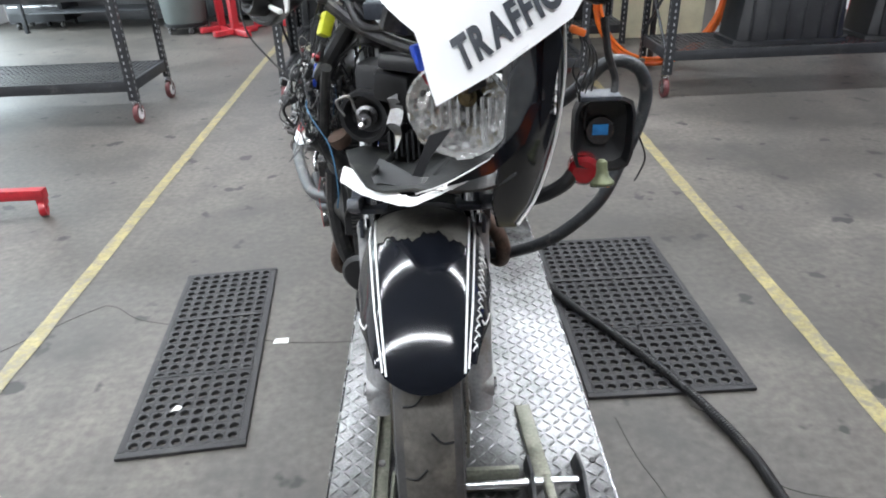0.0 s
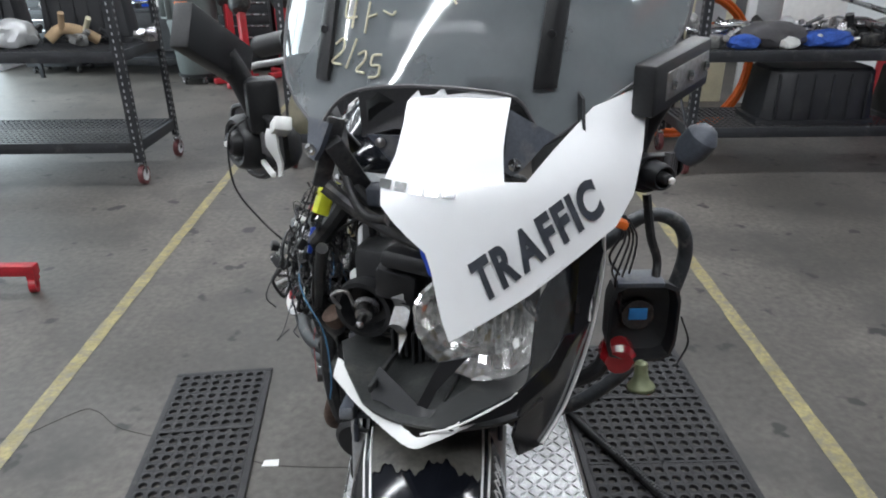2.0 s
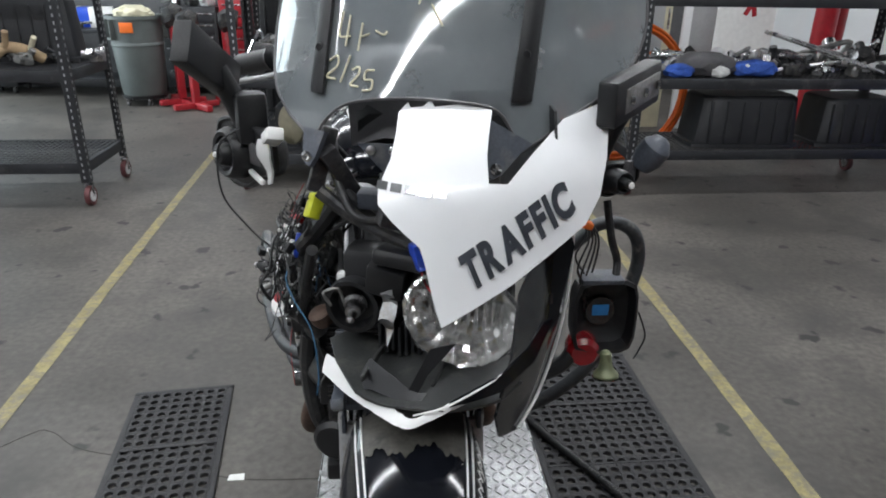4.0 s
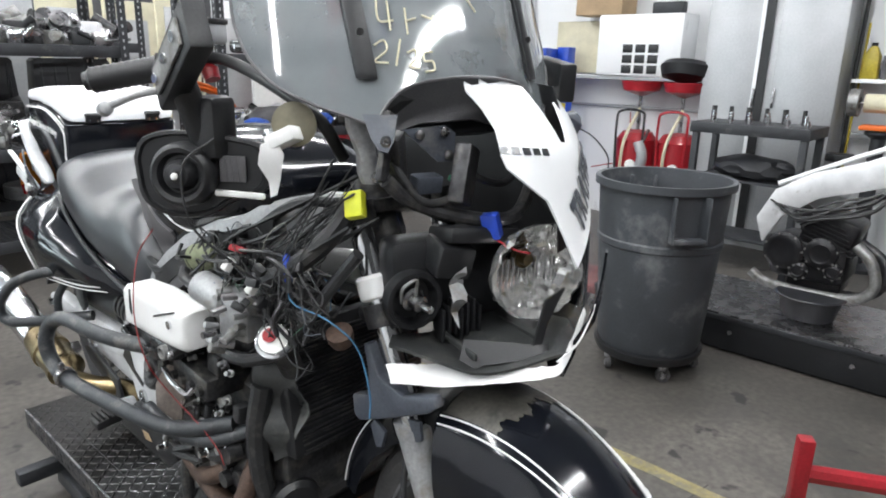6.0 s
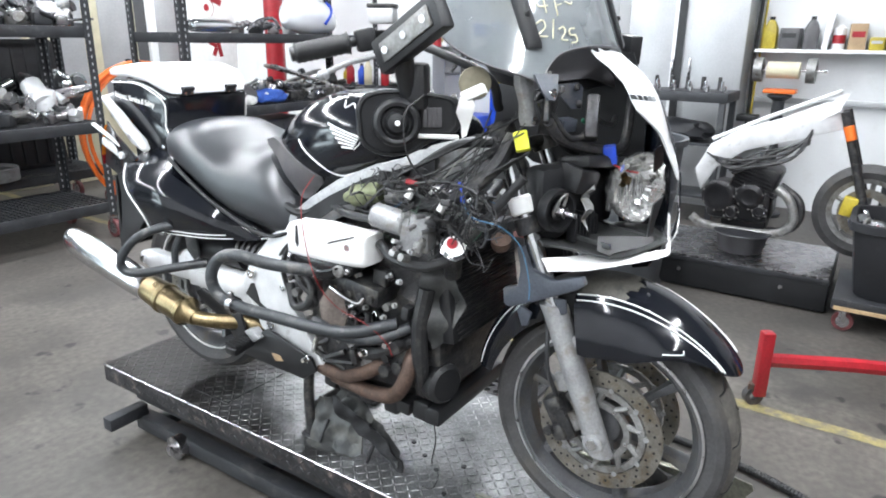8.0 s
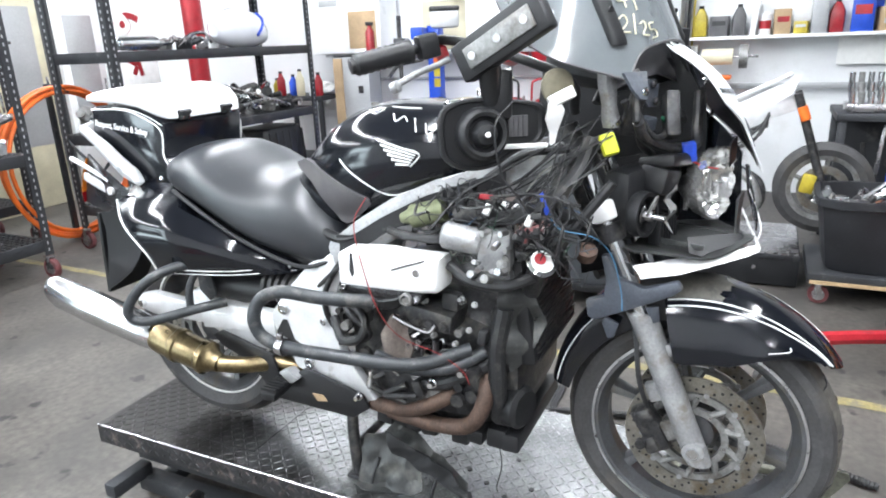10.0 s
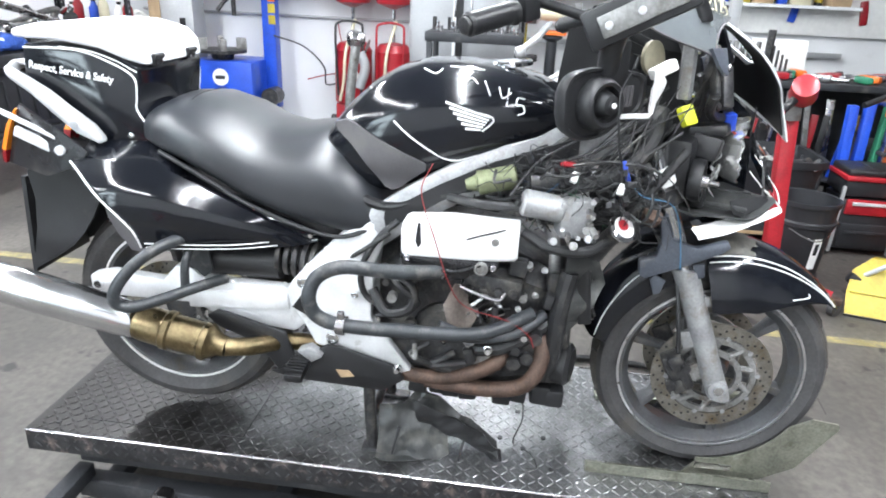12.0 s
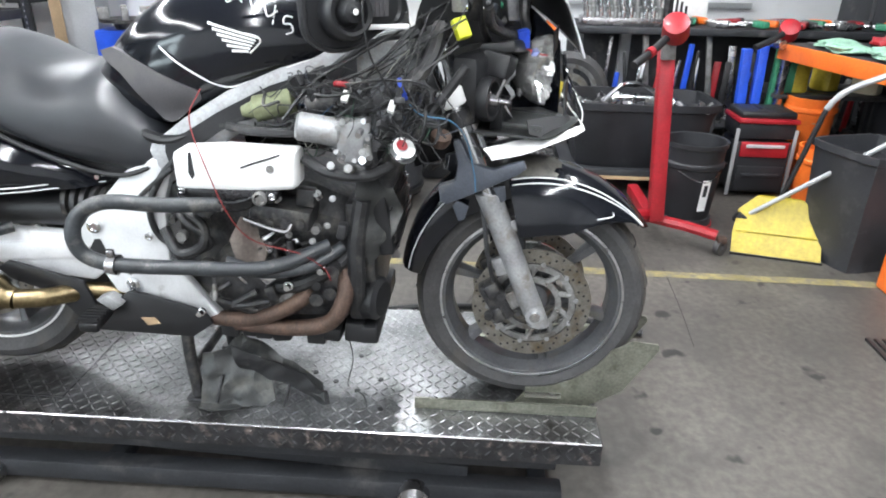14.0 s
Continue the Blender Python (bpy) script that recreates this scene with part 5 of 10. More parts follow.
def tank_x(y, z):
    """Half width of the tank's flank."""
    w = np.interp(y, [0.44, 0.47, 0.53, 0.62, 0.72, 0.80, 0.87, 0.93, 0.99, 1.05], [0.10, 0.135, 0.165, 0.19, 0.198, 0.195, 0.185, 0.17, 0.15, 0.12])
    z0 = np.interp(y, [0.44, 0.53, 0.62, 0.72, 0.80, 0.87, 1.05], [0.95, 0.905, 0.875, 0.84, 0.80, 0.77, 0.81])
    z1 = np.interp(y, [0.44, 0.53, 0.62, 0.72, 0.80, 0.87, 0.93, 0.99, 1.05], [1.015, 1.068, 1.09, 1.099, 1.095, 1.075, 1.04, 0.985, 0.90])
    k = min(0.985, abs((z - (z0 + z1) / 2) / ((z1 - z0) / 2)))
    return w * (1 - k ** 2.9) ** (1 / 2.9)


for s in (-1, 1):
    part("knee_pad", panel(B(), [(1.0, 0.955), (0.974, 0.963), (0.894, 0.925), (0.787, 0.878), (0.778, 0.870), (0.780, 0.856), (0.848, 0.803), (0.862, 0.80), (0.878, 0.806), (0.962, 0.905), (0.995, 0.938)], lambda y, z: (s * max(0.166, tank_x(y, z) + 0.006), y, z), 0.014, 0.015), PADV, tank, "dark grey vinyl knee pad")
    fl = lambda y, z: (s * (tank_x(y, z) + 0.003), y, z)
    for i in range(6):
        a0, a1 = Vector((0.738, 1.022)).lerp(Vector((0.690, 0.966)), i / 5), Vector((0.634, 0.993)).lerp(Vector((0.655, 0.965)), i / 5)
        part("wing_feather", panel(B(), [(a0.x, a0.y + 0.003), tuple(a1 + Vector((0, 0.0022))), tuple(a1 - Vector((0, 0.0022))), (a0.x, a0.y - 0.003)], fl, 0.0012, 0.02), STRIPE, tank, "white wing emblem feather")
    part("wing_edge", tube(B(), [fl(y, z) for y, z in ((0.66, 1.002), (0.636, 0.996), (0.628, 0.988), (0.634, 0.978), (0.652, 0.962))], 0.002, 6), STRIPE, tank)
    part("tank_pinstripe", tube(B(), [(s * (tank_x(y, z) + 0.001), y, z) for y, z in ((0.93, 1.03), (0.85, 0.965), (0.78, 0.915), (0.72, 0.885), (0.66, 0.90), (0.58, 0.93), (0.50, 0.958))], 0.0022, 6, 4), STRIPE, tank)
# chalk marks
for pts in ([(0.715, 1.077), (0.70, 1.062), (0.685, 1.072), (0.67, 1.062)], [(0.655, 1.068), (0.64, 1.040)], [(0.622, 1.058), (0.612, 1.036), (0.594, 1.046)], [(0.600, 1.056), (0.602, 1.020)], [(0.563, 1.034), (0.578, 1.036), (0.580, 1.022), (0.566, 1.020), (0.562, 1.006), (0.576, 1.000)], [(0.80, 1.083), (0.77, 1.076), (0.755, 1.085)], [(0.74, 1.09), (0.70, 1.088), (0.66, 1.086)]):
    part("chalk_mark", tube(B(), [(-(tank_x(y, z) + 0.0012), y, z) for y, z in pts], 0.0019, 5, 4), STRIPE, tank)
part("fuel_cap", lathe(B(), [(0, 0.05), (0.008, 0.05), (0.012, 0.046), (0.014, 0.02)], (0, 0.60, 1.088), (0, 0.1, 1), 28), CHROME, tank, "chrome fuel cap")
part("tank_skirt", panel(B(), [(0.885, 0.772), (0.83, 0.778), (0.74, 0.832), (0.62, 0.892), (0.50, 0.932), (0.43, 0.955), (0.43, 0.915), (0.50, 0.893), (0.62, 0.850), (0.74, 0.788), (0.83, 0.728), (0.872, 0.708)], lambda y, z: (-np.interp(y, [0.43, 0.6, 0.8, 1.0], [0.155, 0.19, 0.196, 0.172]), y, z), 0.006, 0.03), MATTE, tank, "dull black skirt under the tank")
part("tank_trim", tube(B(), [(-0.165, 0.99, 0.80), (-0.172, 0.90, 0.762), (-0.18, 0.83, 0.77), (-0.178, 0.74, 0.825), (-0.165, 0.62, 0.885), (-0.15, 0.50, 0.925)], 0.014, 8), MATTE, tank)

# seat
seat_secs = []
for y, w, top, bot in ((0.885, 0.13, 0.775, 0.70), (0.90, 0.172, 0.80, 0.688), (0.935, 0.19, 0.85, 0.672), (0.985, 0.197, 0.905, 0.672), (1.03, 0.20, 0.924, 0.68), (1.08, 0.203, 0.918, 0.69), (1.14, 0.207, 0.908, 0.71), (1.21, 0.211, 0.918, 0.742), (1.29, 0.212, 0.955, 0.785), (1.37, 0.205, 0.976, 0.825), (1.44, 0.188, 0.972, 0.85), (1.49, 0.155, 0.948, 0.865)):
    mid, ring_ = bot + (top - bot) * 0.42, []
    for i in range(36):
        a = 2 * math.pi * i / 36
        cx, cz = math.cos(a), math.sin(a)
        p_ = 2.5 if cz > 0 else 5.0
        k = (abs(cx) ** p_ + abs(cz) ** p_) ** (-1 / p_)
        ring_.append((w * cx * k, y, mid + cz * k * ((top - mid) if cz > 0 else (mid - bot))))
    seat_secs.append(ring_)
seat = part("seat", loft(B(), seat_secs), SEATV, bike, "worn black vinyl rider seat", 60)
for s in (-1, 1):
    part("seat_piping", tube(B(), [(s * 0.175, 0.905, 0.70), (s * 0.196, 0.985, 0.677), (s * 0.202, 1.08, 0.695), (s * 0.21, 1.21, 0.747), (s * 0.211, 1.29, 0.79), (s * 0.204, 1.37, 0.83), (s * 0.185, 1.44, 0.856)], 0.006, 8), MATTE, seat, "black piping along the seat's lower edge")
for s in (-1, 1):
    part("seat_seam", tube(B(), [(s * 0.10, 1.385, 0.972), (s * 0.05, 1.395, 0.974), (s * 0.0, 1.40, 0.975)], 0.0012, 6), MATTE, seat)
part("subframe", body_loft([(0.95, 0.10, 0.60, 0.70), (1.10, 0.13, 0.60, 0.72), (1.30, 0.14, 0.62, 0.80), (1.50, 0.13, 0.66, 0.86), (1.68, 0.10, 0.74, 0.87)], 16, 4), MATTE, bike, "dark seat subframe and battery box")

# radio trunk behind the seat
TX = 0.035
trunk = part("tail_trunk", prism(B(), [(1.80, 1.088), (1.63, 1.084), (1.56, 1.066), (1.497, 1.046), (1.512, 0.942), (1.425, 0.810), (1.47, 0.806), (1.61, 0.842), (1.68, 0.875), (1.81, 1.0)], TX - 0.165, TX + 0.165, 0.012), BLACK, bike, "glossy black tail trunk with white trim lines", 50)
lb = body_loft([(1.494, 0.150, 1.050, 1.062), (1.502, 0.158, 1.047, 1.100), (1.53, 0.164, 1.052, 1.128), (1.60, 0.167, 1.078, 1.143), (1.70, 0.166, 1.092, 1.143), (1.79, 0.16, 1.094, 1.132), (1.83, 0.15, 1.097, 1.122), (1.84, 0.14, 1.102, 1.115)], 28, 6)
bmesh.ops.translate(lb, verts=lb.verts, vec=(TX, 0, 0))
part("trunk_lid", lb, LID, trunk, "white plastic trunk lid with dark hinges", 50)
for s in (-1, 1):
    hb = box(B(), (TX + s * 0.088, 1.494, 1.056), (0.042, 0.014, 0.024), (10, 0, 0), 0.003)
    cyl(hb, (TX + s * 0.088 - 0.022, 1.489, 1.066), (TX + s * 0.088 + 0.022, 1.489, 1.066), 0.007, None, 10)
    ho = part("hinge", hb, MATTE, trunk, "black lid hinge")
    for d in (-0.012, 0.012):
        part("hinge_screw", cyl(B(), (TX + s * 0.088 + d, 1.490, 1.050), (TX + s * 0.088 + d, 1.485, 1.050), 0.004, None, 8), CHROME, ho)
    xf = TX + s * 0.1665
    part("trim_line", tube(B(), [(xf, 1.795, 1.078), (xf, 1.66, 1.078), (xf, 1.575, 1.055), (xf, 1.515, 1.022), (xf, 1.512, 0.975), (xf, 1.515, 0.94), (xf, 1.48, 0.885), (xf, 1.435, 0.818)], 0.0026, 6), STRIPE, trunk)
    part("trim_line", tube(B(), [(xf, 1.70, 1.084), (xf, 1.62, 1.077), (xf, 1.555, 1.058), (xf, 1.505, 1.034)], 0.0018, 6), STRIPE, trunk)
    part("recess", panel(B(), [(1.775, 1.005), (1.72, 0.995), (1.55, 0.875), (1.56, 0.862), (1.62, 0.865)], lambda y, z: (TX + s * 0.1645, y, z), 0.003, 0.03), MATTE, trunk, "dull black recess")
    sc = B()
    for i in range(24 if s > 0 else 0):
        y = 1.785 - 0.0098 * i
        z = 1.032 - 0.0013 * i + 0.004 * math.sin(i * 2.3)
        hgt = 0.011 + 0.008 * (i in (0, 4, 9, 15))
        tube(sc, [(xf, y, z), (xf, y - 0.003, z + hgt), (xf, y - 0.007, z + hgt * 0.7), (xf, y - 0.006, z - 0.002)], 0.0012, 5, 3)
    if s > 0:
        tagged(part("script_stroke", sc, STRIPE, trunk), kind="stuff")
    else:
        wt = text("lettering", "Respect, Service & Safety", 0.0195, STRIPE, Matrix(), trunk, 0.0005, 0.3, 0.0004)
        w0, w1 = min(v.co.x for v in wt.data.vertices), max(v.co.x for v in wt.data.vertices)
        for v in wt.data.vertices:
            u = (v.co.x - w0) / (w1 - w0)
            v.co = Vector((xf - 0.001 - v.co.z, 1.788 - 0.222 * u, 1.030 - 0.027 * u + v.co.y * 1.35))
    for yy, zz in ((1.539, 0.876), (1.50, 0.852)):
        part("trim_screw", lathe(B(), [(0, 0.008), (s * 0.004, 0.008), (s * 0.005, 0.004), (s * 0.002, 0.001)], (xf, yy, zz), X, 14), CHROME, trunk)
    rail = loft(B(), [[(TX + s * (x0 + dx), y + dz * 0.35, z + dz) for dx, dz in rounded((0, 0), wx, hz, 14, 3)] for y, z, x0, wx, hz in ((1.600, 0.872, 0.19, 0.010, 0.008), (1.615, 0.882, 0.192, 0.018, 0.024), (1.67, 0.913, 0.193, 0.020, 0.034), (1.72, 0.950, 0.19, 0.018, 0.034), (1.78, 0.990, 0.185, 0.016, 0.022), (1.84, 1.015, 0.17, 0.016, 0.015), (1.875, 1.025, 0.10, 0.016, 0.012), (1.88, 1.026, 0.0, 0.014, 0.010))])
    part("grab_rail", rail, GRABS, trunk, "wide silver painted grab rail")
    part("rail_bolt", cyl(B(), (TX + s * 0.209, 1.66, 0.905), (TX + s * 0.214, 1.66, 0.905), 0.010, None, 12), STEEL, trunk)
part("rail_rack", box(B(), (TX, 1.83, 1.03), (0.2, 0.09, 0.012), (0, 0, 0), 0.004), ALU, trunk)

# tail side covers
def cover_top(y):
    return np.interp(y, [1.05, 1.12, 1.22, 1.353, 1.41, 1.5, 1.68], [0.65, 0.70, 0.745, 0.795, 0.818, 0.83, 0.815])


def flank(y, z):
    return np.interp(y, [1.04, 1.2, 1.4, 1.55, 1.7], [0.138, 0.205, 0.243, 0.243, 0.215]) + 0.03 * math.sin(math.pi * min(1, max(0, (z - 0.60) / 0.24))) - 0.04 * max(0, 1 - max(0, cover_top(y) - z) / 0.06) ** 2


for s in (-1, 1):
    side = part("tail_cover", panel(B(), [(1.68, 0.812), (1.61, 0.828), (1.50, 0.830), (1.41, 0.818), (1.353, 0.795), (1.22, 0.745), (1.12, 0.70), (1.045, 0.648), (1.06, 0.637), (1.475, 0.622), (1.478, 0.655), (1.487, 0.68), (1.53, 0.725), (1.565, 0.755), (1.598, 0.78), (1.64, 0.80)], lambda y, z: (s * flank(y, z), y, z), 0.004, 0.025), BLACK, bike, "glossy black tail cover edged with white line", 60)
    for d in (0.0, 0.012):
        part("pinstripe", tube(B(), [(s * (flank(y, z) + 0.003), y, z) for y, z in ((1.06, 0.642 + d), (1.20, 0.638 + d), (1.34, 0.631 + d), (1.462, 0.628 + d))], 0.0017, 6), STRIPE, side)
    part("pinstripe", tube(B(), [(s * (flank(y, z) + 0.003), y, z) for y, z in ((1.476, 0.626), (1.479, 0.655), (1.489, 0.682), (1.53, 0.727), (1.565, 0.757), (1.598, 0.782), (1.64, 0.803), (1.675, 0.815))], 0.0028, 6), STRIPE, side)
    part("arch_flare", panel(B(), [(1.672, 0.812), (1.64, 0.798), (1.598, 0.778), (1.565, 0.752), (1.53, 0.722), (1.487, 0.678), (1.476, 0.65), (1.48, 0.63), (1.494, 0.612), (1.519, 0.583), (1.551, 0.583), (1.581, 0.628), (1.596, 0.674), (1.614, 0.734), (1.64, 0.775)], lambda y, z: (s * (0.205 - 0.25 * max(0, y - 1.5) + 0.012 * math.sin(z * 30)), y, z), 0.004, 0.025), PADV, side, "dull dark wheel arch flare")
    for yy, zz in ((1.075, 0.655), (1.2, 0.735)):
        part("cover_screw", cyl(B(), (s * (flank(yy, zz) + 0.001), yy, zz), (s * (flank(yy, zz) + 0.006), yy, zz), 0.006, None, 12), CHROME, side)
    # the cover's upper face runs in under the seat
    part("cover_shoulder", panel(B(), [(1.06, 0.0), (1.66, 0.0), (1.66, 0.09), (1.06, 0.09)], lambda y, v: (s * ((flank(y, cover_top(y)) - 0.002) * (1 - v / 0.09) + 0.115 * v / 0.09), y, cover_top(y) - 0.003 + (0.045 if y > 1.40 else -0.02) * (v / 0.09) ** 0.8), 0.003, 0.02), BLACK, side, "", 60)
    # lamp and tail panel
    lp = panel(B(), [(1.81, 0.945), (1.83, 0.915), (1.885, 0.785), (1.76, 0.765), (1.66, 0.80), (1.63, 0.84), (1.70, 0.89)], lambda y, z: (s * (0.185 - 0.25 * max(0, y - 1.72)), y, z), 0.006, 0.03)
    tp = part("tail_panel", lp, DUSTY, bike, "dusty black tail panel")
    part("indicator_lens", loft(B(), [[(s * x, y, z) for x, y, z in q] for q in (((0.165, 1.82, 0.93), (0.15, 1.835, 0.93), (0.14, 1.835, 0.93), (0.14, 1.82, 0.925)), ((0.166, 1.845, 0.885), (0.150, 1.868, 0.885), (0.11, 1.868, 0.885), (0.11, 1.85, 0.88)), ((0.160, 1.875, 0.82), (0.145, 1.898, 0.82), (0.10, 1.898, 0.82), (0.10, 1.875, 0.82)))]), AMBER, tp, "amber indicator lens")
    part("tail_lens", loft(B(), [[(s * x, y, z) for x, y, z in q] for q in (((0.160, 1.875, 0.82), (0.145, 1.898, 0.82), (0.10, 1.898, 0.82), (0.10, 1.875, 0.82)), ((0.152, 1.886, 0.785), (0.14, 1.905, 0.785), (0.10, 1.905, 0.785), (0.10, 1.886, 0.785)))]), REDL, tp, "red tail lamp lens")
    sl = box(B(), (s * 0.175, 1.765, 0.855), (0.012, 0.13, 0.028), (22, 0, 0), 0.004)
    box(sl, (s * 0.177, 1.76, 0.888), (0.014, 0.24, 0.010), (22, 0, 0), 0.002)
    cyl(sl, (s * 0.17, 1.70, 0.84), (s * 0.195, 1.70, 0.84), 0.012, None, 10)
    part("pannier_bracket", sl, ALU, tp, "bare metal pannier bracket")

# inner rear mudguard
rm = B()
for s in (-1, 1):
    prism(rm, [(1.86, 0.76), (1.75, 0.775), (1.66, 0.76), (1.655, 0.72), (1.668, 0.68), (1.69, 0.638), (1.725, 0.59), (1.766, 0.548), (1.83, 0.505), (1.896, 0.467), (1.88, 0.53), (1.861, 0.60), (1.85, 0.68)], s * 0.115, s * 0.121)
box(rm, (0, 1.885, 0.60), (0.24, 0.012, 0.28), (4, 0, 0))
box(rm, (0, 1.78, 0.77), (0.24, 0.24, 0.01), (10, 0, 0))
part("rear_mudguard", rm, MATTE, bike, "black plastic inner rear mudguard")
part("shock_body", cyl(B(), (-0.13, 1.16, 0.565), (-0.13, 1.40, 0.565), 0.045, 0.048, 20), MATTE, bike, "black underseat reservoir")
sp = B()
for i in range(5):
    lathe(sp, [(-0.006, 0.035), (0.006, 0.035), (0.006, 0.052), (-0.006, 0.052)], (-0.13, 1.07 + 0.022 * i, 0.575 + 0.004 * i), (0, 1, 0.1), 20, True)
part("shock_spring", sp, ENGM, bike)

# exhaust
muf = B()
P0, P1 = Vector((-0.265, 1.955, 0.51)), Vector((-0.272, 1.50, 0.425))
secs = []
for k, r in ((-0.004, 0.030), (0.0, 0.046), (0.06, 0.054), (0.35, 0.058), (0.85, 0.055), (0.97, 0.050), (1.0, 0.044)):
    c = P0.lerp(P1, k)
    secs.append([c + Vector((r * 0.82 * math.cos(t), 0.18 * r * math.sin(t), r * math.sin(t))) for t in [2 * math.pi * i / 24 for i in range(24)]])
mf = part("muffler", loft(muf, secs), MUFM, bike, "brushed steel muffler with scuffs")
part("collector", lathe(B(), [(0, 0.044), (0.02, 0.047), (0.07, 0.048), (0.075, 0.052), (0.09, 0.052), (0.095, 0.047), (0.17, 0.046), (0.175, 0.05), (0.19, 0.05), (0.195, 0.044), (0.215, 0.030), (0.235, 0.026)], tuple(P1), (0.02, -0.97, -0.22), 28), BRASS, mf, "heat-tinted brass-coloured collector")
part("link_pipe", tube(B(), [(-0.268, 1.275, 0.373), (-0.235, 1.215, 0.363), (-0.175, 1.15, 0.352), (-0.145, 1.05, 0.335), (-0.13, 0.90, 0.30)], 0.024, 16), BRASS, mf)
part("muffler_far", loft(B(), [[(-p[0], p[1], p[2]) for p in q] for q in secs]), STEEL, bike)

# swingarm and frame plates
for s in (-1, 1):
    x0, x1 = s * 0.135, s * 0.175
    sw = prism(B(), [(1.69, 0.495), (1.63, 0.51), (1.48, 0.50), (1.44, 0.545), (1.41, 0.555), (1.36, 0.518), (1.15, 0.512), (1.09, 0.50), (1.08, 0.42), (1.12, 0.385), (1.32, 0.405), (1.40, 0.44), (1.63, 0.438), (1.69, 0.455)], x0, x1, 0.008)
    box(sw, (s * 0.176, 1.27, 0.465), (0.012, 0.28, 0.05), (-4, 0, 0), 0.006)
    sa = part("swingarm", sw, ALU, bike, "silver cast swingarm with stains")
    part("axle_nut", cyl(B(), (s * 0.17, 1.50, 0.366), (s * 0.20, 1.50, 0.366), 0.02, None, 6), CHROME, sa)
    part("adjuster_bolt", cyl(B(), (s * 0.17, 1.66, 0.475), (s * 0.19, 1.66, 0.475), 0.012, None, 6), CHROME, sa)
    fp = prism(B(), [(0.875, 0.735), (0.985, 0.682), (1.085, 0.58), (1.135, 0.515), (1.125, 0.47), (1.09, 0.42), (1.06, 0.36), (1.0, 0.345), (0.93, 0.30), (0.80, 0.285), (0.795, 0.30), (0.91, 0.455), (0.90, 0.61), (0.865, 0.70)], s * 0.155, s * 0.185, 0.006)
    fr = part("frame_plate", fp, ALU, bike, "silver cast frame plate")
    for yy, zz, r in ((1.084, 0.541, 0.018), (1.012, 0.386, 0.018), (1.312, 0.432, 0.008), (0.849, 0.310, 0.010), (0.95, 0.52, 0.010)):
        part("frame_bolt", lathe(B(), [(0, r), (s * 0.008, r), (s * 0.010, r * 0.6), (s * 0.006, r * 0.55), (s * 0.006, 0.001)], (s * 0.184, yy, zz), X, 16), CHROME, fr)
    part("frame_recess", panel(B(), [(1.119, 0.465), (1.091, 0.506), (1.077, 0.507), (1.058, 0.449), (1.006, 0.423), (1.015, 0.411)], lambda y, z: (s * 0.1875, y, z), 0.002, 0.03), MATTE, fr)
    hg = prism(B(), [(1.35, 0.425), (1.317, 0.444), (1.27, 0.433), (1.134, 0.395), (1.127, 0.37), (1.112, 0.327), (1.159, 0.278), (1.184, 0.314), (1.227, 0.359), (1.322, 0.395)], s * 0.194, s * 0.204, 0.003)
    part("heel_guard", hg, MATTE, fr, "dark heel guard plate")
    lg = prism(B(), [(1.185, 0.272), (1.12, 0.30), (1.024, 0.371), (0.986, 0.368), (0.835, 0.326), (0.815, 0.289), (0.87, 0.248), (1.122, 0.256)], s * 0.192, s * 0.203, 0.003)
    part("lower_guard", lg, MATTE, fr, "dark lower side guard")
    part("guard_mark", panel(B(), [(1.0, 0.30), (0.965, 0.302), (0.95, 0.285), (0.985, 0.278)], lambda y, z: (s * 0.2055, y, z), 0.001, 0.03), TAN, fr)
    pg = prism(B(), [(1.10, 0.355), (1.065, 0.37), (1.03, 0.345), (1.06, 0.325)], s * 0.19, s * 0.225, 0.005)
    pgo = part("peg_bracket", pg, FORKA, bike, "grey foot peg bracket")
    pegb = box(B(), (s * 0.25, 1.089, 0.318), (0.085, 0.05, 0.026), (0, s * 8, 0), 0.008)
    part("foot_peg", pegb, MATTE, pgo, "ribbed black rubber foot peg")
    for i in range(6):
        part("peg_rib", box(B(), (s * (0.218 + 0.013 * i), 1.089, 0.333), (0.005, 0.05, 0.008)), MATTE, pgo)
    spar = loft(B(), [[(s * (xc + dx), y + dz * 0.45, z + dz) for dx, dz in rounded((0, 0), 0.02, h, 12, 4)] for y, z, xc, h in ((0.90, 0.70, 0.165, 0.045), (0.80, 0.775, 0.172, 0.042), (0.70, 0.835, 0.172, 0.042), (0.58, 0.885, 0.16, 0.044), (0.47, 0.93, 0.13, 0.045), (0.36, 0.955, 0.07, 0.05), (0.31, 0.955, 0.04, 0.05))])
    part("frame_spar", spar, FORKA, bike, "grey aluminium main frame spar")

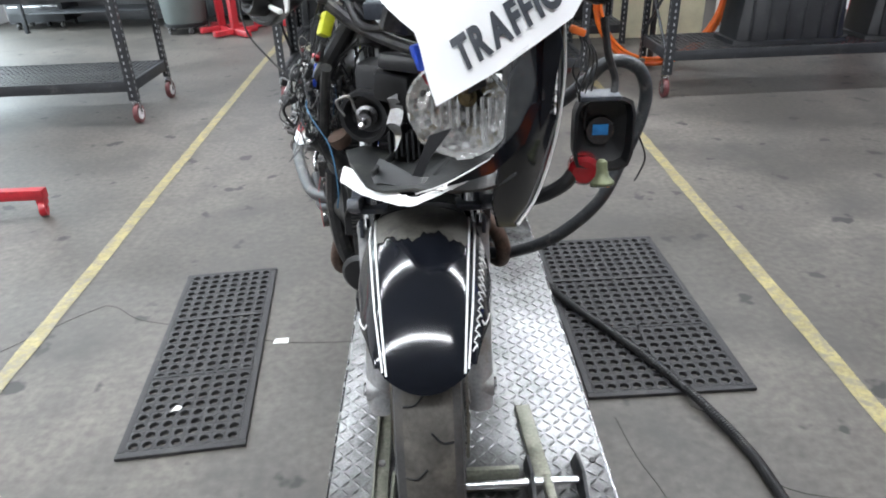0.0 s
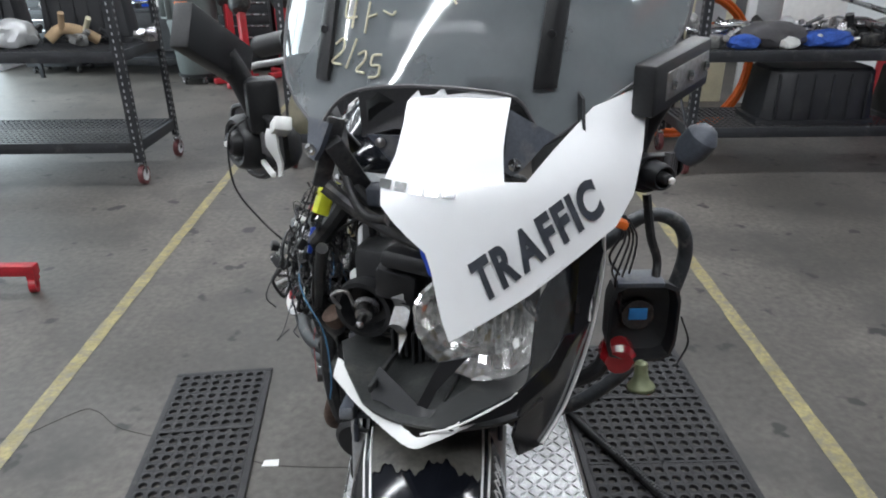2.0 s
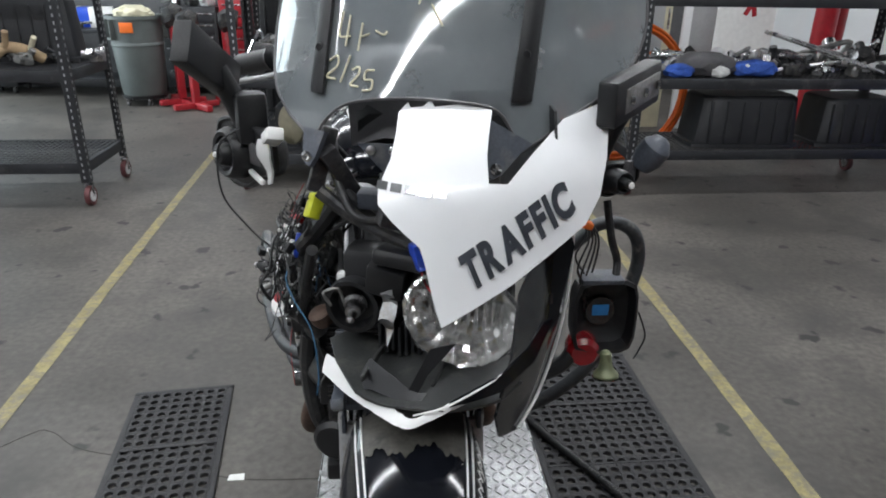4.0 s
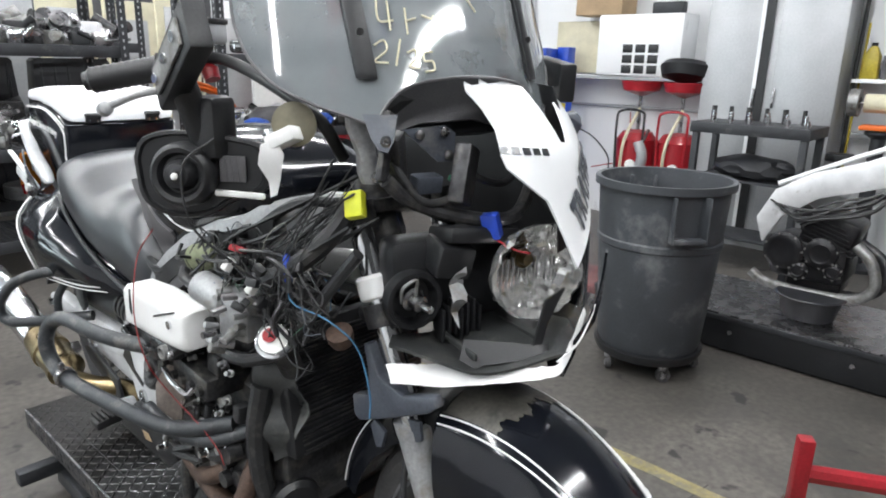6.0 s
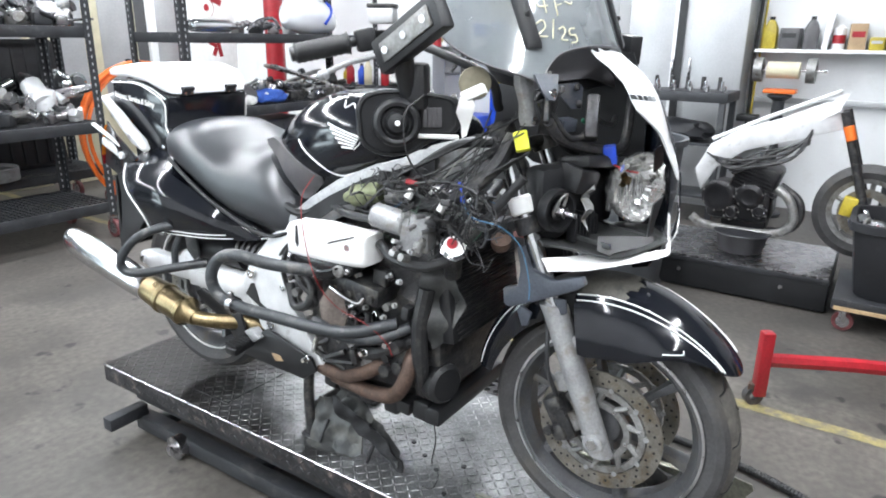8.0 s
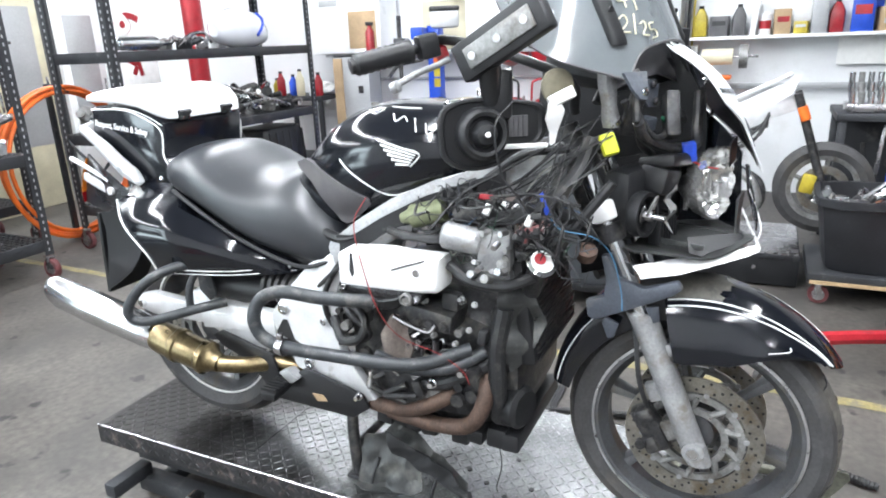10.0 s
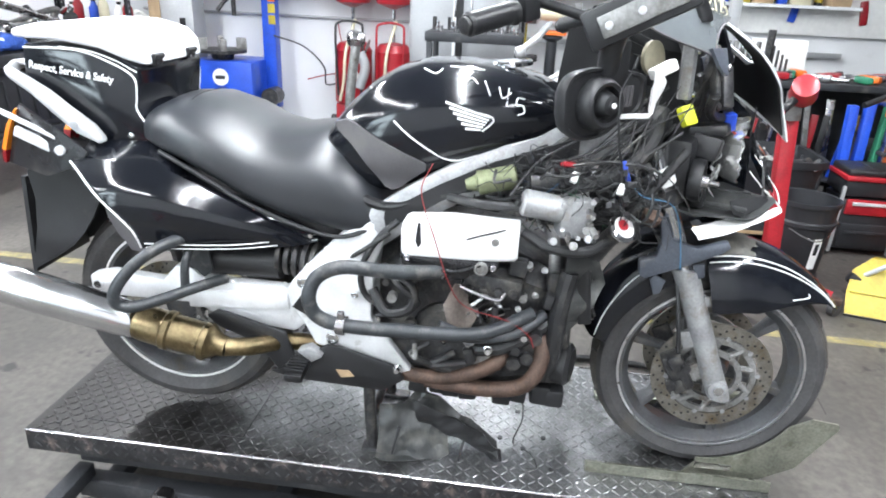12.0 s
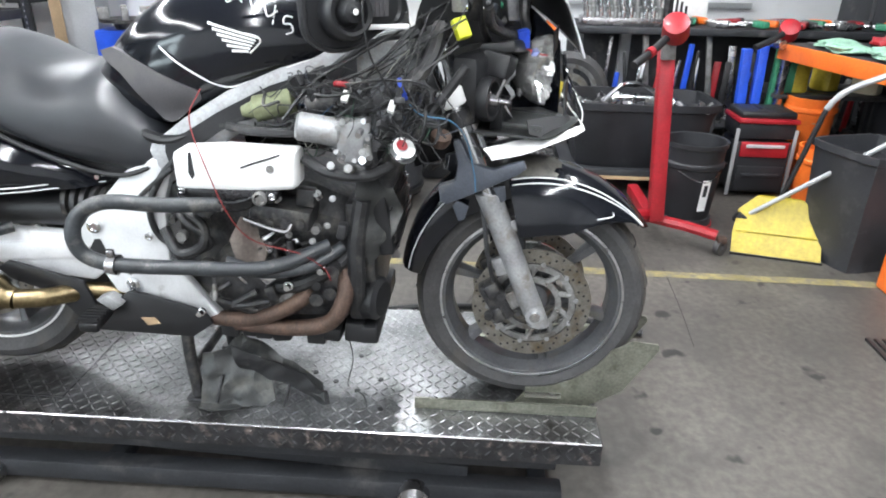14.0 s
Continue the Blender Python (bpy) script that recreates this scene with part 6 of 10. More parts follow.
# crash bars
for s in (-1, 1):
    fb = tube(B(), [(s * 0.20, 0.635, 0.635), (s * 0.29, 0.73, 0.65), (s * 0.345, 0.83, 0.664), (s * 0.37, 0.93, 0.676), (s * 0.385, 0.985, 0.652), (s * 0.395, 1.002, 0.605), (s * 0.392, 0.985, 0.560), (s * 0.385, 0.925, 0.538), (s * 0.36, 0.80, 0.525), (s * 0.30, 0.62, 0.505), (s * 0.22, 0.50, 0.53)], 0.0165, 14)
    if s > 0:
        fb = tube(B(), [(0.20, 0.60, 0.66), (0.36, 0.58, 0.73), (0.437, 0.555, 0.80), (0.48, 0.55, 0.842), (0.53, 0.55, 0.848), (0.575, 0.55, 0.82), (0.594, 0.55, 0.76), (0.576, 0.53, 0.69), (0.53, 0.50, 0.60), (0.47, 0.47, 0.50), (0.36, 0.46, 0.41), (0.25, 0.48, 0.36), (0.18, 0.52, 0.34)], 0.0165, 14)
    cb = part("crash_bar", fb, BARM, bike, "scuffed black front crash bar")
    if s > 0:
        continue
    part("bar_clamp", lathe(B(), [(-0.010, 0.0165), (-0.010, 0.023), (0.010, 0.023), (0.010, 0.0165)], (s * 0.386, 0.93, 0.539), (0.05, 1, 0.05), 18, True), STEEL, cb, "steel hose clamp on the bar")
    part("clamp_lug", box(B(), (s * 0.392, 0.93, 0.567), (0.012, 0.016, 0.02), (0, 0, 0), 0.003), STEEL, cb)
    part("lower_bar", tube(B(), [(s * 0.30, 0.72, 0.514), (s * 0.285, 0.64, 0.485), (s * 0.255, 0.54, 0.49), (s * 0.20, 0.47, 0.52)], 0.0155, 12), BARM, cb)
for s in (-1, 1):
    rb = tube(B(), [(s * 0.19, 1.34, 0.652), (s * 0.27, 1.385, 0.655), (s * 0.33, 1.44, 0.625), (s * 0.36, 1.49, 0.56), (s * 0.355, 1.495, 0.515), (s * 0.33, 1.45, 0.505), (s * 0.25, 1.35, 0.525), (s * 0.19, 1.29, 0.533)], 0.0145, 12)
    r2 = part("rear_crash_bar", rb, BARM, bike, "bent black rear crash bar")
    part("bar_brace", tube(B(), [(s * 0.20, 1.36, 0.65), (s * 0.245, 1.37, 0.59), (s * 0.25, 1.375, 0.525)], 0.011, 10), BARM, r2)
    pt = prism(B(), [(1.34, 0.655), (1.39, 0.66), (1.385, 0.56), (1.35, 0.53), (1.325, 0.55)], s * 0.185, s * 0.196, 0.003)
    part("mount_plate", pt, BARM, r2)

# engine
eng = part("engine", body_loft([(0.40, 0.10, 0.33, 0.56), (0.43, 0.16, 0.29, 0.60), (0.55, 0.185, 0.262, 0.66), (0.72, 0.185, 0.255, 0.68), (0.84, 0.16, 0.27, 0.66), (0.90, 0.12, 0.32, 0.62)], 20, 6), ENGM, bike, "dirty dark engine block with exposed castings")
for i in range(9):
    y = 0.42 + 0.045 * i
    sump = box(B(), (0, y, 0.262 + 0.006 * math.sin(i * 1.9)), (0.36, 0.05, 0.05 + 0.014 * math.sin(i * 2.7)), (6 * math.sin(i), 0, 3 * math.sin(i * 2)), 0.008)
    part("sump_scrap", sump, MATTE, eng, "torn black lower cowl remains")
for s in (-1, 1):
    vc = loft(B(), [[(s * (0.242 + 0.012 * k + dx + 0.10 * dz * s * 0), y, zc + dz) for dx, dz in rounded((0, 0), 0.035, hz, 28, 9)] for y, zc, hz, k in ((0.817, 0.718, 0.030, 0.0), (0.812, 0.720, 0.042, 0.8), (0.80, 0.722, 0.047, 1.0), (0.70, 0.726, 0.050, 1.0), (0.60, 0.728, 0.045, 1.0), (0.555, 0.730, 0.042, 0.9), (0.548, 0.730, 0.038, 0.3))])
    head = part("cylinder_cover", vc, COVERW, eng, "white painted cylinder head cover", 50)
    hs = panel(B(), [(0.777, 0.765), (0.771, 0.765), (0.768, 0.715), (0.775, 0.705), (0.782, 0.72)], lambda y, z: (s * 0.2895, y, z), 0.002, 0.03)
    part("cover_slot", hs, MATTE, head)
    part("cover_crack", tube(B(), [(s * 0.289, 0.665, 0.735), (s * 0.289, 0.63, 0.748), (s * 0.289, 0.60, 0.758), (s * 0.288, 0.578, 0.766)], 0.0022, 5), MATTE, head)
    part("cover_bolt", cyl(B(), (s * 0.28, 0.60, 0.735), (s * 0.293, 0.60, 0.735), 0.009, None, 10), CHROME, head)
    hd = prism(B(), [(0.822, 0.688), (0.812, 0.655), (0.79, 0.634), (0.70, 0.628), (0.662, 0.634), (0.645, 0.650), (0.62, 0.648), (0.592, 0.66), (0.585, 0.685)], s * 0.16, s * 0.291, 0.010)
    part("cylinder_head", hd, HEADB, head, "glossy black lower half of the head cover")
    part("head_rib", tube(B(), [(s * 0.293, 0.81, 0.672), (s * 0.295, 0.78, 0.660), (s * 0.295, 0.70, 0.656), (s * 0.295, 0.66, 0.664), (s * 0.293, 0.63, 0.678)], 0.0045, 8), HEADB, head)
    for yy, zz in ((0.80, 0.680), (0.72, 0.642), (0.60, 0.672)):
        part("head_bolt", lathe(B(), [(0, 0.008), (s * 0.006, 0.008), (s * 0.008, 0.005), (s * 0.004, 0.001)], (s * 0.290, yy, zz), X, 12), STEEL, head)
    part("head_plug", lathe(B(), [(0, 0.016), (s * 0.012, 0.016), (s * 0.014, 0.012), (s * 0.008, 0.010), (s * 0.008, 0.001)], (s * 0.286, 0.628, 0.668), X, 20), ENGL, head)
    gb = box(B(), (s * 0.21, 0.60, 0.61), (0.10, 0.14, 0.05), (8, 0, 0), 0.008)
    for i in range(4):
        cyl(gb, (s * 0.25, 0.55 + 0.035 * i, 0.60), (s * 0.27, 0.55 + 0.035 * i, 0.60), 0.010, None, 10)
    part("head_bracket", gb, ENGM, eng)
    cs = lathe(B(), [(0, 0.105), (s * 0.02, 0.105), (s * 0.034, 0.09), (s * 0.038, 0.05), (s * 0.036, 0.001)], (s * 0.175, 0.70, 0.42), X, 32)
    part("clutch_cover", cs, ENGM, eng, "round dark clutch cover")
    c2 = lathe(B(), [(0, 0.06), (s * 0.02, 0.06), (s * 0.03, 0.05), (s * 0.03, 0.001)], (s * 0.18, 0.52, 0.44), X, 28)
    part("pump_cover", c2, ENGM, eng)
    hp = tube(B(), [(s * 0.14, 0.48, 0.50), (s * 0.20, 0.465, 0.44), (s * 0.225, 0.475, 0.37), (s * 0.22, 0.52, 0.315), (s * 0.20, 0.62, 0.288), (s * 0.18, 0.76, 0.285)], 0.021, 14)
    tube(hp, [(s * 0.15, 0.55, 0.42), (s * 0.21, 0.57, 0.385), (s * 0.215, 0.64, 0.34), (s * 0.19, 0.73, 0.30), (s * 0.17, 0.82, 0.29)], 0.020, 14)
    part("exhaust_header", hp, RUST, eng, "rusty brown exhaust header pipes")
cv = B()
panel(cv, [(0.69, 0.61), (0.665, 0.60), (0.655, 0.555), (0.63, 0.53), (0.645, 0.495), (0.672, 0.488), (0.70, 0.515), (0.712, 0.56)], lambda y, z: (-0.262 + 0.018 * math.sin(y * 60) + 0.2 * (z - 0.55), y, z), 0.003, 0.012)
part("hanging_bracket", cv, M("brown_grey_scrap_metal", (0.20, 0.17, 0.15), 0.5, 0.5, 0.3, 12, 0.1, 120), eng, "loose bent metal bracket hanging down")
part("bright_bracket", tube(B(), [(-0.275, 0.675, 0.612), (-0.28, 0.63, 0.598), (-0.275, 0.585, 0.585), (-0.265, 0.57, 0.60)], 0.006, 8), STEEL, eng, "bare steel bracket arm")
rk = random.Random(8)
for i in range(16):
    y, z = rk.uniform(0.47, 0.66), rk.uniform(0.50, 0.66)
    part("small_bolt", lathe(B(), [(0, 0.008), (0.005, 0.008), (0.006, 0.005), (0.016, 0.005)], (-0.215 - rk.uniform(0, 0.03), y, z), (-1, rk.uniform(-0.4, 0.4), rk.uniform(-0.3, 0.4)), 10), (STEEL, FORKA, ENGL)[i % 3], eng)
# timing cover and hoses on the front
part("front_cover", prism(B(), [(0.43, 0.62), (0.40, 0.56), (0.395, 0.36), (0.42, 0.30), (0.47, 0.30), (0.47, 0.62)], -0.17, 0.17, 0.012), ENGM, eng)

# radiator with fins
rad = B()
box(rad, (0, 0.385, 0.62), (0.36, 0.035, 0.26), (-8, 0, 0), 0.006)
ro = part("radiator", rad, MATTE, bike, "crushed black radiator")
for i in range(26):
    fin = B()
    box(fin, (0, 0.364 + 0.0013 * (i - 13), 0.50 + 0.009 * i), (0.32, 0.006, 0.003), (-8, 0, 2 * math.sin(i * 1.7)))
    part("radiator_fin", fin, ENGM, ro)
part("radiator_flap", panel(B(), [(0.43, 0.70), (0.36, 0.69), (0.33, 0.60), (0.37, 0.50), (0.41, 0.47), (0.44, 0.55)], lambda y, z: (-0.185 + 0.02 * math.sin(y * 40) + 0.012 * math.sin(z * 55), y, z), 0.003, 0.015), COWLG, ro, "crumpled grey radiator end tank")
filt = lathe(B(), [(0, 0.05), (0.02, 0.056), (0.05, 0.056), (0.06, 0.045), (0.062, 0.001)], (-0.14, 0.44, 0.36), (-0.3, -1, 0), 24)
part("oil_filter", filt, MATTE, eng, "black round oil filter")
cap = lathe(B(), [(0, 0.022), (0.012, 0.022), (0.012, 0.034), (0.018, 0.034), (0.022, 0.026), (0.024, 0.001)], (-0.226, 0.328, 0.762), (-0.55, -0.45, 0.65), 24)
cp = part("radiator_cap", cap, CHROME, bike, "radiator cap with a red and white label")
nrm = Vector((-0.55, -0.45, 0.65)).normalized()
part("cap_label", lathe(B(), [(0, 0.026), (0.0012, 0.026), (0.0013, 0.001)], Vector((-0.226, 0.328, 0.762)) + nrm * 0.0235, tuple(nrm), 24), PAPER, cp)
part("cap_warning", lathe(B(), [(0, 0.013), (0.0012, 0.013), (0.0013, 0.001)], Vector((-0.226, 0.328, 0.762)) + nrm * 0.0245 + nrm.cross(Vector((0, 0, 1))).normalized() * 0.006 + Vector((0, 0, 0.006)), tuple(nrm), 20), REDP, cp)
part("filler_neck", tube(B(), [(-0.226, 0.328, 0.762), (-0.20, 0.345, 0.73), (-0.17, 0.365, 0.68)], 0.022, 12), ENGM, cp)
part("brown_cap", lathe(B(), [(-0.012, 0.02), (0.0, 0.024), (0.014, 0.024), (0.018, 0.016), (0.019, 0.001)], (-0.15, 0.245, 0.775), (-0.4, -0.2, 0.9), 18), RUST, bike, "rusty brown bottle cap")

# ABS block and solenoids
ab = box(B(), (-0.225, 0.43, 0.79), (0.06, 0.075, 0.09), (0, 0, 12), 0.008)
rnd = random.Random(4)
valves = []
for i in range(14):
    p = Vector((-0.26 + rnd.uniform(-0.02, 0.02), 0.43 + rnd.uniform(-0.05, 0.05), 0.79 + rnd.uniform(-0.06, 0.06)))
    valves.append(cyl(B(), p, p + Vector((-0.025, rnd.uniform(-0.01, 0.01), rnd.uniform(-0.01, 0.012))), rnd.uniform(0.005, 0.010), None, 10))
abo = part("brake_modulator", ab, FORKA, bike, "bare aluminium brake modulator block")
for v_ in valves:
    part("valve", v_, (FORKA, STEEL, ENGL)[len(bpy.data.objects) % 3], abo)
part("modulator_motor", lathe(B(), [(0, 0.027), (0.005, 0.031), (0.09, 0.031), (0.096, 0.025), (0.097, 0.001)], (-0.235, 0.455, 0.805), (-0.1, 0.98, 0.16), 24), FORKA, abo, "silver cylinder motor")
part("solenoid", lathe(B(), [(0, 0.022), (0.004, 0.029), (0.09, 0.029), (0.094, 0.02), (0.12, 0.012)], (-0.185, 0.565, 0.862), (-0.1, 0.96, -0.22), 20), OLIVE, bike, "olive metal solenoid cylinder")
part("relay_can", lathe(B(), [(0, 0.022), (0.004, 0.027), (0.08, 0.027), (0.084, 0.001)], (-0.19, 0.455, 0.87), (-0.1, 0.97, -0.2), 18), ENGM, bike, "dark relay canister")

# wires
wire_cols = [("wire_black", HOSE)] * 5 + [("wire_grey", GREYP), ("wire_blue", M("blue_wire", (0.03, 0.08, 0.16), 0.5)), ("wire_green", M("green_wire", (0.03, 0.08, 0.05), 0.5)), ("wire_pale", M("pale_wire", (0.25, 0.25, 0.22), 0.5))]
rw = random.Random(11)
harness = part("wire_harness", tube(B(), [(-0.10, 0.25, 1.02), (-0.15, 0.27, 0.95), (-0.19, 0.33, 0.89), (-0.20, 0.40, 0.86), (-0.185, 0.52, 0.845)], 0.018, 10), HOSE, bike, "loose tangle of black and coloured wires")
for i in range(190):
    nm, mt = wire_cols[rw.randrange(len(wire_cols))] if i % 4 == 0 else wire_cols[0]
    a = Vector((-0.10 + rw.uniform(-0.06, 0.03), 0.22 + rw.uniform(-0.03, 0.09), 1.03 + rw.uniform(-0.05, 0.05)))
    e = Vector((-0.21 + rw.uniform(-0.05, 0.04), 0.40 + rw.uniform(-0.13, 0.18), 0.84 + rw.uniform(-0.09, 0.08)))
    if i % 7:
        a = Vector((rw.uniform(-0.25, -0.15), rw.uniform(0.26, 0.62), rw.uniform(0.79, 0.93)))
        e = a + Vector((rw.uniform(-0.02, 0.04), rw.uniform(-0.10, 0.10), rw.uniform(-0.09, 0.05)))
    elif i % 4 == 0:
        a = Vector((-0.19 + rw.uniform(-0.05, 0.03), 0.50 + rw.uniform(-0.08, 0.1), 0.86 + rw.uniform(-0.04, 0.05)))
    mid = (a + e) / 2 + Vector((rw.uniform(-0.02, 0.01), rw.uniform(-0.04, 0.04), rw.uniform(-0.045, 0.03)))
    m2 = mid.lerp(e, 0.5) + Vector((rw.uniform(-0.02, 0.01), rw.uniform(-0.02, 0.02), rw.uniform(-0.025, 0.02)))
    rr = rw.choice((0.0010, 0.0013, 0.0016, 0.002, 0.0036)) if nm == "wire_black" else 0.0011
    part(nm, tube(B(), [a, mid, m2, e], rr, 5, 4), mt, harness)
for i in range(22):
    c = (-0.22 + rw.uniform(-0.06, 0.05), 0.38 + rw.uniform(-0.12, 0.18), 0.86 + rw.uniform(-0.07, 0.06))
    conn = box(B(), c, (0.014, 0.012 + 0.012 * rw.random(), 0.014), (rw.uniform(0, 90), rw.uniform(0, 90), rw.uniform(0, 90)), 0.002)
    part("connector_block", conn, MATTE, harness)
for c in ((-0.245, 0.44, 0.885), (-0.26, 0.34, 0.87), (-0.25, 0.50, 0.80)):
    part("connector_white", box(B(), c, (0.016, 0.014, 0.024), (20, 30, 10), 0.002), PAPER, harness)
part("connector_red", box(B(), (-0.215, 0.455, 0.905), (0.02, 0.03, 0.012), (10, 20, 30), 0.003), REDP, harness)
part("connector_yellow", box(B(), (-0.148, 0.204, 1.018), (0.022, 0.032, 0.045), (-15, 25, 20), 0.004), YEL, harness, "bright yellow plug")
part("connector_blue", box(B(), (0.029, 0.062, 0.98), (0.022, 0.03, 0.045), (-10, -10, 20), 0.004), BLUEC, harness, "blue plug")
part("connector_small_blue", box(B(), (-0.20, 0.325, 0.895), (0.010, 0.012, 0.05), (-20, 10, 0), 0.003), BLUEC, harness)
part("wire_loop_blue", tube(B(), [(-0.19, 0.33, 0.90), (-0.22, 0.29, 0.85), (-0.20, 0.22, 0.83), (-0.165, 0.185, 0.78), (-0.155, 0.165, 0.70), (-0.16, 0.16, 0.655)], 0.0016, 6), M("sky_wire", (0.05, 0.15, 0.26), 0.5), harness)
part("wire_red_line", tube(B(), [(-0.235, 0.755, 0.89), (-0.265, 0.775, 0.83), (-0.30, 0.735, 0.73), (-0.30, 0.70, 0.63), (-0.275, 0.66, 0.56), (-0.27, 0.56, 0.53), (-0.26, 0.505, 0.49), (-0.255, 0.49, 0.455)], 0.0014, 6), M("dull_red_wire", (0.22, 0.02, 0.02), 0.5), harness)
part("wire_bulb_red", tube(B(), [(0.03, 0.06, 0.96), (0.04, 0.02, 0.945), (0.055, 0.0, 0.94)], 0.002, 6), REDP, harness)
# hoses
for k, (pts, r) in enumerate((
        ([(-0.155, 0.19, 0.94), (-0.175, 0.25, 0.86), (-0.19, 0.30, 0.79), (-0.205, 0.33, 0.74)], 0.011),
        ([(-0.21, 0.335, 0.735), (-0.25, 0.40, 0.715), (-0.255, 0.48, 0.72), (-0.235, 0.54, 0.745)], 0.013),
        ([(-0.21, 0.87, 0.62), (-0.235, 0.83, 0.58), (-0.225, 0.78, 0.53), (-0.20, 0.84, 0.49), (-0.19, 0.92, 0.52), (-0.20, 0.93, 0.60), (-0.195, 0.89, 0.68), (-0.19, 0.84, 0.73)], 0.008),
        ([(-0.205, 0.90, 0.55), (-0.23, 0.86, 0.50), (-0.235, 0.80, 0.52), (-0.22, 0.80, 0.57), (-0.205, 0.87, 0.60)], 0.013),
        ([(-0.18, 0.96, 0.62), (-0.20, 0.91, 0.66), (-0.20, 0.86, 0.70)], 0.006),
        ([(-0.10, 0.30, 1.0), (-0.13, 0.40, 0.985), (-0.165, 0.52, 0.90), (-0.18, 0.62, 0.845), (-0.185, 0.74, 0.80)], 0.010),
        ([(-0.19, 0.72, 0.80), (-0.22, 0.66, 0.80), (-0.225, 0.58, 0.80), (-0.22, 0.52, 0.81)], 0.011),
        ([(-0.15, 0.42, 0.55), (-0.19, 0.46, 0.49), (-0.22, 0.56, 0.43), (-0.20, 0.66, 0.40)], 0.018),
        ([(-0.20, 0.42, 0.64), (-0.21, 0.435, 0.54), (-0.20, 0.44, 0.42), (-0.17, 0.45, 0.33)], 0.022),
        ([(-0.225, 0.59, 0.54), (-0.235, 0.60, 0.49), (-0.22, 0.70, 0.46), (-0.20, 0.80, 0.43)], 0.009))):
    part("hose", tube(B(), pts, r, 10), HOSE, bike)
# assorted small castings on the flank
rc = random.Random(21)
for i in range(34):
    y, z = rc.uniform(0.46, 0.86), rc.uniform(0.38, 0.66)
    c = (-0.195 - rc.uniform(0, 0.03), y, z)
    b_ = B()
    if i % 3 == 0:
        cyl(b_, c, (c[0] - rc.uniform(0.012, 0.03), y, z), rc.uniform(0.008, 0.02), None, 12)
    elif i % 3 == 1:
        box(b_, c, (0.03, rc.uniform(0.02, 0.05), rc.uniform(0.02, 0.05)), (rc.uniform(-40, 40), 0, 0), 0.005)
    else:
        tube(b_, [c, (c[0] - 0.02, y + rc.uniform(-0.06, 0.06), z - 0.03), (c[0], y + rc.uniform(-0.1, 0.1), z - rc.uniform(0.0, 0.08))], rc.uniform(0.004, 0.009), 8, 5)
    part(("fitting", "casting", "pipe")[i % 3], b_, (ENGL, ENGM, HOSE, ENGM, CHROME)[i % 5], eng)
for c, r in (((-0.23, 0.60, 0.425), 0.012), ((-0.245, 0.545, 0.515), 0.014), ((-0.22, 0.83, 0.335), 0.011), ((-0.235, 0.515, 0.475), 0.013)):
    part("bright_fitting", lathe(B(), [(0, r), (0.006, r), (0.008, r * 0.7), (0.022, r * 0.6)], c, (-1, 0, 0.1), 14), CHROME, eng)

# ---- nose of the motorcycle, twisted to its right ----
NO, NU, NF = Vector((0.020, 0.072, 0.004)), Vector((0.94, -0.342, 0)), Vector((-0.342, -0.94, 0))


def N(u, f, z):
    return NO + NU * u + NF * f + Vector((0, 0, z))




def shell(u, z):
    return N(u, 0.139 - 0.467 * (z - 1) - 2.26 * (u + 0.02) ** 2 - (5 * (z - 1.08) ** 2 if z > 1.08 else 0), z)


white = part("nose_panel", panel(B(), [(-0.030, 1.198), (-0.022, 1.21), (-0.014, 1.204), (0.004, 1.206), (0.012, 1.214), (0.022, 1.206), (0.06, 1.21), (0.105, 1.208), (0.115, 1.15), (0.125, 1.115), (0.150, 1.112), (0.175, 1.145), (0.21, 1.185), (0.257, 1.198), (0.279, 1.165), (0.283, 1.125), (0.280, 1.072), (0.264, 1.036), (0.172, 0.975), (0.088, 0.932), (0.076, 0.958), (0.066, 0.985), (0.055, 1.016), (0.045, 1.037), (0.020, 1.055), (0.0, 1.07), (-0.022, 1.089), (-0.026, 1.108), (-0.018, 1.144), (-0.022, 1.174)], shell, 0.004, 0.018), WHITE, bike, "white nose fairing panel, broken along its edge", 60)
A0, A1, UPV = Vector((0.119, 0.977)), Vector((0.244, 1.062)), Vector((-0.40, 0.80))
glyphs = []
for chr_ in "TRAFFIC":
    ob = text("letter", chr_, 0.078, LETTER, Matrix(), None, 0.0005, 0.0, 0.0036)
    bm_ = B()
    bm_.from_mesh(ob.data)
    bpy.data.objects.remove(ob)
    xs_ = [v.co.x for v in bm_.verts]
    glyphs.append((bm_, min(xs_), max(xs_)))
span = sum(x1_ - x0_ for _, x0_, x1_ in glyphs) + 6 * 0.0075
slot = 0.0
for bm_, x0_, x1_ in glyphs:
    # each letter is laid on the curved panel by itself
    bmesh.ops.triangulate(bm_, faces=bm_.faces)
    bmesh.ops.subdivide_edges(bm_, edges=[e for e in bm_.edges if e.calc_length() > 0.02], cuts=2)
    for v in bm_.verts:
        p = A0 + (A1 - A0) * ((slot + v.co.x - x0_) / span) + UPV * v.co.y
        n = shell(p.x, p.y)
        nn = (shell(p.x + 0.004, p.y) - n).cross(shell(p.x, p.y + 0.004) - n).normalized()
        v.co = n + (nn if nn.dot(NF) > 0 else -nn) * (0.0045 + v.co.z)
    slot += x1_ - x0_ + 0.0075
    part("letter", bm_, LETTER, white, "dark vinyl capital letter")
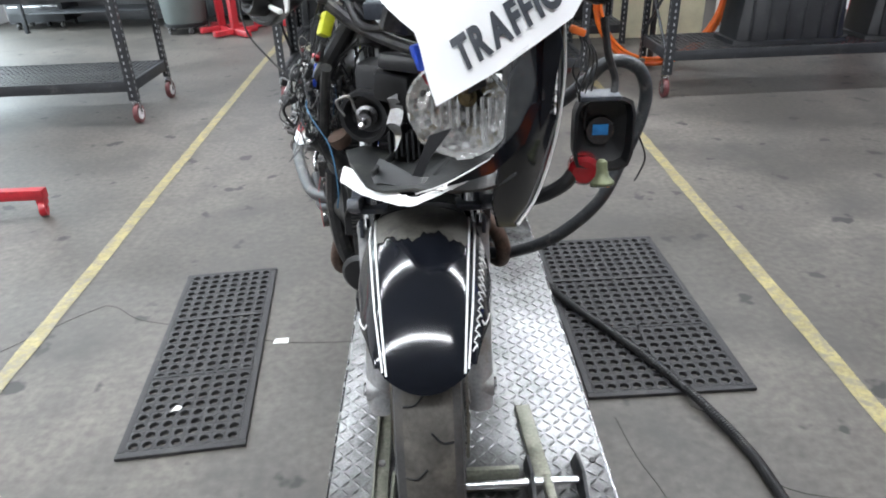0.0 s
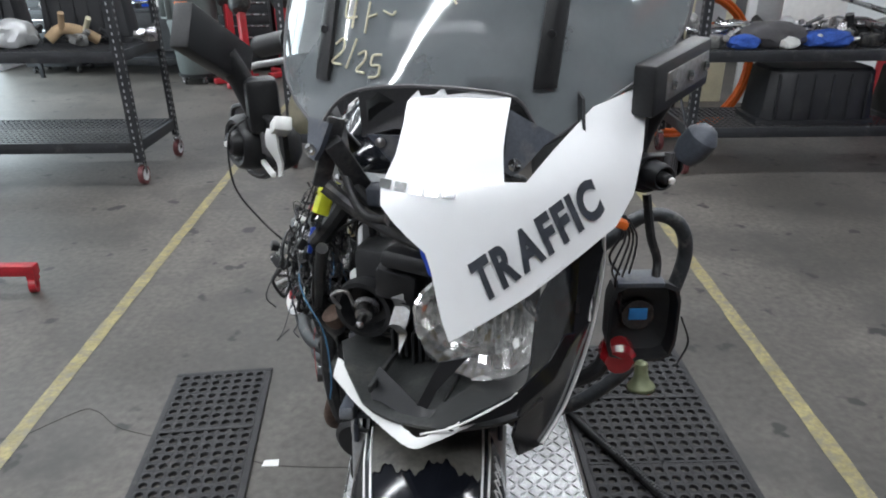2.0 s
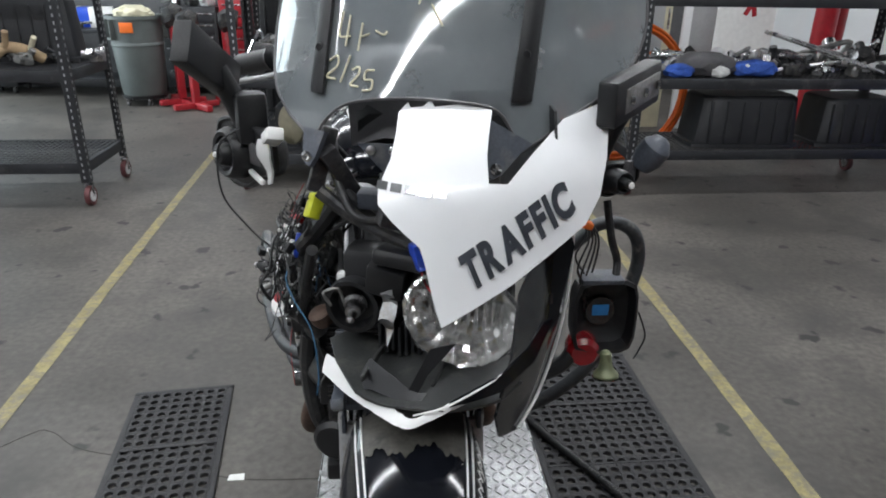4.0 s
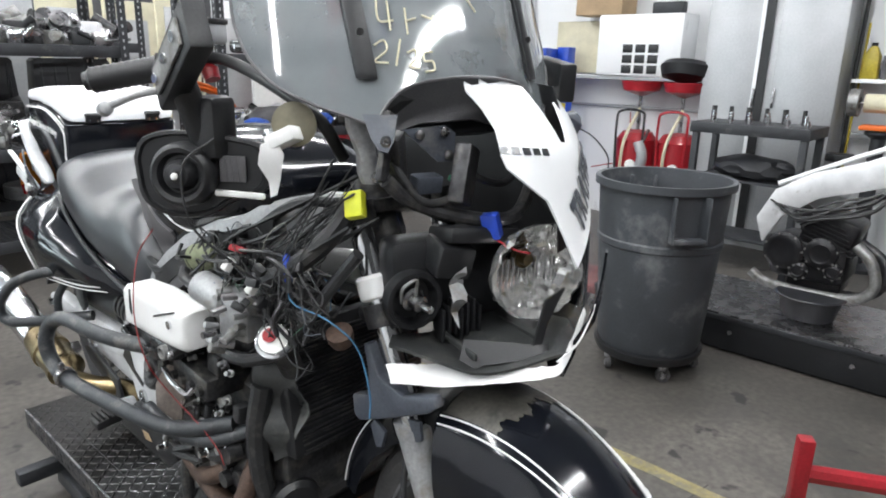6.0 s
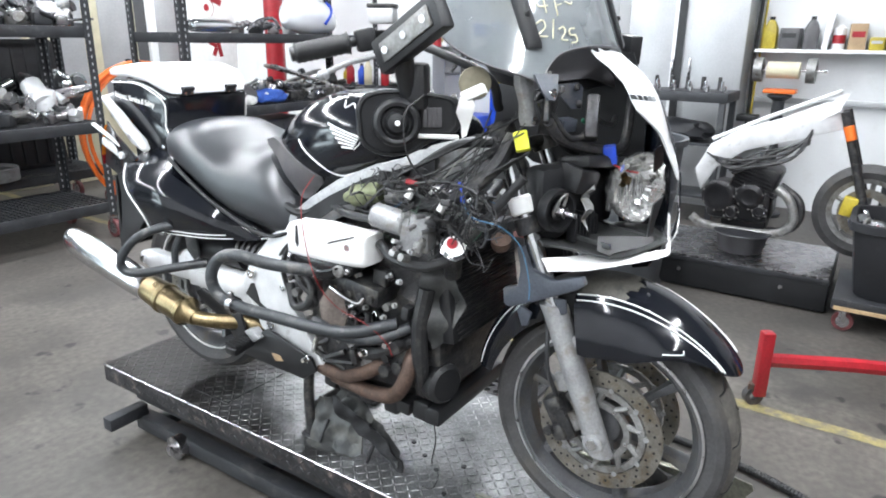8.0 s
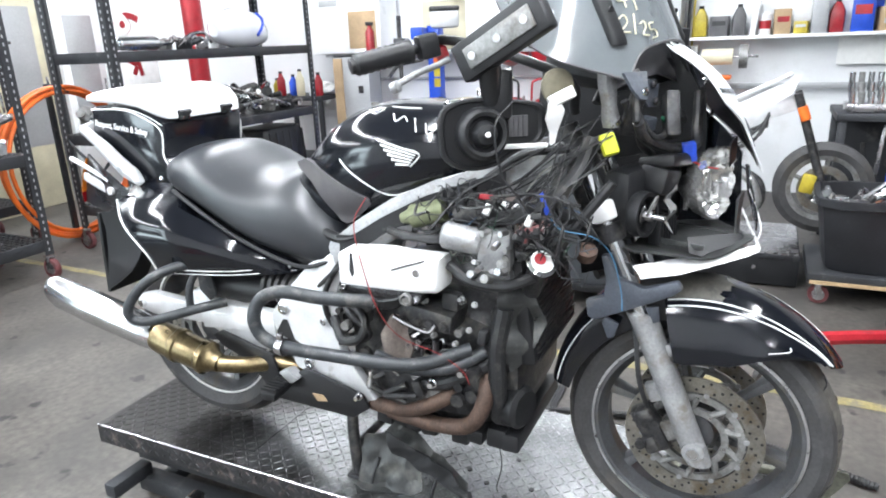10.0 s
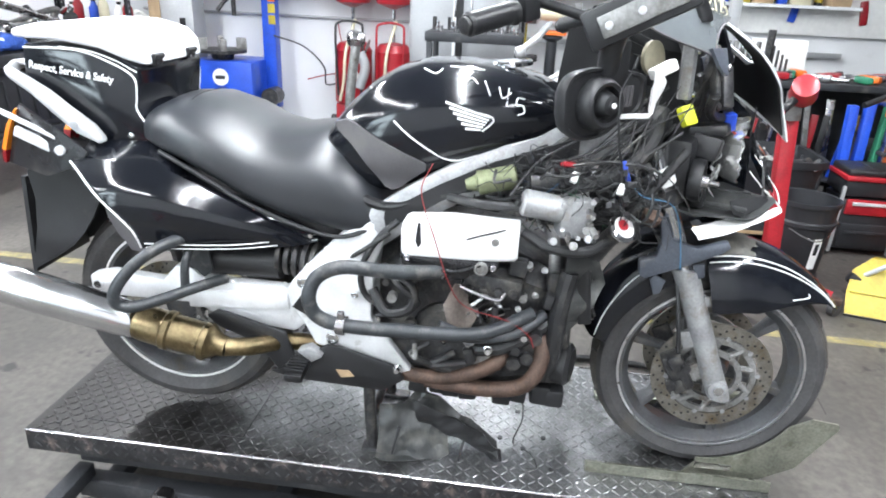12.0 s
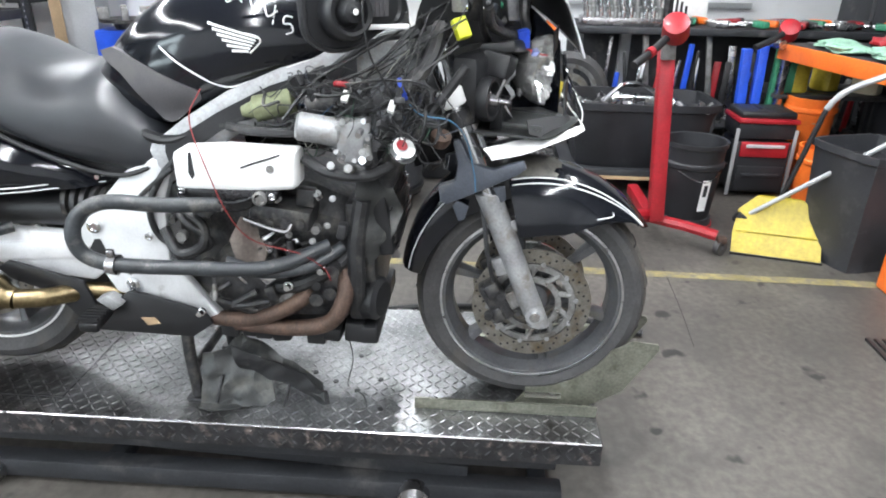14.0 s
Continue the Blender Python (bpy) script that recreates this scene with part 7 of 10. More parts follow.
part("panel_backing", panel(B(), [(-0.02, 1.19), (0.10, 1.195), (0.12, 1.11), (0.16, 1.10), (0.21, 1.17), (0.25, 1.185), (0.27, 1.15), (0.268, 1.08), (0.25, 1.040), (0.16, 0.985), (0.09, 0.945), (0.065, 1.0), (0.03, 1.05), (-0.015, 1.09), (-0.012, 1.14)], lambda u, z: shell(u, z) - NF * 0.008, 0.002, 0.02), MATTE, white, "dark unpainted back of the panel")
bars = B()
for i in range(5):
    panel(bars, [(-0.028 + 0.021 * i, 1.120 - 0.002 * i), (-0.012 + 0.021 * i, 1.1185 - 0.002 * i), (-0.012 + 0.021 * i, 1.1085 - 0.002 * i), (-0.028 + 0.021 * i, 1.110 - 0.002 * i)], lambda u, z: shell(u, z) + NF * 0.003, 0.002, 0.02)
part("badge_bar", bars, CHROME, white, "small chrome badge")

# windscreen
def screen(u, z):
    return N(u, -0.029 - 0.48 * (z - 1.2) - 0.166 * u - 1.9 * u * u, z)


WS = [(-0.252, 1.168), (-0.215, 1.155), (-0.192, 1.145), (-0.180, 1.146), (-0.158, 1.176), (-0.13, 1.198), (-0.09, 1.210), (-0.02, 1.217), (0.065, 1.212), (0.112, 1.200), (0.135, 1.172), (0.150, 1.147), (0.162, 1.143), (0.21, 1.177), (0.274, 1.219), (0.308, 1.26), (0.32, 1.31), (0.312, 1.38), (0.28, 1.46), (0.21, 1.53), (0.12, 1.56), (0.0, 1.565), (-0.13, 1.56), (-0.23, 1.53), (-0.30, 1.46), (-0.335, 1.38), (-0.344, 1.31), (-0.338, 1.26), (-0.325, 1.225), (-0.298, 1.193)]
ws = part("windscreen", panel(B(), WS, screen, 0.004, 0.025), GLASS, bike, "smoky scratched windscreen with chalk writing", 70)
for s, u0, u1 in ((-1, -0.183, -0.195), (1, 0.146, 0.150)):
    st = loft(B(), [[screen(u0 + (u1 - u0) * k + du, 1.212 + 0.33 * k) + NF * (0.006 + df) for du, df in rounded((0, 0), 0.015, 0.010 * e_, 10, 3)] for k, e_ in ((0, 0.4), (0.03, 1), (0.5, 1), (0.97, 1), (1, 0.4))])
    sto = part("screen_strut", st, MATTE, ws, "black screen strut with bolts")
    for k in (0.21, 0.5, 0.85):
        p = screen(u0 + (u1 - u0) * k, 1.212 + 0.33 * k) + NF * 0.016
        part("strut_bolt", cyl(B(), p, p + NF * 0.004, 0.006, None, 10), ENGM, sto)
part("screen_edge", tube(B(), [screen(u, z) for u, z in WS + WS[:1]], 0.0028, 6, 3), PADV, ws)
ch = B()
for stroke in ([(-0.165, 1.262), (-0.15, 1.270), (-0.148, 1.255), (-0.168, 1.238), (-0.148, 1.236)], [(-0.125, 1.272), (-0.138, 1.232)], [(-0.118, 1.252), (-0.106, 1.257), (-0.105, 1.246), (-0.118, 1.231), (-0.103, 1.229)], [(-0.078, 1.254), (-0.092, 1.252), (-0.093, 1.240), (-0.080, 1.240), (-0.080, 1.227), (-0.095, 1.224)], [(-0.15, 1.335), (-0.152, 1.30), (-0.13, 1.30)], [(-0.135, 1.33), (-0.137, 1.285)], [(-0.11, 1.32), (-0.112, 1.28)], [(-0.112, 1.30), (-0.095, 1.305)], [(-0.085, 1.31), (-0.07, 1.305), (-0.065, 1.31)], [(-0.10, 1.40), (-0.08, 1.41), (-0.085, 1.38), (-0.10, 1.37)], [(-0.06, 1.40), (-0.04, 1.40), (-0.05, 1.37)], [(-0.01, 1.39), (-0.02, 1.35)], [(0.02, 1.32), (0.0, 1.35)]):
    tube(ch, [screen(u, z) + NF * 0.0045 for u, z in stroke], 0.0018, 5, 4)
tagged(part("chalk_writing", ch, CREAM, ws, "pale chalk writing"), kind="stuff")
# brackets under the screen
for s, u in ((-1, -0.178), (1, 0.125)):
    bp_ = panel(B(), ([(u - 0.022, 1.160), (u + 0.026, 1.160), (u + 0.014, 1.122), (u + 0.004, 1.106), (u - 0.008, 1.108), (u - 0.016, 1.125)] if s < 0 else [(u - 0.018, 1.19), (u + 0.045, 1.152), (u + 0.03, 1.14), (u + 0.008, 1.112), (u - 0.004, 1.106), (u - 0.014, 1.112)]), lambda a, z: screen(a, z) + NF * 0.012, 0.008, 0.03)
    bo = part("screen_bracket", bp_, GREYP, bike, "grey screen bracket")
    p = screen(u, 1.122) + NF * 0.019
    part("bracket_screw", lathe(B(), [(0, 0.009), (0.003, 0.009), (0.004, 0.005), (0.002, 0.001)], p, NF, 14), CHROME, bo)
# inner shroud below the screen
part("inner_cowl", panel(B(), [(0.0, 0.90), (0.02, 1.10), (0.06, 1.20), (0.20, 1.22), (0.40, 1.16), (0.42, 0.98), (0.30, 0.90), (0.12, 0.86)], lambda a, z: N(0.225 - 0.40 * a, -0.04 - a, z), 0.004, 0.03), MATTE, bike, "black inner cowl behind the nose")
for pts, r in (([(-0.028, -0.03, 1.10), (-0.026, -0.022, 1.055), (-0.06, -0.018, 1.022), (-0.11, -0.02, 1.025), (-0.15, -0.04, 1.085)], 0.0065), ([(-0.02, -0.04, 1.09), (0.0, -0.03, 1.055), (0.05, -0.03, 1.04), (0.10, -0.06, 1.05)], 0.0065), ([(-0.16, -0.06, 1.10), (-0.13, -0.05, 1.05), (-0.08, -0.06, 1.0), (-0.02, -0.07, 0.97)], 0.009)):
    part("cowl_hose", tube(B(), [N(*p) for p in pts], r, 10), HOSE, bike)
gus = part("gusset_plate", panel(B(), [(-0.118, 1.132), (-0.045, 1.138), (-0.028, 1.125), (-0.03, 1.078), (-0.058, 1.078)], lambda u, z: N(u, -0.055 + 0.15 * u, z), 0.005, 0.02), GREYP, bike, "blue-grey bolted gusset plate")
for u, z in ((-0.092, 1.124), (-0.05, 1.128), (-0.042, 1.09)):
    part("gusset_bolt", lathe(B(), [(0, 0.008), (0.004, 0.008), (0.006, 0.004), (0.007, 0.001)], N(u, -0.048 + 0.15 * u, z), tuple(NF), 12), STEEL, gus)
cast = loft(B(), [[N(-0.195 + du + k * 0.03, -0.085 + df, 1.165 - k * 0.12) for du, df in rounded((0, 0), w, 0.016, 10, 3)] for k, w in ((0, 0.016), (0.25, 0.022), (0.6, 0.015), (0.85, 0.022), (1.0, 0.019))])
cst = part("stay_casting", cast, FORKA, bike, "scuffed grey cast fairing stay")
for k in (0.1, 0.9):
    part("stay_bolt", lathe(B(), [(0, 0.009), (0.005, 0.009), (0.007, 0.005), (0.008, 0.001)], N(-0.195 + k * 0.03, -0.068, 1.165 - k * 0.12), tuple(NF), 12), CHROME, cst)
part("wiring_block", box(B(), tuple(N(-0.085, -0.05, 1.045)), (0.05, 0.03, 0.03), (8, 0, -15), 0.004), GREYP, bike, "blue-grey connector block")
part("green_tag", box(B(), tuple(N(-0.045, -0.03, 1.052)), (0.020, 0.005, 0.010), (0, 30, -20), 0.002), GREEN, bike)
part("inner_shroud", panel(B(), [(-0.16, 1.20), (-0.08, 1.225), (0.06, 1.225), (0.14, 1.20), (0.13, 1.12), (0.02, 1.145), (-0.08, 1.14), (-0.14, 1.12)], lambda u, z: N(u, -0.075 - 0.35 * (z - 1.13) - 1.2 * u * u, z), 0.006, 0.03), PADV, bike, "dull grey inner shroud")
dash = loft(B(), [[N(u * w, f, z + v * h) for u, v in rounded((0, 0), 1, 1, 16, 4)] for f, z, w, h in ((-0.10, 1.15, 0.13, 0.03), (-0.14, 1.17, 0.16, 0.06), (-0.22, 1.19, 0.17, 0.07), (-0.27, 1.20, 0.15, 0.06))])
part("instrument_housing", dash, MATTE, bike, "black instrument housing")
part("horn_disc", lathe(B(), [(0, 0.032), (0.004, 0.036), (0.012, 0.036), (0.014, 0.030), (0.012, 0.001)], (-0.184, 0.309, 1.14), (-0.7, -0.7, 0.1), 28), M("dull_olive_plastic", (0.22, 0.20, 0.14), 0.6), bike, "round dull olive plastic disc")
stay = tube(B(), [N(-0.17, -0.02, 1.06), N(-0.12, -0.03, 1.02), N(-0.03, -0.02, 0.99), N(0.05, 0.0, 0.985), N(0.10, -0.02, 1.02), N(0.12, -0.03, 1.10)], 0.012, 10)
box(stay, tuple(N(-0.03, -0.02, 1.06)), (0.05, 0.03, 0.10), (0, 20, 20), 0.006)
box(stay, tuple(N(-0.14, -0.05, 1.08)), (0.03, 0.03, 0.12), (10, -30, 20), 0.006)
part("fairing_stay", stay, ENGM, bike, "bent black fairing stay")
sb = box(B(), tuple(N(-0.165, -0.03, 1.11)), (0.028, 0.012, 0.11), (0, 18, 20), 0.004)
part("stay_bracket", sb, ENGM, bike, "bare metal stay bracket")

# headlamps
def lampcup(u, z, f, r, depth):
    return lathe(B(), [(0, r), (-depth * 0.2, r * 0.96), (-depth * 0.35, r * 0.90), (-depth * 0.52, r * 0.80), (-depth * 0.7, r * 0.67), (-depth * 0.86, r * 0.50), (-depth, r * 0.32), (-depth - 0.01, r * 0.2), (-depth - 0.012, r * 0.34), (-depth * 0.7, r * 0.74), (-depth * 0.33, r * 0.97), (0.0, r + 0.004)], N(u, f, z), tuple(NF), 40, True)


refl = lampcup(0.092, 0.895, 0.045, 0.082, 0.075)
for v in refl.verts:
    p = v.co - N(0.092, 0.045, 0.895)
    v.co += NU * (p.dot(NU) * 0.12)
rf = random.Random(5)
for v in refl.verts:
    v.co += NF * rf.uniform(-0.007, 0.007)
hl = part("headlamp", refl, REFL, bike, "chrome headlamp reflector behind a clear lens", 4)
for i in range(9):
    fac = box(B(), tuple(N(0.03 + 0.015 * i, -0.002 - 0.02 * (1 - abs(i - 4) / 4), 0.872)), (0.006, 0.010, 0.07), (0, 0, -20), 0.001)
    part("reflector_facet", fac, REFL, hl)
part("bulb_seat", lathe(B(), [(0, 0.018), (0.02, 0.018), (0.02, 0.011), (0.035, 0.010), (0.036, 0.001)], N(0.092, -0.03, 0.905), tuple(NF), 16), BRASS, hl)
part("lamp_tape", panel(B(), [(0.11, 0.985), (0.145, 1.0), (0.145, 0.945), (0.115, 0.93)], lambda u, z: N(u, 0.055, z), 0.003, 0.03), MATTE, hl)
cup = lathe(B(), [(0.0, 0.048), (0.012, 0.052), (0.03, 0.050), (0.03, 0.042), (0.006, 0.036), (0.0, 0.001)], N(-0.118, -0.045, 0.853), tuple(NF), 28)
cpo = part("lamp_socket", cup, MATTE, bike, "open black lamp socket with a bare bulb")
part("bulb", lathe(B(), [(0, 0.020), (0.008, 0.022), (0.012, 0.016), (0.03, 0.014), (0.032, 0.008), (0.055, 0.007), (0.06, 0.001)], N(-0.118, -0.035, 0.853), tuple(NF * 0.95 + Vector((0.2, 0, -0.1))), 18), STEEL, cpo, "bare steel-based bulb")
part("socket_clip", tube(B(), [N(-0.15, 0.0, 0.86), N(-0.155, 0.015, 0.89), N(-0.13, 0.012, 0.90), N(-0.125, 0.0, 0.87)], 0.003, 6), ENGL, cpo)
hb = B()
box(hb, tuple(N(-0.02, -0.08, 0.87)), (0.26, 0.07, 0.16), (0, 0, -20), 0.02)
box(hb, tuple(N(-0.05, -0.03, 0.92)), (0.07, 0.07, 0.06), (10, 10, -20), 0.01)
box(hb, tuple(N(0.0, -0.03, 0.955)), (0.14, 0.09, 0.03), (-10, 5, -20), 0.01)
hho = part("headlamp_housing", hb, MATTE, bike, "broken black headlamp housing")
for k in range(7):
    part("housing_rib", box(B(), tuple(N(-0.065 + 0.012 * k, -0.025, 0.80 + 0.006 * (k % 3))), (0.006, 0.03, 0.06), (0, 0, -20), 0.002), MATTE, hho)
part("foil_piece", panel(B(), [(-0.055, 0.90), (-0.035, 0.91), (-0.03, 0.86), (-0.045, 0.80), (-0.06, 0.85)], lambda u, z: N(u, 0.0 + 0.01 * math.sin(z * 120), z), 0.002, 0.012), FORKA, bike, "torn grey reflector scrap")

# chin
def chin(u, z):
    return N(u, 0.180 - 0.80 * math.sqrt((u - 0.045) ** 2 + 0.0002), z)


def chin_edge(u):
    """Foot of the torn edge, and how far its flange runs back and up."""
    return (np.interp(u, [-0.172, -0.10, -0.02, 0.045, 0.11, 0.17], [0.724, 0.728, 0.748, 0.766, 0.788, 0.818]),
            np.interp(u, [-0.172, -0.10, -0.03, 0.045, 0.17], [0.022, 0.036, 0.024, 0.010, 0.007]),
            np.interp(u, [-0.172, -0.10, -0.03, 0.045, 0.17], [0.026, 0.026, 0.020, 0.012, 0.009]))


t = B()
rows_ = []
for i in range(61):
    u = -0.172 + 0.342 * i / 60
    zb, back, up_ = chin_edge(u)
    rag = 0.003 * noise.noise(Vector((u * 45, 2, 0))) + 0.003 * noise.noise(Vector((u * 160, 5, 0)))
    foot = chin(u, zb)
    rows_.append([t.verts.new(foot + (NF * -back * k + Vector((0, 0, (up_ + rag) * k ** 0.7 + (1 - k) * rag * 0.5)))) for k in (0.0, 0.2, 0.5, 0.8, 1.0)])
for r0, r1 in zip(rows_, rows_[1:]):
    for i in range(4):
        t.faces.new((r0[i], r0[i + 1], r1[i + 1], r1[i]))
bmesh.ops.recalc_face_normals(t, faces=t.faces)
bmesh.ops.solidify(t, geom=t.faces[:], thickness=0.003)
cho = part("chin_edge", t, COVERW, bike, "torn white lower edge of the nose fairing", 60)
part("torn_flap", panel(B(), [(-0.075, 0.772), (-0.06, 0.800), (0.0, 0.802), (0.06, 0.800), (0.05, 0.785), (0.0, 0.778), (-0.045, 0.768), (-0.058, 0.762)], lambda u, z: chin(u, z) - NF * (0.018 + 0.9 * (z - 0.77)), 0.003, 0.012), MATTE, cho, "torn dark plastic flap behind the edge")
tray = panel(B(), [(-0.165, -0.02), (-0.13, 0.035), (-0.07, 0.095), (0.0, 0.135), (0.045, 0.150), (0.09, 0.14), (0.165, 0.07), (0.19, 0.02), (0.16, -0.06), (0.0, -0.09), (-0.14, -0.06)], lambda u, f: N(u, f, 0.770 + 0.05 * (u + 0.15) * 1.2 - 0.16 * f * 0.1 + 0.012 * math.sin(u * 30)), 0.005, 0.025)
part("chin_tray", tray, COWLG, cho, "grey inner chin tray")
wall_ = panel(B(), [(0.17, 0.812), (0.10, 0.795), (0.10, 0.802), (0.12, 0.815), (0.17, 0.842), (0.205, 0.88), (0.222, 0.92), (0.235, 0.92), (0.215, 0.855)], lambda u, z: N(u, 0.15 - 2.4 * (u - 0.03) ** 2, z), 0.004, 0.02)
part("lower_trim", wall_, BLACK, cho)
part("trim_line", tube(B(), [N(0.05, 0.158, 0.784), N(0.10, 0.146, 0.803), N(0.16, 0.108, 0.835), N(0.20, 0.075, 0.865)], 0.0016, 6), STRIPE, cho)
for k in (-0.06, 0.06):
    part("tray_rib", box(B(), tuple(N(k, 0.03, 0.778 + 0.06 * (k + 0.15))), (0.006, 0.12, 0.012), (0, 0, -20), 0.002), COWLG, cho)
part("broken_shard", panel(B(), [(0.03, 0.80), (0.06, 0.87), (0.10, 0.885), (0.06, 0.83), (0.045, 0.795)], lambda u, z: N(u, 0.12 - 0.2 * (z - 0.8), z), 0.005, 0.02), MATTE, cho)

# left side fairing
def lface(a, z):
    """Left flank: a runs backwards from the lamp's edge."""
    return N(0.195 + 0.42 * a - 0.9 * max(0, a) ** 2 - 0.16 * max(0, 0.85 - z), 0.03 - a, z)


lf = part("side_fairing", panel(B(), [(-0.025, 0.955), (0.0, 0.985), (0.035, 1.01), (0.11, 1.06), (0.15, 1.03), (0.17, 0.90), (0.15, 0.78), (0.12, 0.70), (0.05, 0.655), (-0.01, 0.68), (-0.04, 0.74), (-0.035, 0.85)], lface, 0.005, 0.03), BLACK, bike, "glossy black left side fairing with white edge line", 60)
part("edge_line", tube(B(), [lface(0.15, 1.02) + NU * 0.003, lface(0.165, 0.92) + NU * 0.004, lface(0.15, 0.80) + NU * 0.004, lface(0.11, 0.70) + NU * 0.004, lface(0.05, 0.66) + NU * 0.003], 0.003, 6), STRIPE, lf)
ss = B()
for i in range(6):
    p = lface(0.12, 0.86 + 0.022 * i) + NU * 0.004
    tube(ss, [p, p + Vector((0.002, 0.012, 0.01)), p + Vector((0, 0.004, 0.017))], 0.0022, 5, 3)
tagged(part("script_stroke", ss, STRIPE, lf), kind="stuff")
lens_cover = panel(B(), [(0.052, 0.790), (0.11, 0.806), (0.17, 0.835), (0.21, 0.885), (0.225, 0.95), (0.21, 1.01), (0.18, 0.985), (0.165, 0.94), (0.15, 0.90), (0.13, 0.87), (0.10, 0.845), (0.06, 0.815)], lambda u, z: N(u, 0.150 - 2.0 * (u - 0.04) ** 2 - 0.25 * (z - 0.78), z), 0.003, 0.025)
lc = part("lamp_cover", lens_cover, LENS, hl, "clear headlamp cover")
lc.visible_shadow = False
duct = part("inner_duct", panel(B(), [(0.19, 1.03), (0.235, 1.045), (0.25, 1.0), (0.235, 0.88), (0.20, 0.80), (0.175, 0.80), (0.205, 0.90)], lambda u, z: N(u, -0.03 - 1.0 * (u - 0.1) ** 2, z), 0.004, 0.02), BLACK, bike, "gloss black inner duct wall")
inner = prism(B(), [(0.10, 0.66), (0.22, 0.64), (0.34, 0.60), (0.36, 0.74), (0.30, 0.92), (0.16, 0.95)], 0.20, 0.206, 0.002)
part("inner_fairing", inner, MATTE, bike, "black inner fairing panel")
hang = B()
for i in range(5):
    a = Vector((0.33 + 0.01 * i, 0.22 + 0.01 * i, 1.0 - 0.01 * i))
    tube(hang, [a, a + Vector((0.02, 0.0, -0.05)), a + Vector((0.0, -0.01, -0.09 - 0.02 * i)), a + Vector((0.03, 0.02, -0.14 - 0.02 * i))], 0.0022, 5, 5)
part("hanging_wire", hang, HOSE, bike)

# siren horn on the left
sh_ = B()
SO, SA = Vector((0.405, 0.275, 0.768)), Vector((0.03, -1, 0.05))
a_, b2_, _ = basis(SA)
cu, cv_ = Vector((1, 0, 0)), Vector((0, 0.05, 1))
secs = []
for f, w, h in ((0.0, 0.058, 0.072), (0.055, 0.064, 0.080), (0.058, 0.058, 0.073), (0.03, 0.053, 0.066), (0.012, 0.03, 0.03), (0.016, 0.001, 0.001)):
    secs.append([SO + SA.normalized() * f + cu * x + cv_ * z for x, z in rounded((0, 0), w, h, 24, 5)])
so = part("siren_horn", loft(sh_, secs), MATTE, bike, "square black siren horn with a blue label")
part("horn_label", box(B(), tuple(SO + Vector((0, -0.025, 0.005))), (0.034, 0.002, 0.024), (0, 0, 0), 0.0005), M("blue_sticker", (0.03, 0.22, 0.55), 0.4), so)
part("horn_core", lathe(B(), [(0, 0.032), (0.010, 0.030), (0.011, 0.001)], SO + SA.normalized() * 0.013, tuple(SA), 24), ENGM, so)
part("horn_top", box(B(), tuple(SO + Vector((-0.01, -0.03, 0.081))), (0.085, 0.05, 0.012), (4, 0, 0), 0.004), GREYP, so)
part("horn_cable", tube(B(), [(0.40, 0.27, 1.0), (0.41, 0.25, 0.93), (0.43, 0.26, 0.88), (0.425, 0.24, 0.845)], 0.008, 8), HOSE, so)
part("loose_wire", tube(B(), [(0.49, 0.26, 0.76), (0.515, 0.27, 0.70), (0.505, 0.27, 0.66), (0.495, 0.265, 0.645)], 0.002, 6), HOSE, so)
rl_ = lathe(B(), [(0, 0.028), (0.015, 0.034), (0.045, 0.034), (0.055, 0.025), (0.056, 0.001)], (0.375, 0.27, 0.692), (-0.1, -1, -0.05), 24)
rlo = part("red_lamp", rl_, REDL, bike, "red round lamp with its bulb hanging out")
part("hanging_bulb", lathe(B(), [(0, 0.024), (0.004, 0.024), (0.016, 0.014), (0.03, 0.011), (0.045, 0.011), (0.05, 0.006)], (0.385, 0.125, 0.700), (-0.05, 0.2, 1), 18), OLIVE, rlo, "pale green bulb holder")
part("bulb_reflector", lathe(B(), [(0, 0.001), (0.001, 0.025), (0.003, 0.025), (0.004, 0.001)], (0.385, 0.124, 0.696), (-0.05, 0.2, 1), 20), CHROME, rlo)
part("orange_plug", box(B(), (0.322, 0.15, 0.998), (0.03, 0.02, 0.014), (0, 20, 0), 0.004), ORANGE, bike, "orange plug on a loose wire")
part("lamp_stalk", tube(B(), [(0.21, 0.30, 0.60), (0.27, 0.25, 0.62), (0.33, 0.23, 0.66), (0.36, 0.24, 0.70)], 0.016, 10), MATTE, bike)

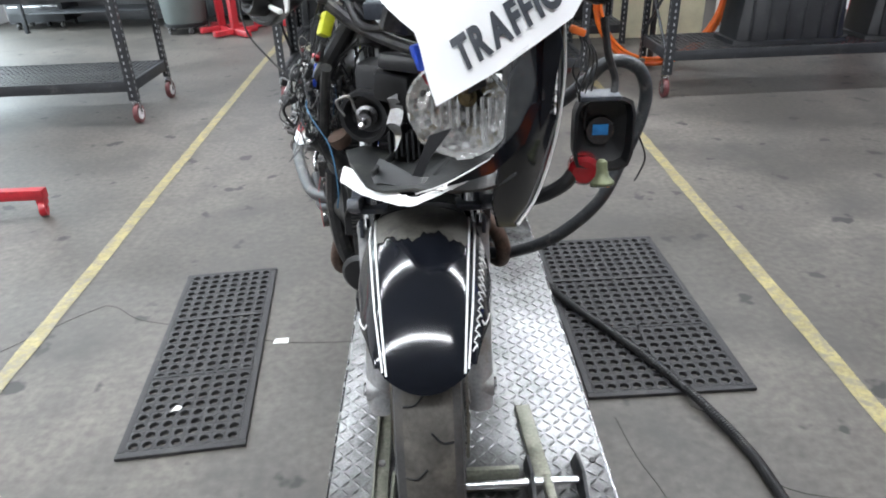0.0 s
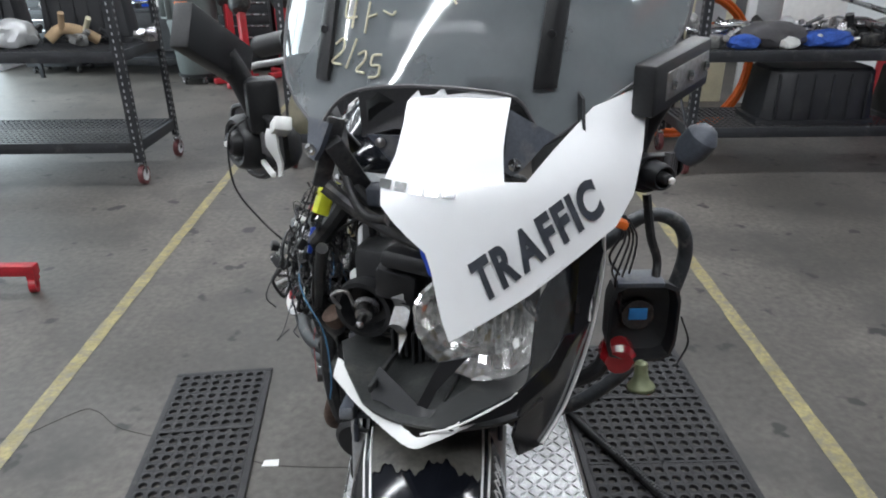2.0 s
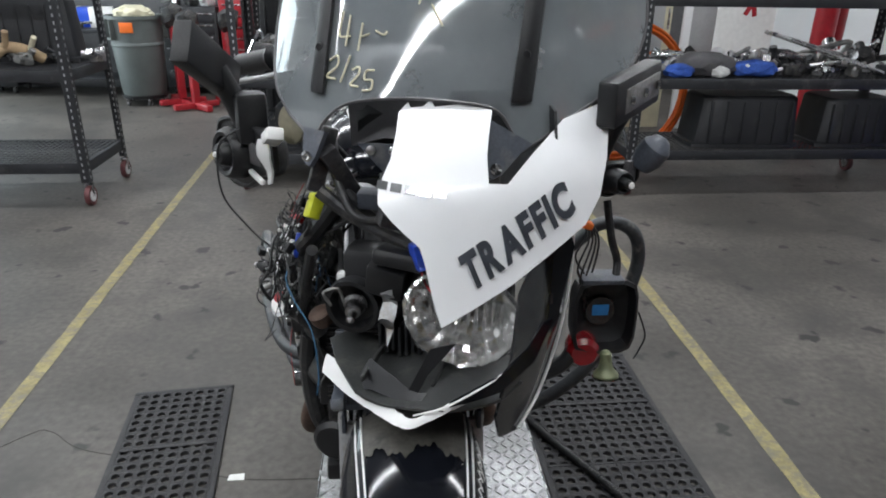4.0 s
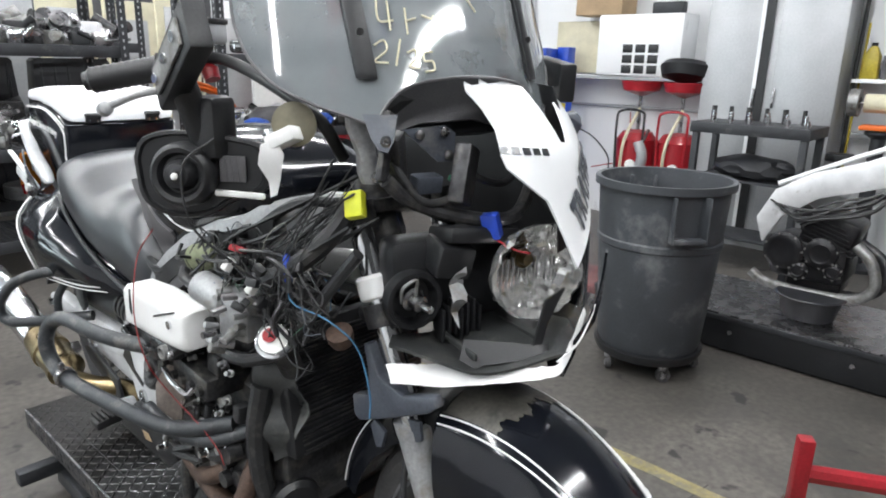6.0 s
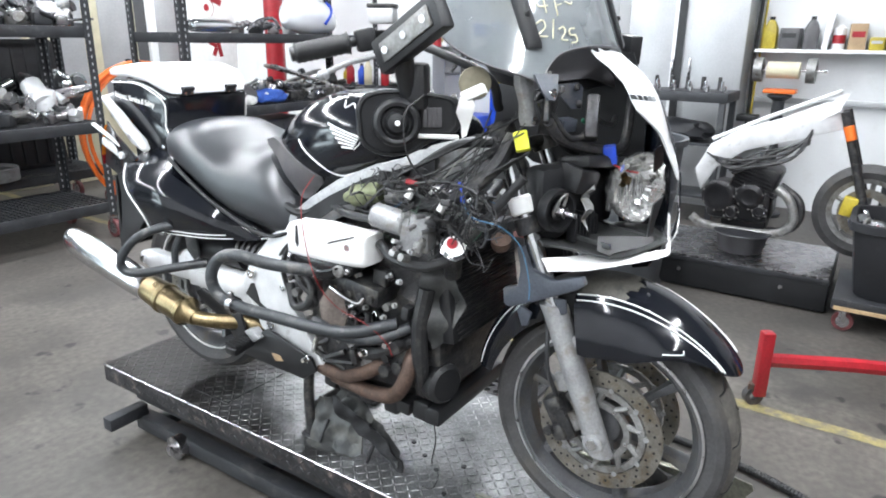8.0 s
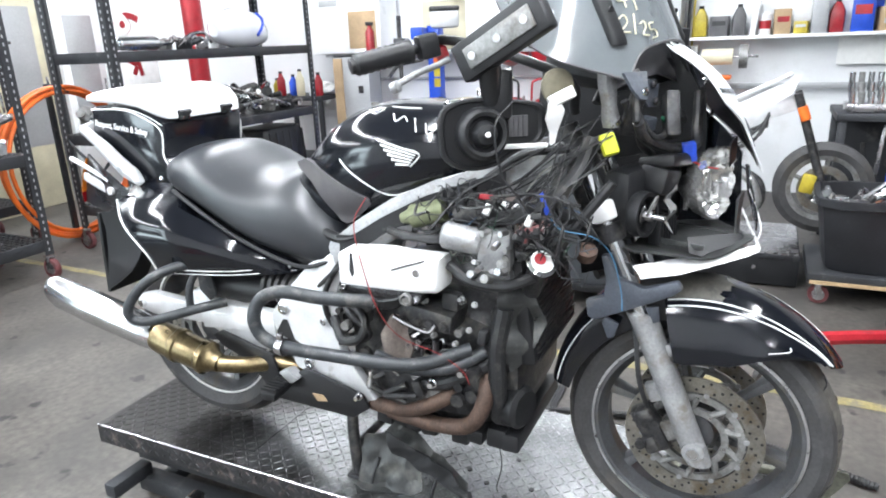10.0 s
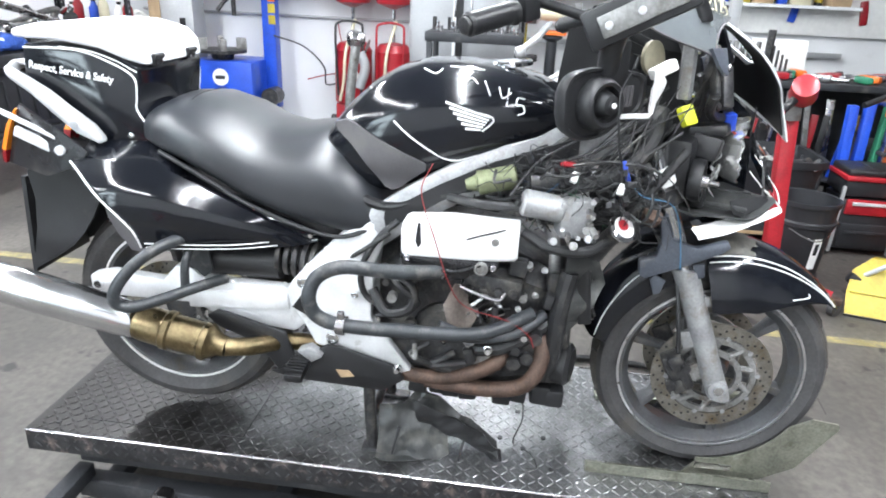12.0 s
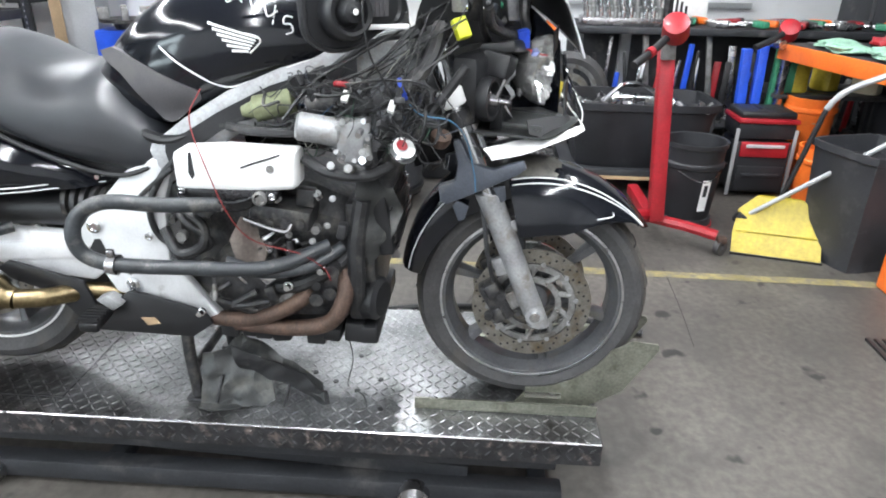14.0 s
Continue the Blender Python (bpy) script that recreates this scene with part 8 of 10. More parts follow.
# speakers and mirror brackets
for s, O_, rz in ((-1, Vector((-0.323, 0.417, 1.06)), 1.0), (1, Vector((0.375, 0.17, 1.07)), 0.42)):
    A_ = Vector((-0.75 if s < 0 else 0.15, -0.62, 0.06)).normalized() if s < 0 else Vector((0.35, -0.9, 0.05)).normalized()
    sp_ = lathe(B(), [(h_, r_ * rz) for h_, r_ in ((-0.05, 0.050), (-0.01, 0.053), (0.012, 0.052), (0.022, 0.048), (0.026, 0.043), (0.024, 0.036), (0.012, 0.031), (0.012, 0.027), (0.026, 0.024), (0.036, 0.019), (0.038, 0.010), (0.040, 0.009), (0.041, 0.001))], O_, tuple(A_), 32)
    spo = part("speaker", sp_, MATTE, bike, "round black speaker pod")
    part("speaker_pin", lathe(B(), [(0, 0.006), (0.003, 0.005), (0.004, 0.001)], O_ + A_ * 0.041, tuple(A_), 12), PAPER, spo)
    rt_ = A_.cross(Vector((0, 0, 1))).normalized()
    t_ = B()
    base = curve([(-0.088, 0.025, 0), (-0.072, 0.056, 0), (-0.02, 0.070, 0), (0.06, 0.064, 0), (0.13, 0.052, 0), (0.142, 0.02, 0), (0.135, -0.02, 0), (0.075, -0.045, 0), (0.03, -0.070, 0), (-0.03, -0.074, 0), (-0.074, -0.052, 0), (-0.088, -0.015, 0)], 3)[:-1]
    q = -rt_
    loft(t_, [[O_ + q * p_.x * rz * k + Vector((0, 0, p_.y * rz * k)) + A_ * d for p_ in base] for d, k in ((-0.06, 0.72), (-0.035, 0.94), (-0.014, 1.0), (-0.006, 0.97), (-0.005, 0.90), (-0.010, 0.86))])
    part("speaker_bracket", t_, MATTE, spo, "black plastic speaker bracket")
    grl = B()
    for k in range(4):
        box(grl, tuple(O_ + q * (0.062 + 0.010 * k) * rz + A_ * -0.004 + Vector((0, 0, 0.01))), (0.004, 0.012, 0.042), (0, 0, 50), 0.001)
    part("vent_slat", grl, PADV, spo)
E1, EC = Vector((0.7, -0.7, 0)), Vector((-0.245, 0.298, 1.07))
part("white_bracket", panel(B(), [(-0.010, 0.044), (0.016, 0.048), (0.026, 0.028), (0.016, -0.015), (0.010, -0.038), (0.0, -0.042), (-0.002, -0.016), (-0.016, 0.012)], lambda a, z: EC + E1 * a + Vector((-0.7, -0.7, 0)) * (0.006 * math.sin(z * 60)) + Vector((0, 0, z)), 0.004, 0.012), COVERW, bike, "bent white metal bracket")
part("bracket_arm", box(B(), (-0.27, 0.345, 1.03), (0.010, 0.09, 0.010), (0, 0, 25), 0.003), COVERW, bike)
part("white_plug", box(B(), (-0.224, 0.285, 1.122), (0.03, 0.055, 0.024), (-25, 10, 20), 0.004), PAPER, bike, "white plastic plug")
part("loose_wire", tube(B(), [(-0.30, 0.36, 1.12), (-0.345, 0.38, 1.08), (-0.345, 0.37, 0.99), (-0.30, 0.35, 0.93), (-0.25, 0.34, 0.88)], 0.0022, 6), HOSE, bike)

# mirror bracket boxes
def slab(p0, p1, w, t_, up=Vector((0, 0, 1))):
    d = p1 - p0
    y_ = d.normalized()
    x_ = y_.cross(up).normalized()
    z_ = x_.cross(y_)
    b_ = box(B(), (0, 0, 0), (t_, d.length, w), (0, 0, 0), 0.006)
    m = Matrix((x_, y_, z_)).transposed().to_4x4()
    m.translation = (p0 + p1) / 2
    bmesh.ops.transform(b_, matrix=m, verts=b_.verts)
    return b_


for s in (-1, 1):
    p0, p1 = (Vector((-0.323, 0.456, 1.19)), Vector((-0.36, 0.275, 1.288))) if s < 0 else (Vector((0.46, 0.28, 1.225)), Vector((0.328, 0.12, 1.208)))
    mb = part("mirror_bracket", slab(p0, p1, 0.075, 0.035), MATTE, bike, "black mirror bracket with a flat plate")
    off = Vector((s * 0.021, 0, 0))
    part("bracket_plate", slab(p0.lerp(p1, 0.12) + off, p0.lerp(p1, 0.88) + off, 0.042, 0.006), ENGL, mb)
    for k in (0.2, 0.5, 0.8):
        q = p0.lerp(p1, k) + off
        part("bracket_bolt", cyl(B(), q + Vector((s * 0.002, 0, 0)), q + Vector((s * 0.008, 0, 0)), 0.008, None, 10), CHROME, mb)
    part("mirror_stem", tube(B(), [p0.lerp(p1, 0.35), p0.lerp(p1, 0.4) + Vector((-s * 0.03, 0.02, -0.07)), p0.lerp(p1, 0.4) + Vector((-s * 0.06, 0.02, -0.16))], 0.022, 12), MATTE, mb)
    part("stem_base", box(B(), tuple(p0.lerp(p1, 0.45) + Vector((-s * 0.06, 0.02, -0.10))), (0.06, 0.05, 0.10), (0, 0, 20), 0.012), MATTE, mb)
    if s > 0:
        part("silver_pod", lathe(B(), [(0, 0.02), (0.02, 0.027), (0.045, 0.026), (0.06, 0.014), (0.064, 0.001)], Vector((0.425, 0.19, 1.09)), (0.4, -0.3, 0.8), 20), GREYP, mb, "blue-grey round pod")

# handlebars
for s in (-1, 1):
    r0, r1 = (Vector((-0.351, 0.685, 1.196)), Vector((-0.255, 0.597, 1.222))) if s < 0 else (Vector((0.43, 0.48, 1.16)), Vector((0.36, 0.38, 1.20)))
    d = (r1 - r0).normalized()
    bar = part("handlebar", tube(B(), [r0, r1, r1 + d * 0.08 + Vector((-s * 0.03, 0, 0)), Vector((s * 0.16, 0.30 if s < 0 else 0.27, 1.16)), Vector((s * 0.10, 0.29, 1.08))], 0.011, 12), MATTE, bike, "black handlebar with a ribbed grip")
    gp = lathe(B(), [(0, 0.019), (0.006, 0.0235)] + [(0.012 + 0.007 * i, 0.0235 if i % 2 else 0.0215) for i in range(15)] + [(0.122, 0.024), (0.126, 0.027), (0.13, 0.012)], r0, tuple(d), 24)
    part("grip", gp, MATTE, bar, "ribbed black rubber grip")
    part("bar_end", lathe(B(), [(-0.010, 0.010), (-0.008, 0.0165), (0.0, 0.0165), (0.001, 0.01)], r0, tuple(d), 20), ENGM, bar)
    part("switch_box", slab(r1 + d * 0.01, r1 + d * 0.055, 0.05, 0.04), MATTE, bar)
    part("reservoir", box(B(), tuple(r1 + d * 0.075 + Vector((0, 0, 0.045))), (0.055, 0.06, 0.035), (0, 0, 25), 0.006), GRABS, bar, "silver brake fluid reservoir")
    part("reservoir_lid", box(B(), tuple(r1 + d * 0.075 + Vector((0, 0, 0.066))), (0.058, 0.063, 0.010), (0, 0, 25), 0.003), ENGM, bar)
    lv = tube(B(), [Vector((-0.235, 0.525, 1.20)), Vector((-0.279, 0.538, 1.188)), Vector((-0.33, 0.55, 1.178)), Vector((-0.371, 0.578, 1.157))], 0.0065, 10) if s < 0 else tube(B(), [r1 + d * 0.06 + Vector((s * 0.02, -0.03, 0)), r1 + d * -0.0 + Vector((s * 0.035, -0.045, -0.02)), r1 + d * -0.05 + Vector((s * 0.03, -0.04, -0.045))], 0.006, 10)
    lathe(lv, [(-0.012, 0.004), (-0.008, 0.012), (0.006, 0.012), (0.010, 0.004)], Vector((-0.373, 0.579, 1.154)) if s < 0 else r1 + d * -0.055 + Vector((s * 0.03, -0.04, -0.05)), (0, 1, -0.4), 14)
    part("brake_lever", lv, FORKA, bar, "silver lever with a ball end")
    part("red_knob", lathe(B(), [(0, 0.014), (0.02, 0.016), (0.03, 0.008)], r1 + d * 0.10 + Vector((s * 0.0, 0.03, -0.04)), (0, 0.4, 0.8), 14), REDP, bar)

# stands and torn plastic
st_ = tube(B(), [(-0.11, 0.93, 0.27), (-0.13, 0.925, 0.16), (-0.135, 0.915, 0.018)], 0.017, 12)
tube(st_, [(0.11, 0.93, 0.27), (0.13, 0.925, 0.16), (0.135, 0.915, 0.018)], 0.017, 12)
tube(st_, [(-0.13, 0.92, 0.10), (0.13, 0.92, 0.10)], 0.013, 10, 1)
for s in (-1, 1):
    box(st_, (s * 0.135, 0.90, 0.008), (0.04, 0.09, 0.014), (0, 0, 0), 0.004)
part("centre_stand", st_, ENGM, bike, "dark steel centre stand, lowered")


def torn(v, y):
    return 0.018 * noise.noise(Vector((y * 25, v * 25, 3)))


cowl = thing("torn_cowl", "torn grey-black plastic belly cowl leaning on the deck", "broken fairing", (0, 0, DECK))
t1 = panel(B(), [(0.90, 0.11), (0.83, 0.13), (0.79, 0.18), (0.74, 0.165), (0.68, 0.12), (0.62, 0.095), (0.56, 0.05), (0.55, 0.005), (0.60, 0.03), (0.66, 0.07), (0.70, 0.06), (0.69, 0.0), (0.78, -0.06), (0.87, -0.10), (0.90, -0.06), (0.895, 0.04)], lambda y, z: (-0.115 - 0.10 * max(0, 0.12 - z) * 3.4 + torn(y, z), y, 0.004 + max(0.0, z + 0.02 + 0.1 * max(0, -z - 0.02)) + 0.004), 0.004, 0.016)
part("cowl_sheet", t1, COWLG, cowl)
t2 = panel(B(), [(0.80, 0.19), (0.70, 0.15), (0.60, 0.10), (0.545, 0.045), (0.54, 0.01), (0.56, 0.0), (0.62, 0.05), (0.70, 0.085), (0.78, 0.12)], lambda y, z: (-0.16 + 0.25 * (0.2 - z) * 0.3 + torn(z, y), y, z + 0.008), 0.004, 0.016)
part("cowl_strip", t2, MATTE, cowl)
for v_ in (0.845, 0.655):
    part("cowl_rib", box(B(), (-0.15, v_, 0.05), (0.012, 0.008, 0.08), (10, 20, 0), 0.002), MATTE, cowl)
wr = tagged(part("loose_wire", tube(B(), [(-0.06, 0.50, DECK + 0.20), (-0.05, 0.49, DECK + 0.10), (-0.04, 0.51, DECK + 0.004), (-0.08, 0.46, DECK + 0.004), (-0.14, 0.44, DECK + 0.004), (-0.15, 0.47, DECK + 0.004)], 0.0018, 5), HOSE), "thin loose black wire on the deck", "wire")

# ---- east side: tyre changer, drainers, cabinets ----
tcg = thing("tyre_changer", "blue tyre changing machine with a steel turntable", "tyre changer", (5.0, 3.62, 0))
part("cabinet", box(B(), (0.12, 0, 0.36), (0.55, 0.62, 0.70), (0, 0, 0), 0.02), BLUEP, tcg)
part("oval_badge", lathe(B(), [(0, 0.085), (-0.006, 0.083), (-0.007, 0.001)], (-0.157, 0.02, 0.55), (1, 0, 0), 28), PAPER, tcg)
part("badge_bar", box(B(), (-0.166, 0.02, 0.55), (0.004, 0.10, 0.035), (0, 0, 0), 0.001), RACKM, tcg)
part("pedal_box", box(B(), (-0.22, 0.02, 0.12), (0.16, 0.45, 0.16), (0, 0, 0), 0.01), BLUEP, tcg)
part("turntable", lathe(B(), [(0, 0.10), (0.06, 0.12), (0.07, 0.24), (0.10, 0.24), (0.11, 0.05)], (0.0, 0.05, 0.71), (0, 0, 1), 32), ENGM, tcg)
for i in range(4):
    a = math.pi / 2 * i + 0.5
    part("jaw", box(B(), (0.19 * math.cos(a), 0.05 + 0.19 * math.sin(a), 0.86), (0.10, 0.06, 0.12), (0, 0, math.degrees(a)), 0.01), ENGL, tcg)
part("column", box(B(), (0.30, -0.36, 0.95), (0.14, 0.14, 1.5), (0, 0, 0), 0.01), BLUEP, tcg)
part("arm", box(B(), (0.05, -0.30, 1.62), (0.6, 0.12, 0.12), (0, 0, 20), 0.01), BLUEP, tcg)
part("mount_head", box(B(), (-0.18, -0.18, 1.50), (0.09, 0.12, 0.16), (0, 0, 20), 0.01), ENGM, tcg)
part("mount_shaft", cyl(B(), (-0.18, -0.18, 1.15), (-0.18, -0.18, 1.8), 0.022, None, 14), ENGM, tcg)
part("side_arm", tube(B(), [(0.2, -0.25, 1.35), (0.02, -0.05, 1.30), (-0.05, 0.05, 1.18)], 0.02, 10), ENGM, tcg)
for k in range(4):
    part("warning_label", box(B(), (0.228, -0.40, 1.10 + 0.11 * k), (0.004, 0.075, 0.09)), (YELP, YELP, ORANGE, YELP)[k], tcg)
part("motor", cyl(B(), (0.0, -0.42, 0.35), (0.2, -0.42, 0.35), 0.09, None, 20), ENGM, tcg)
part("air_line", tube(B(), [(0.2, -0.42, 0.95), (0.3, -0.7, 0.85), (0.35, -0.9, 0.65), (0.45, -0.9, 0.45), (0.55, -1.1, 0.5)], 0.008, 8), HOSE, tcg)
part("red_line", tube(B(), [(0.57, -1.0, 1.08), (0.52, -1.05, 0.9), (0.54, -1.15, 0.6), (0.5, -0.9, 0.55), (0.4, -0.7, 0.5)], 0.006, 8), REDP, tcg)

for i, (y, lab) in enumerate(((2.38, "red oil drainer tank with a funnel bowl"), (1.96, "red oil drainer with a black bowl on top"))):
    dr = thing("oil_drainer", lab, "oil drainer", (5.28, y, 0), 0, "oil drainers")
    part("tank", lathe(B(), [(0, 0.15), (0.03, 0.19), (0.55, 0.19), (0.62, 0.14), (0.64, 0.03)], (0, 0, 0.30), (0, 0, 1), 32), REDP, dr)
    part("pole", cyl(B(), (0, 0, 0.9), (0, 0, 1.28), 0.018, None, 10), STEEL, dr)
    part("bowl", lathe(B(), [(0, 0.03), (0.05, 0.17), (0.13, 0.195), (0.135, 0.195), (0.06, 0.165), (0.01, 0.02)], (0, 0, 1.26), (0, 0, 1), 32), REDP, dr)
    part("frame_handle", tube(B(), [(-0.16, 0.12, 0.4), (-0.17, 0.14, 1.0), (-0.15, 0.10, 1.12), (-0.15, -0.10, 1.12), (-0.17, -0.14, 1.0), (-0.16, -0.12, 0.4)], 0.012, 8), REDP if i else HOSE, dr)
    part("hose", tube(B(), [(-0.1, -0.05, 1.15), (-0.22, 0.02, 0.85), (-0.21, 0.05, 0.55), (-0.18, 0.1, 0.35)], 0.016, 8), CREAM, dr)
    part("gauge", cyl(B(), (-0.18, -0.05, 0.62), (-0.21, -0.05, 0.62), 0.05, None, 18), PAPER, dr)
    for sy in (-1, 1):
        part("wheel", lathe(B(), [(-0.02, 0.04), (-0.02, 0.09), (0.02, 0.09), (0.02, 0.04)], (-0.05, sy * 0.2, 0.09), (0, 1, 0), 20, True), RUBBER, dr)
    part("leg", box(B(), (-0.1, 0, 0.17), (0.1, 0.3, 0.28), (0, 0, 0), 0.01), REDP, dr)
    if i:
        part("drain_bowl", lathe(B(), [(0, 0.10), (0.03, 0.22), (0.12, 0.25), (0.16, 0.22), (0.13, 0.20), (0.03, 0.12)], (0, 0, 1.40), (0.25, 0, 1), 32), MATTE, dr, "black bowl")
dsp = thing("spray_gun_rig", "grey metal pump hanging from the drainer", "pump", (5.05, 2.2, 0.55))
part("body", tube(B(), [(0, 0.05, 0.30), (0, 0.0, 0.15), (0, 0.06, -0.05)], 0.05, 12), CABG, dsp)
part("lever", tube(B(), [(0, 0.0, 0.3), (-0.02, -0.05, 0.42)], 0.014, 8), STEEL, dsp)

# wall rail, counter and cabinets
wr_ = tagged(part("wall_conduit", cyl(B(), (XE - 0.03, 4.8, 1.13), (XE - 0.03, 1.75, 1.13), 0.016, None, 10), CABG), "grey conduit along the wall", "conduit", kind="structure")
cnt = thing("wall_counter", "white shelf counter along the wall", "shelf", (5.45, 3.2, 1.42))
part("board", box(B(), (0, 0, 0), (0.34, 3.0, 0.035), (0, 0, 0), 0.004), WHITE, cnt)
part("edge_strip", box(B(), (-0.172, 0, -0.004), (0.006, 3.0, 0.03)), CABG, cnt)
cb1 = thing("machine_cabinet", "white machine cabinet with black square vents", "cabinet", (5.42, 2.45, 1.44))
part("body", box(B(), (0, 0, 0.28), (0.34, 0.85, 0.56), (0, 0, 0), 0.01), WHITE, cb1)
for i in range(3):
    for j in range(3):
        part("vent_square", box(B(), (-0.173, -0.16 + 0.13 * i, 0.06 + 0.095 * j), (0.006, 0.10, 0.075), (0, 0, 0), 0.002), MATTE, cb1)
part("cable_bracket", box(B(), (0, -0.2, 0.62), (0.1, 0.3, 0.1), (0, 0, 0), 0.01), RACKM, cb1)
cb2 = thing("wall_panel", "cream wall panel board", "panel", (5.52, 3.2, 1.44))
part("sheet", box(B(), (0, 0, 0.27), (0.04, 0.62, 0.52), (0, 0, 0), 0.006), CREAM, cb2)
part("trim", box(B(), (-0.023, 0, 0.53), (0.006, 0.62, 0.02)), WHITE, cb2)
cb3 = thing("machine_cabinet", "white box cabinet with a dark front plate", "cabinet", (5.38, 4.35, 1.44))
part("body", box(B(), (0, 0, 0.45), (0.40, 0.95, 0.9), (0, 0, 0), 0.012), WHITE, cb3)
part("front_plate", box(B(), (-0.203, -0.24, 0.25), (0.008, 0.36, 0.4), (0, 0, 0), 0.003), TAN, cb3)
part("nameplate", box(B(), (-0.203, 0.2, 0.55), (0.006, 0.25, 0.07), (0, 0, 0), 0.002), CABG, cb3)
ext = thing("fire_extinguisher", "small red fire extinguisher on the counter", "fire extinguisher", (5.15, 4.0, 1.44))
part("cylinder", lathe(B(), [(0, 0.05), (0.22, 0.05), (0.27, 0.02), (0.29, 0.02)], (0, 0, 0), (0, 0, 1), 18), REDP, ext)
part("valve", box(B(), (0, 0, 0.31), (0.03, 0.09, 0.04), (0, 0, 0), 0.005), MATTE, ext)
ctn = thing("carton", "brown cardboard carton on the cabinet", "carton", (5.40, 2.9, 2.0))
part("box", box(B(), (0, 0, 0.14), (0.3, 0.5, 0.28), (0, 0, 0), 0.005), TAN, ctn)
part("tape", box(B(), (0, 0, 0.282), (0.3, 0.05, 0.004)), CREAM, ctn)

gc_ = thing("grey_locker", "grey steel locker with a tan edge behind the tyre changer", "locker", (5.12, 4.18, 0))
part("body", box(B(), (0, 0, 0.70), (0.26, 0.46, 1.40), (0, 0, 0), 0.008), CABG, gc_)
part("edge_board", box(B(), (-0.135, 0.17, 0.72), (0.012, 0.12, 1.34), (0, 0, 0), 0.003), TAN, gc_, "tan board edge")
part("top_tray", box(B(), (0, 0, 1.412), (0.25, 0.46, 0.022), (0, 0, 0), 0.004), MATTE, gc_, "black tray")
part("latch", box(B(), (-0.137, -0.12, 1.05), (0.014, 0.06, 0.08), (0, 0, 0), 0.004), MATTE, gc_)
bench("parts_bench", "low dark bench piled with bottles and rags", (5.2, 4.98, 0), (0.6, 0.85, 0.98), 0.05)
for i, (y, h, m_) in enumerate(((4.66, 0.24, REDP), (4.78, 0.20, WHITE), (4.92, 0.28, CREAM), (5.06, 0.22, BLUEP), (5.2, 0.26, REDP), (5.30, 0.18, YELP))):
    e_ = thing("fluid_jug", "small plastic fluid bottle on the bench", "bottle", (5.02 + 0.05 * (i % 2), y, 0.98), 12 * i, "bottles on the parts bench")
    part("body", lathe(B(), [(0, 0.045), (0.01, 0.05), (h * 0.7, 0.05), (h * 0.85, 0.03), (h, 0.02)], (0, 0, 0), (0, 0, 1), 16), m_, e_)
    part("cap", cyl(B(), (0, 0, h), (0, 0, h + 0.025), 0.022, None, 12), MATTE, e_)
lump("white_rag", "crumpled white rag on the bench", "rag", (5.25, 4.75, 0.98), (0.13, 0.16, 0.09), PAPER, 12)
lock = thing("steel_cabinet", "tall grey double door steel cabinet", "cabinet", (5.38, 1.25, 0))
part("body", box(B(), (0.02, 0, 1.35), (0.36, 1.08, 2.7), (0, 0, 0), 0.008), CABG, lock)
for s in (-1, 1):
    dd = part("door", box(B(), (-0.172, s * 0.30 - (0.02 if s > 0 else 0), 1.35), (0.02, 0.48, 2.6), (0, 0, 0), 0.006), CABG, lock)
    part("handle", box(B(), (-0.19, s * 0.08, 1.3), (0.02, 0.02, 0.16), (0, 0, 0), 0.004), STEEL, dd)
part("dark_gap", box(B(), (-0.178, 0.035, 1.35), (0.012, 0.07, 2.6)), MATTE, lock)
part("pale_strip", box(B(), (-0.18, 0.085, 1.35), (0.014, 0.03, 2.6)), WHITE, lock)
tbl = bench("tool_table", "dark steel table with sockets on top", (4.62, 1.07, 0), (0.5, 0.86, 1.13), 0.08)
for i in range(18):
    so_ = thing("socket", "steel drive socket standing on the table", "socket", (4.50 + 0.12 * (i % 3), 0.70 + 0.045 * i, 1.13), 0, "sockets on the table")
    part("barrel", cyl(B(), (0, 0, 0), (0, 0, 0.05 + 0.03 * (i % 3)), 0.016 + 0.004 * (i % 2), None, 12), (STEEL, CHROME, ENGM)[i % 3], so_)
    part("drive_ring", cyl(B(), (0, 0, 0.01), (0, 0, 0.02), 0.021, None, 12), STEEL, so_)
lump("tool_bag", "dark tool bag under the table", "bag", (4.6, 1.05, 0.72), (0.2, 0.3, 0.10), TOTE, 8)
part("bag_shelf", box(B(), (0, 0, 0.70), (0.42, 0.78, 0.02)), RACKM, tbl)
hg_ = thing("hanging_hose", "black and yellow air hose hanging on the wall", "hose", (5.5, 0.66, 0))
part("hose", tube(B(), [(0, 0, 2.2), (0, 0.01, 1.4), (0, 0.0, 0.8), (0.0, 0.03, 0.55), (-0.02, -0.02, 0.3)], 0.016, 8), HOSE, hg_)
part("yellow_hose", tube(B(), [(-0.01, -0.04, 1.9), (0, -0.03, 1.2), (0, -0.02, 0.6), (-0.03, 0.03, 0.35)], 0.009, 8), YELP, hg_)
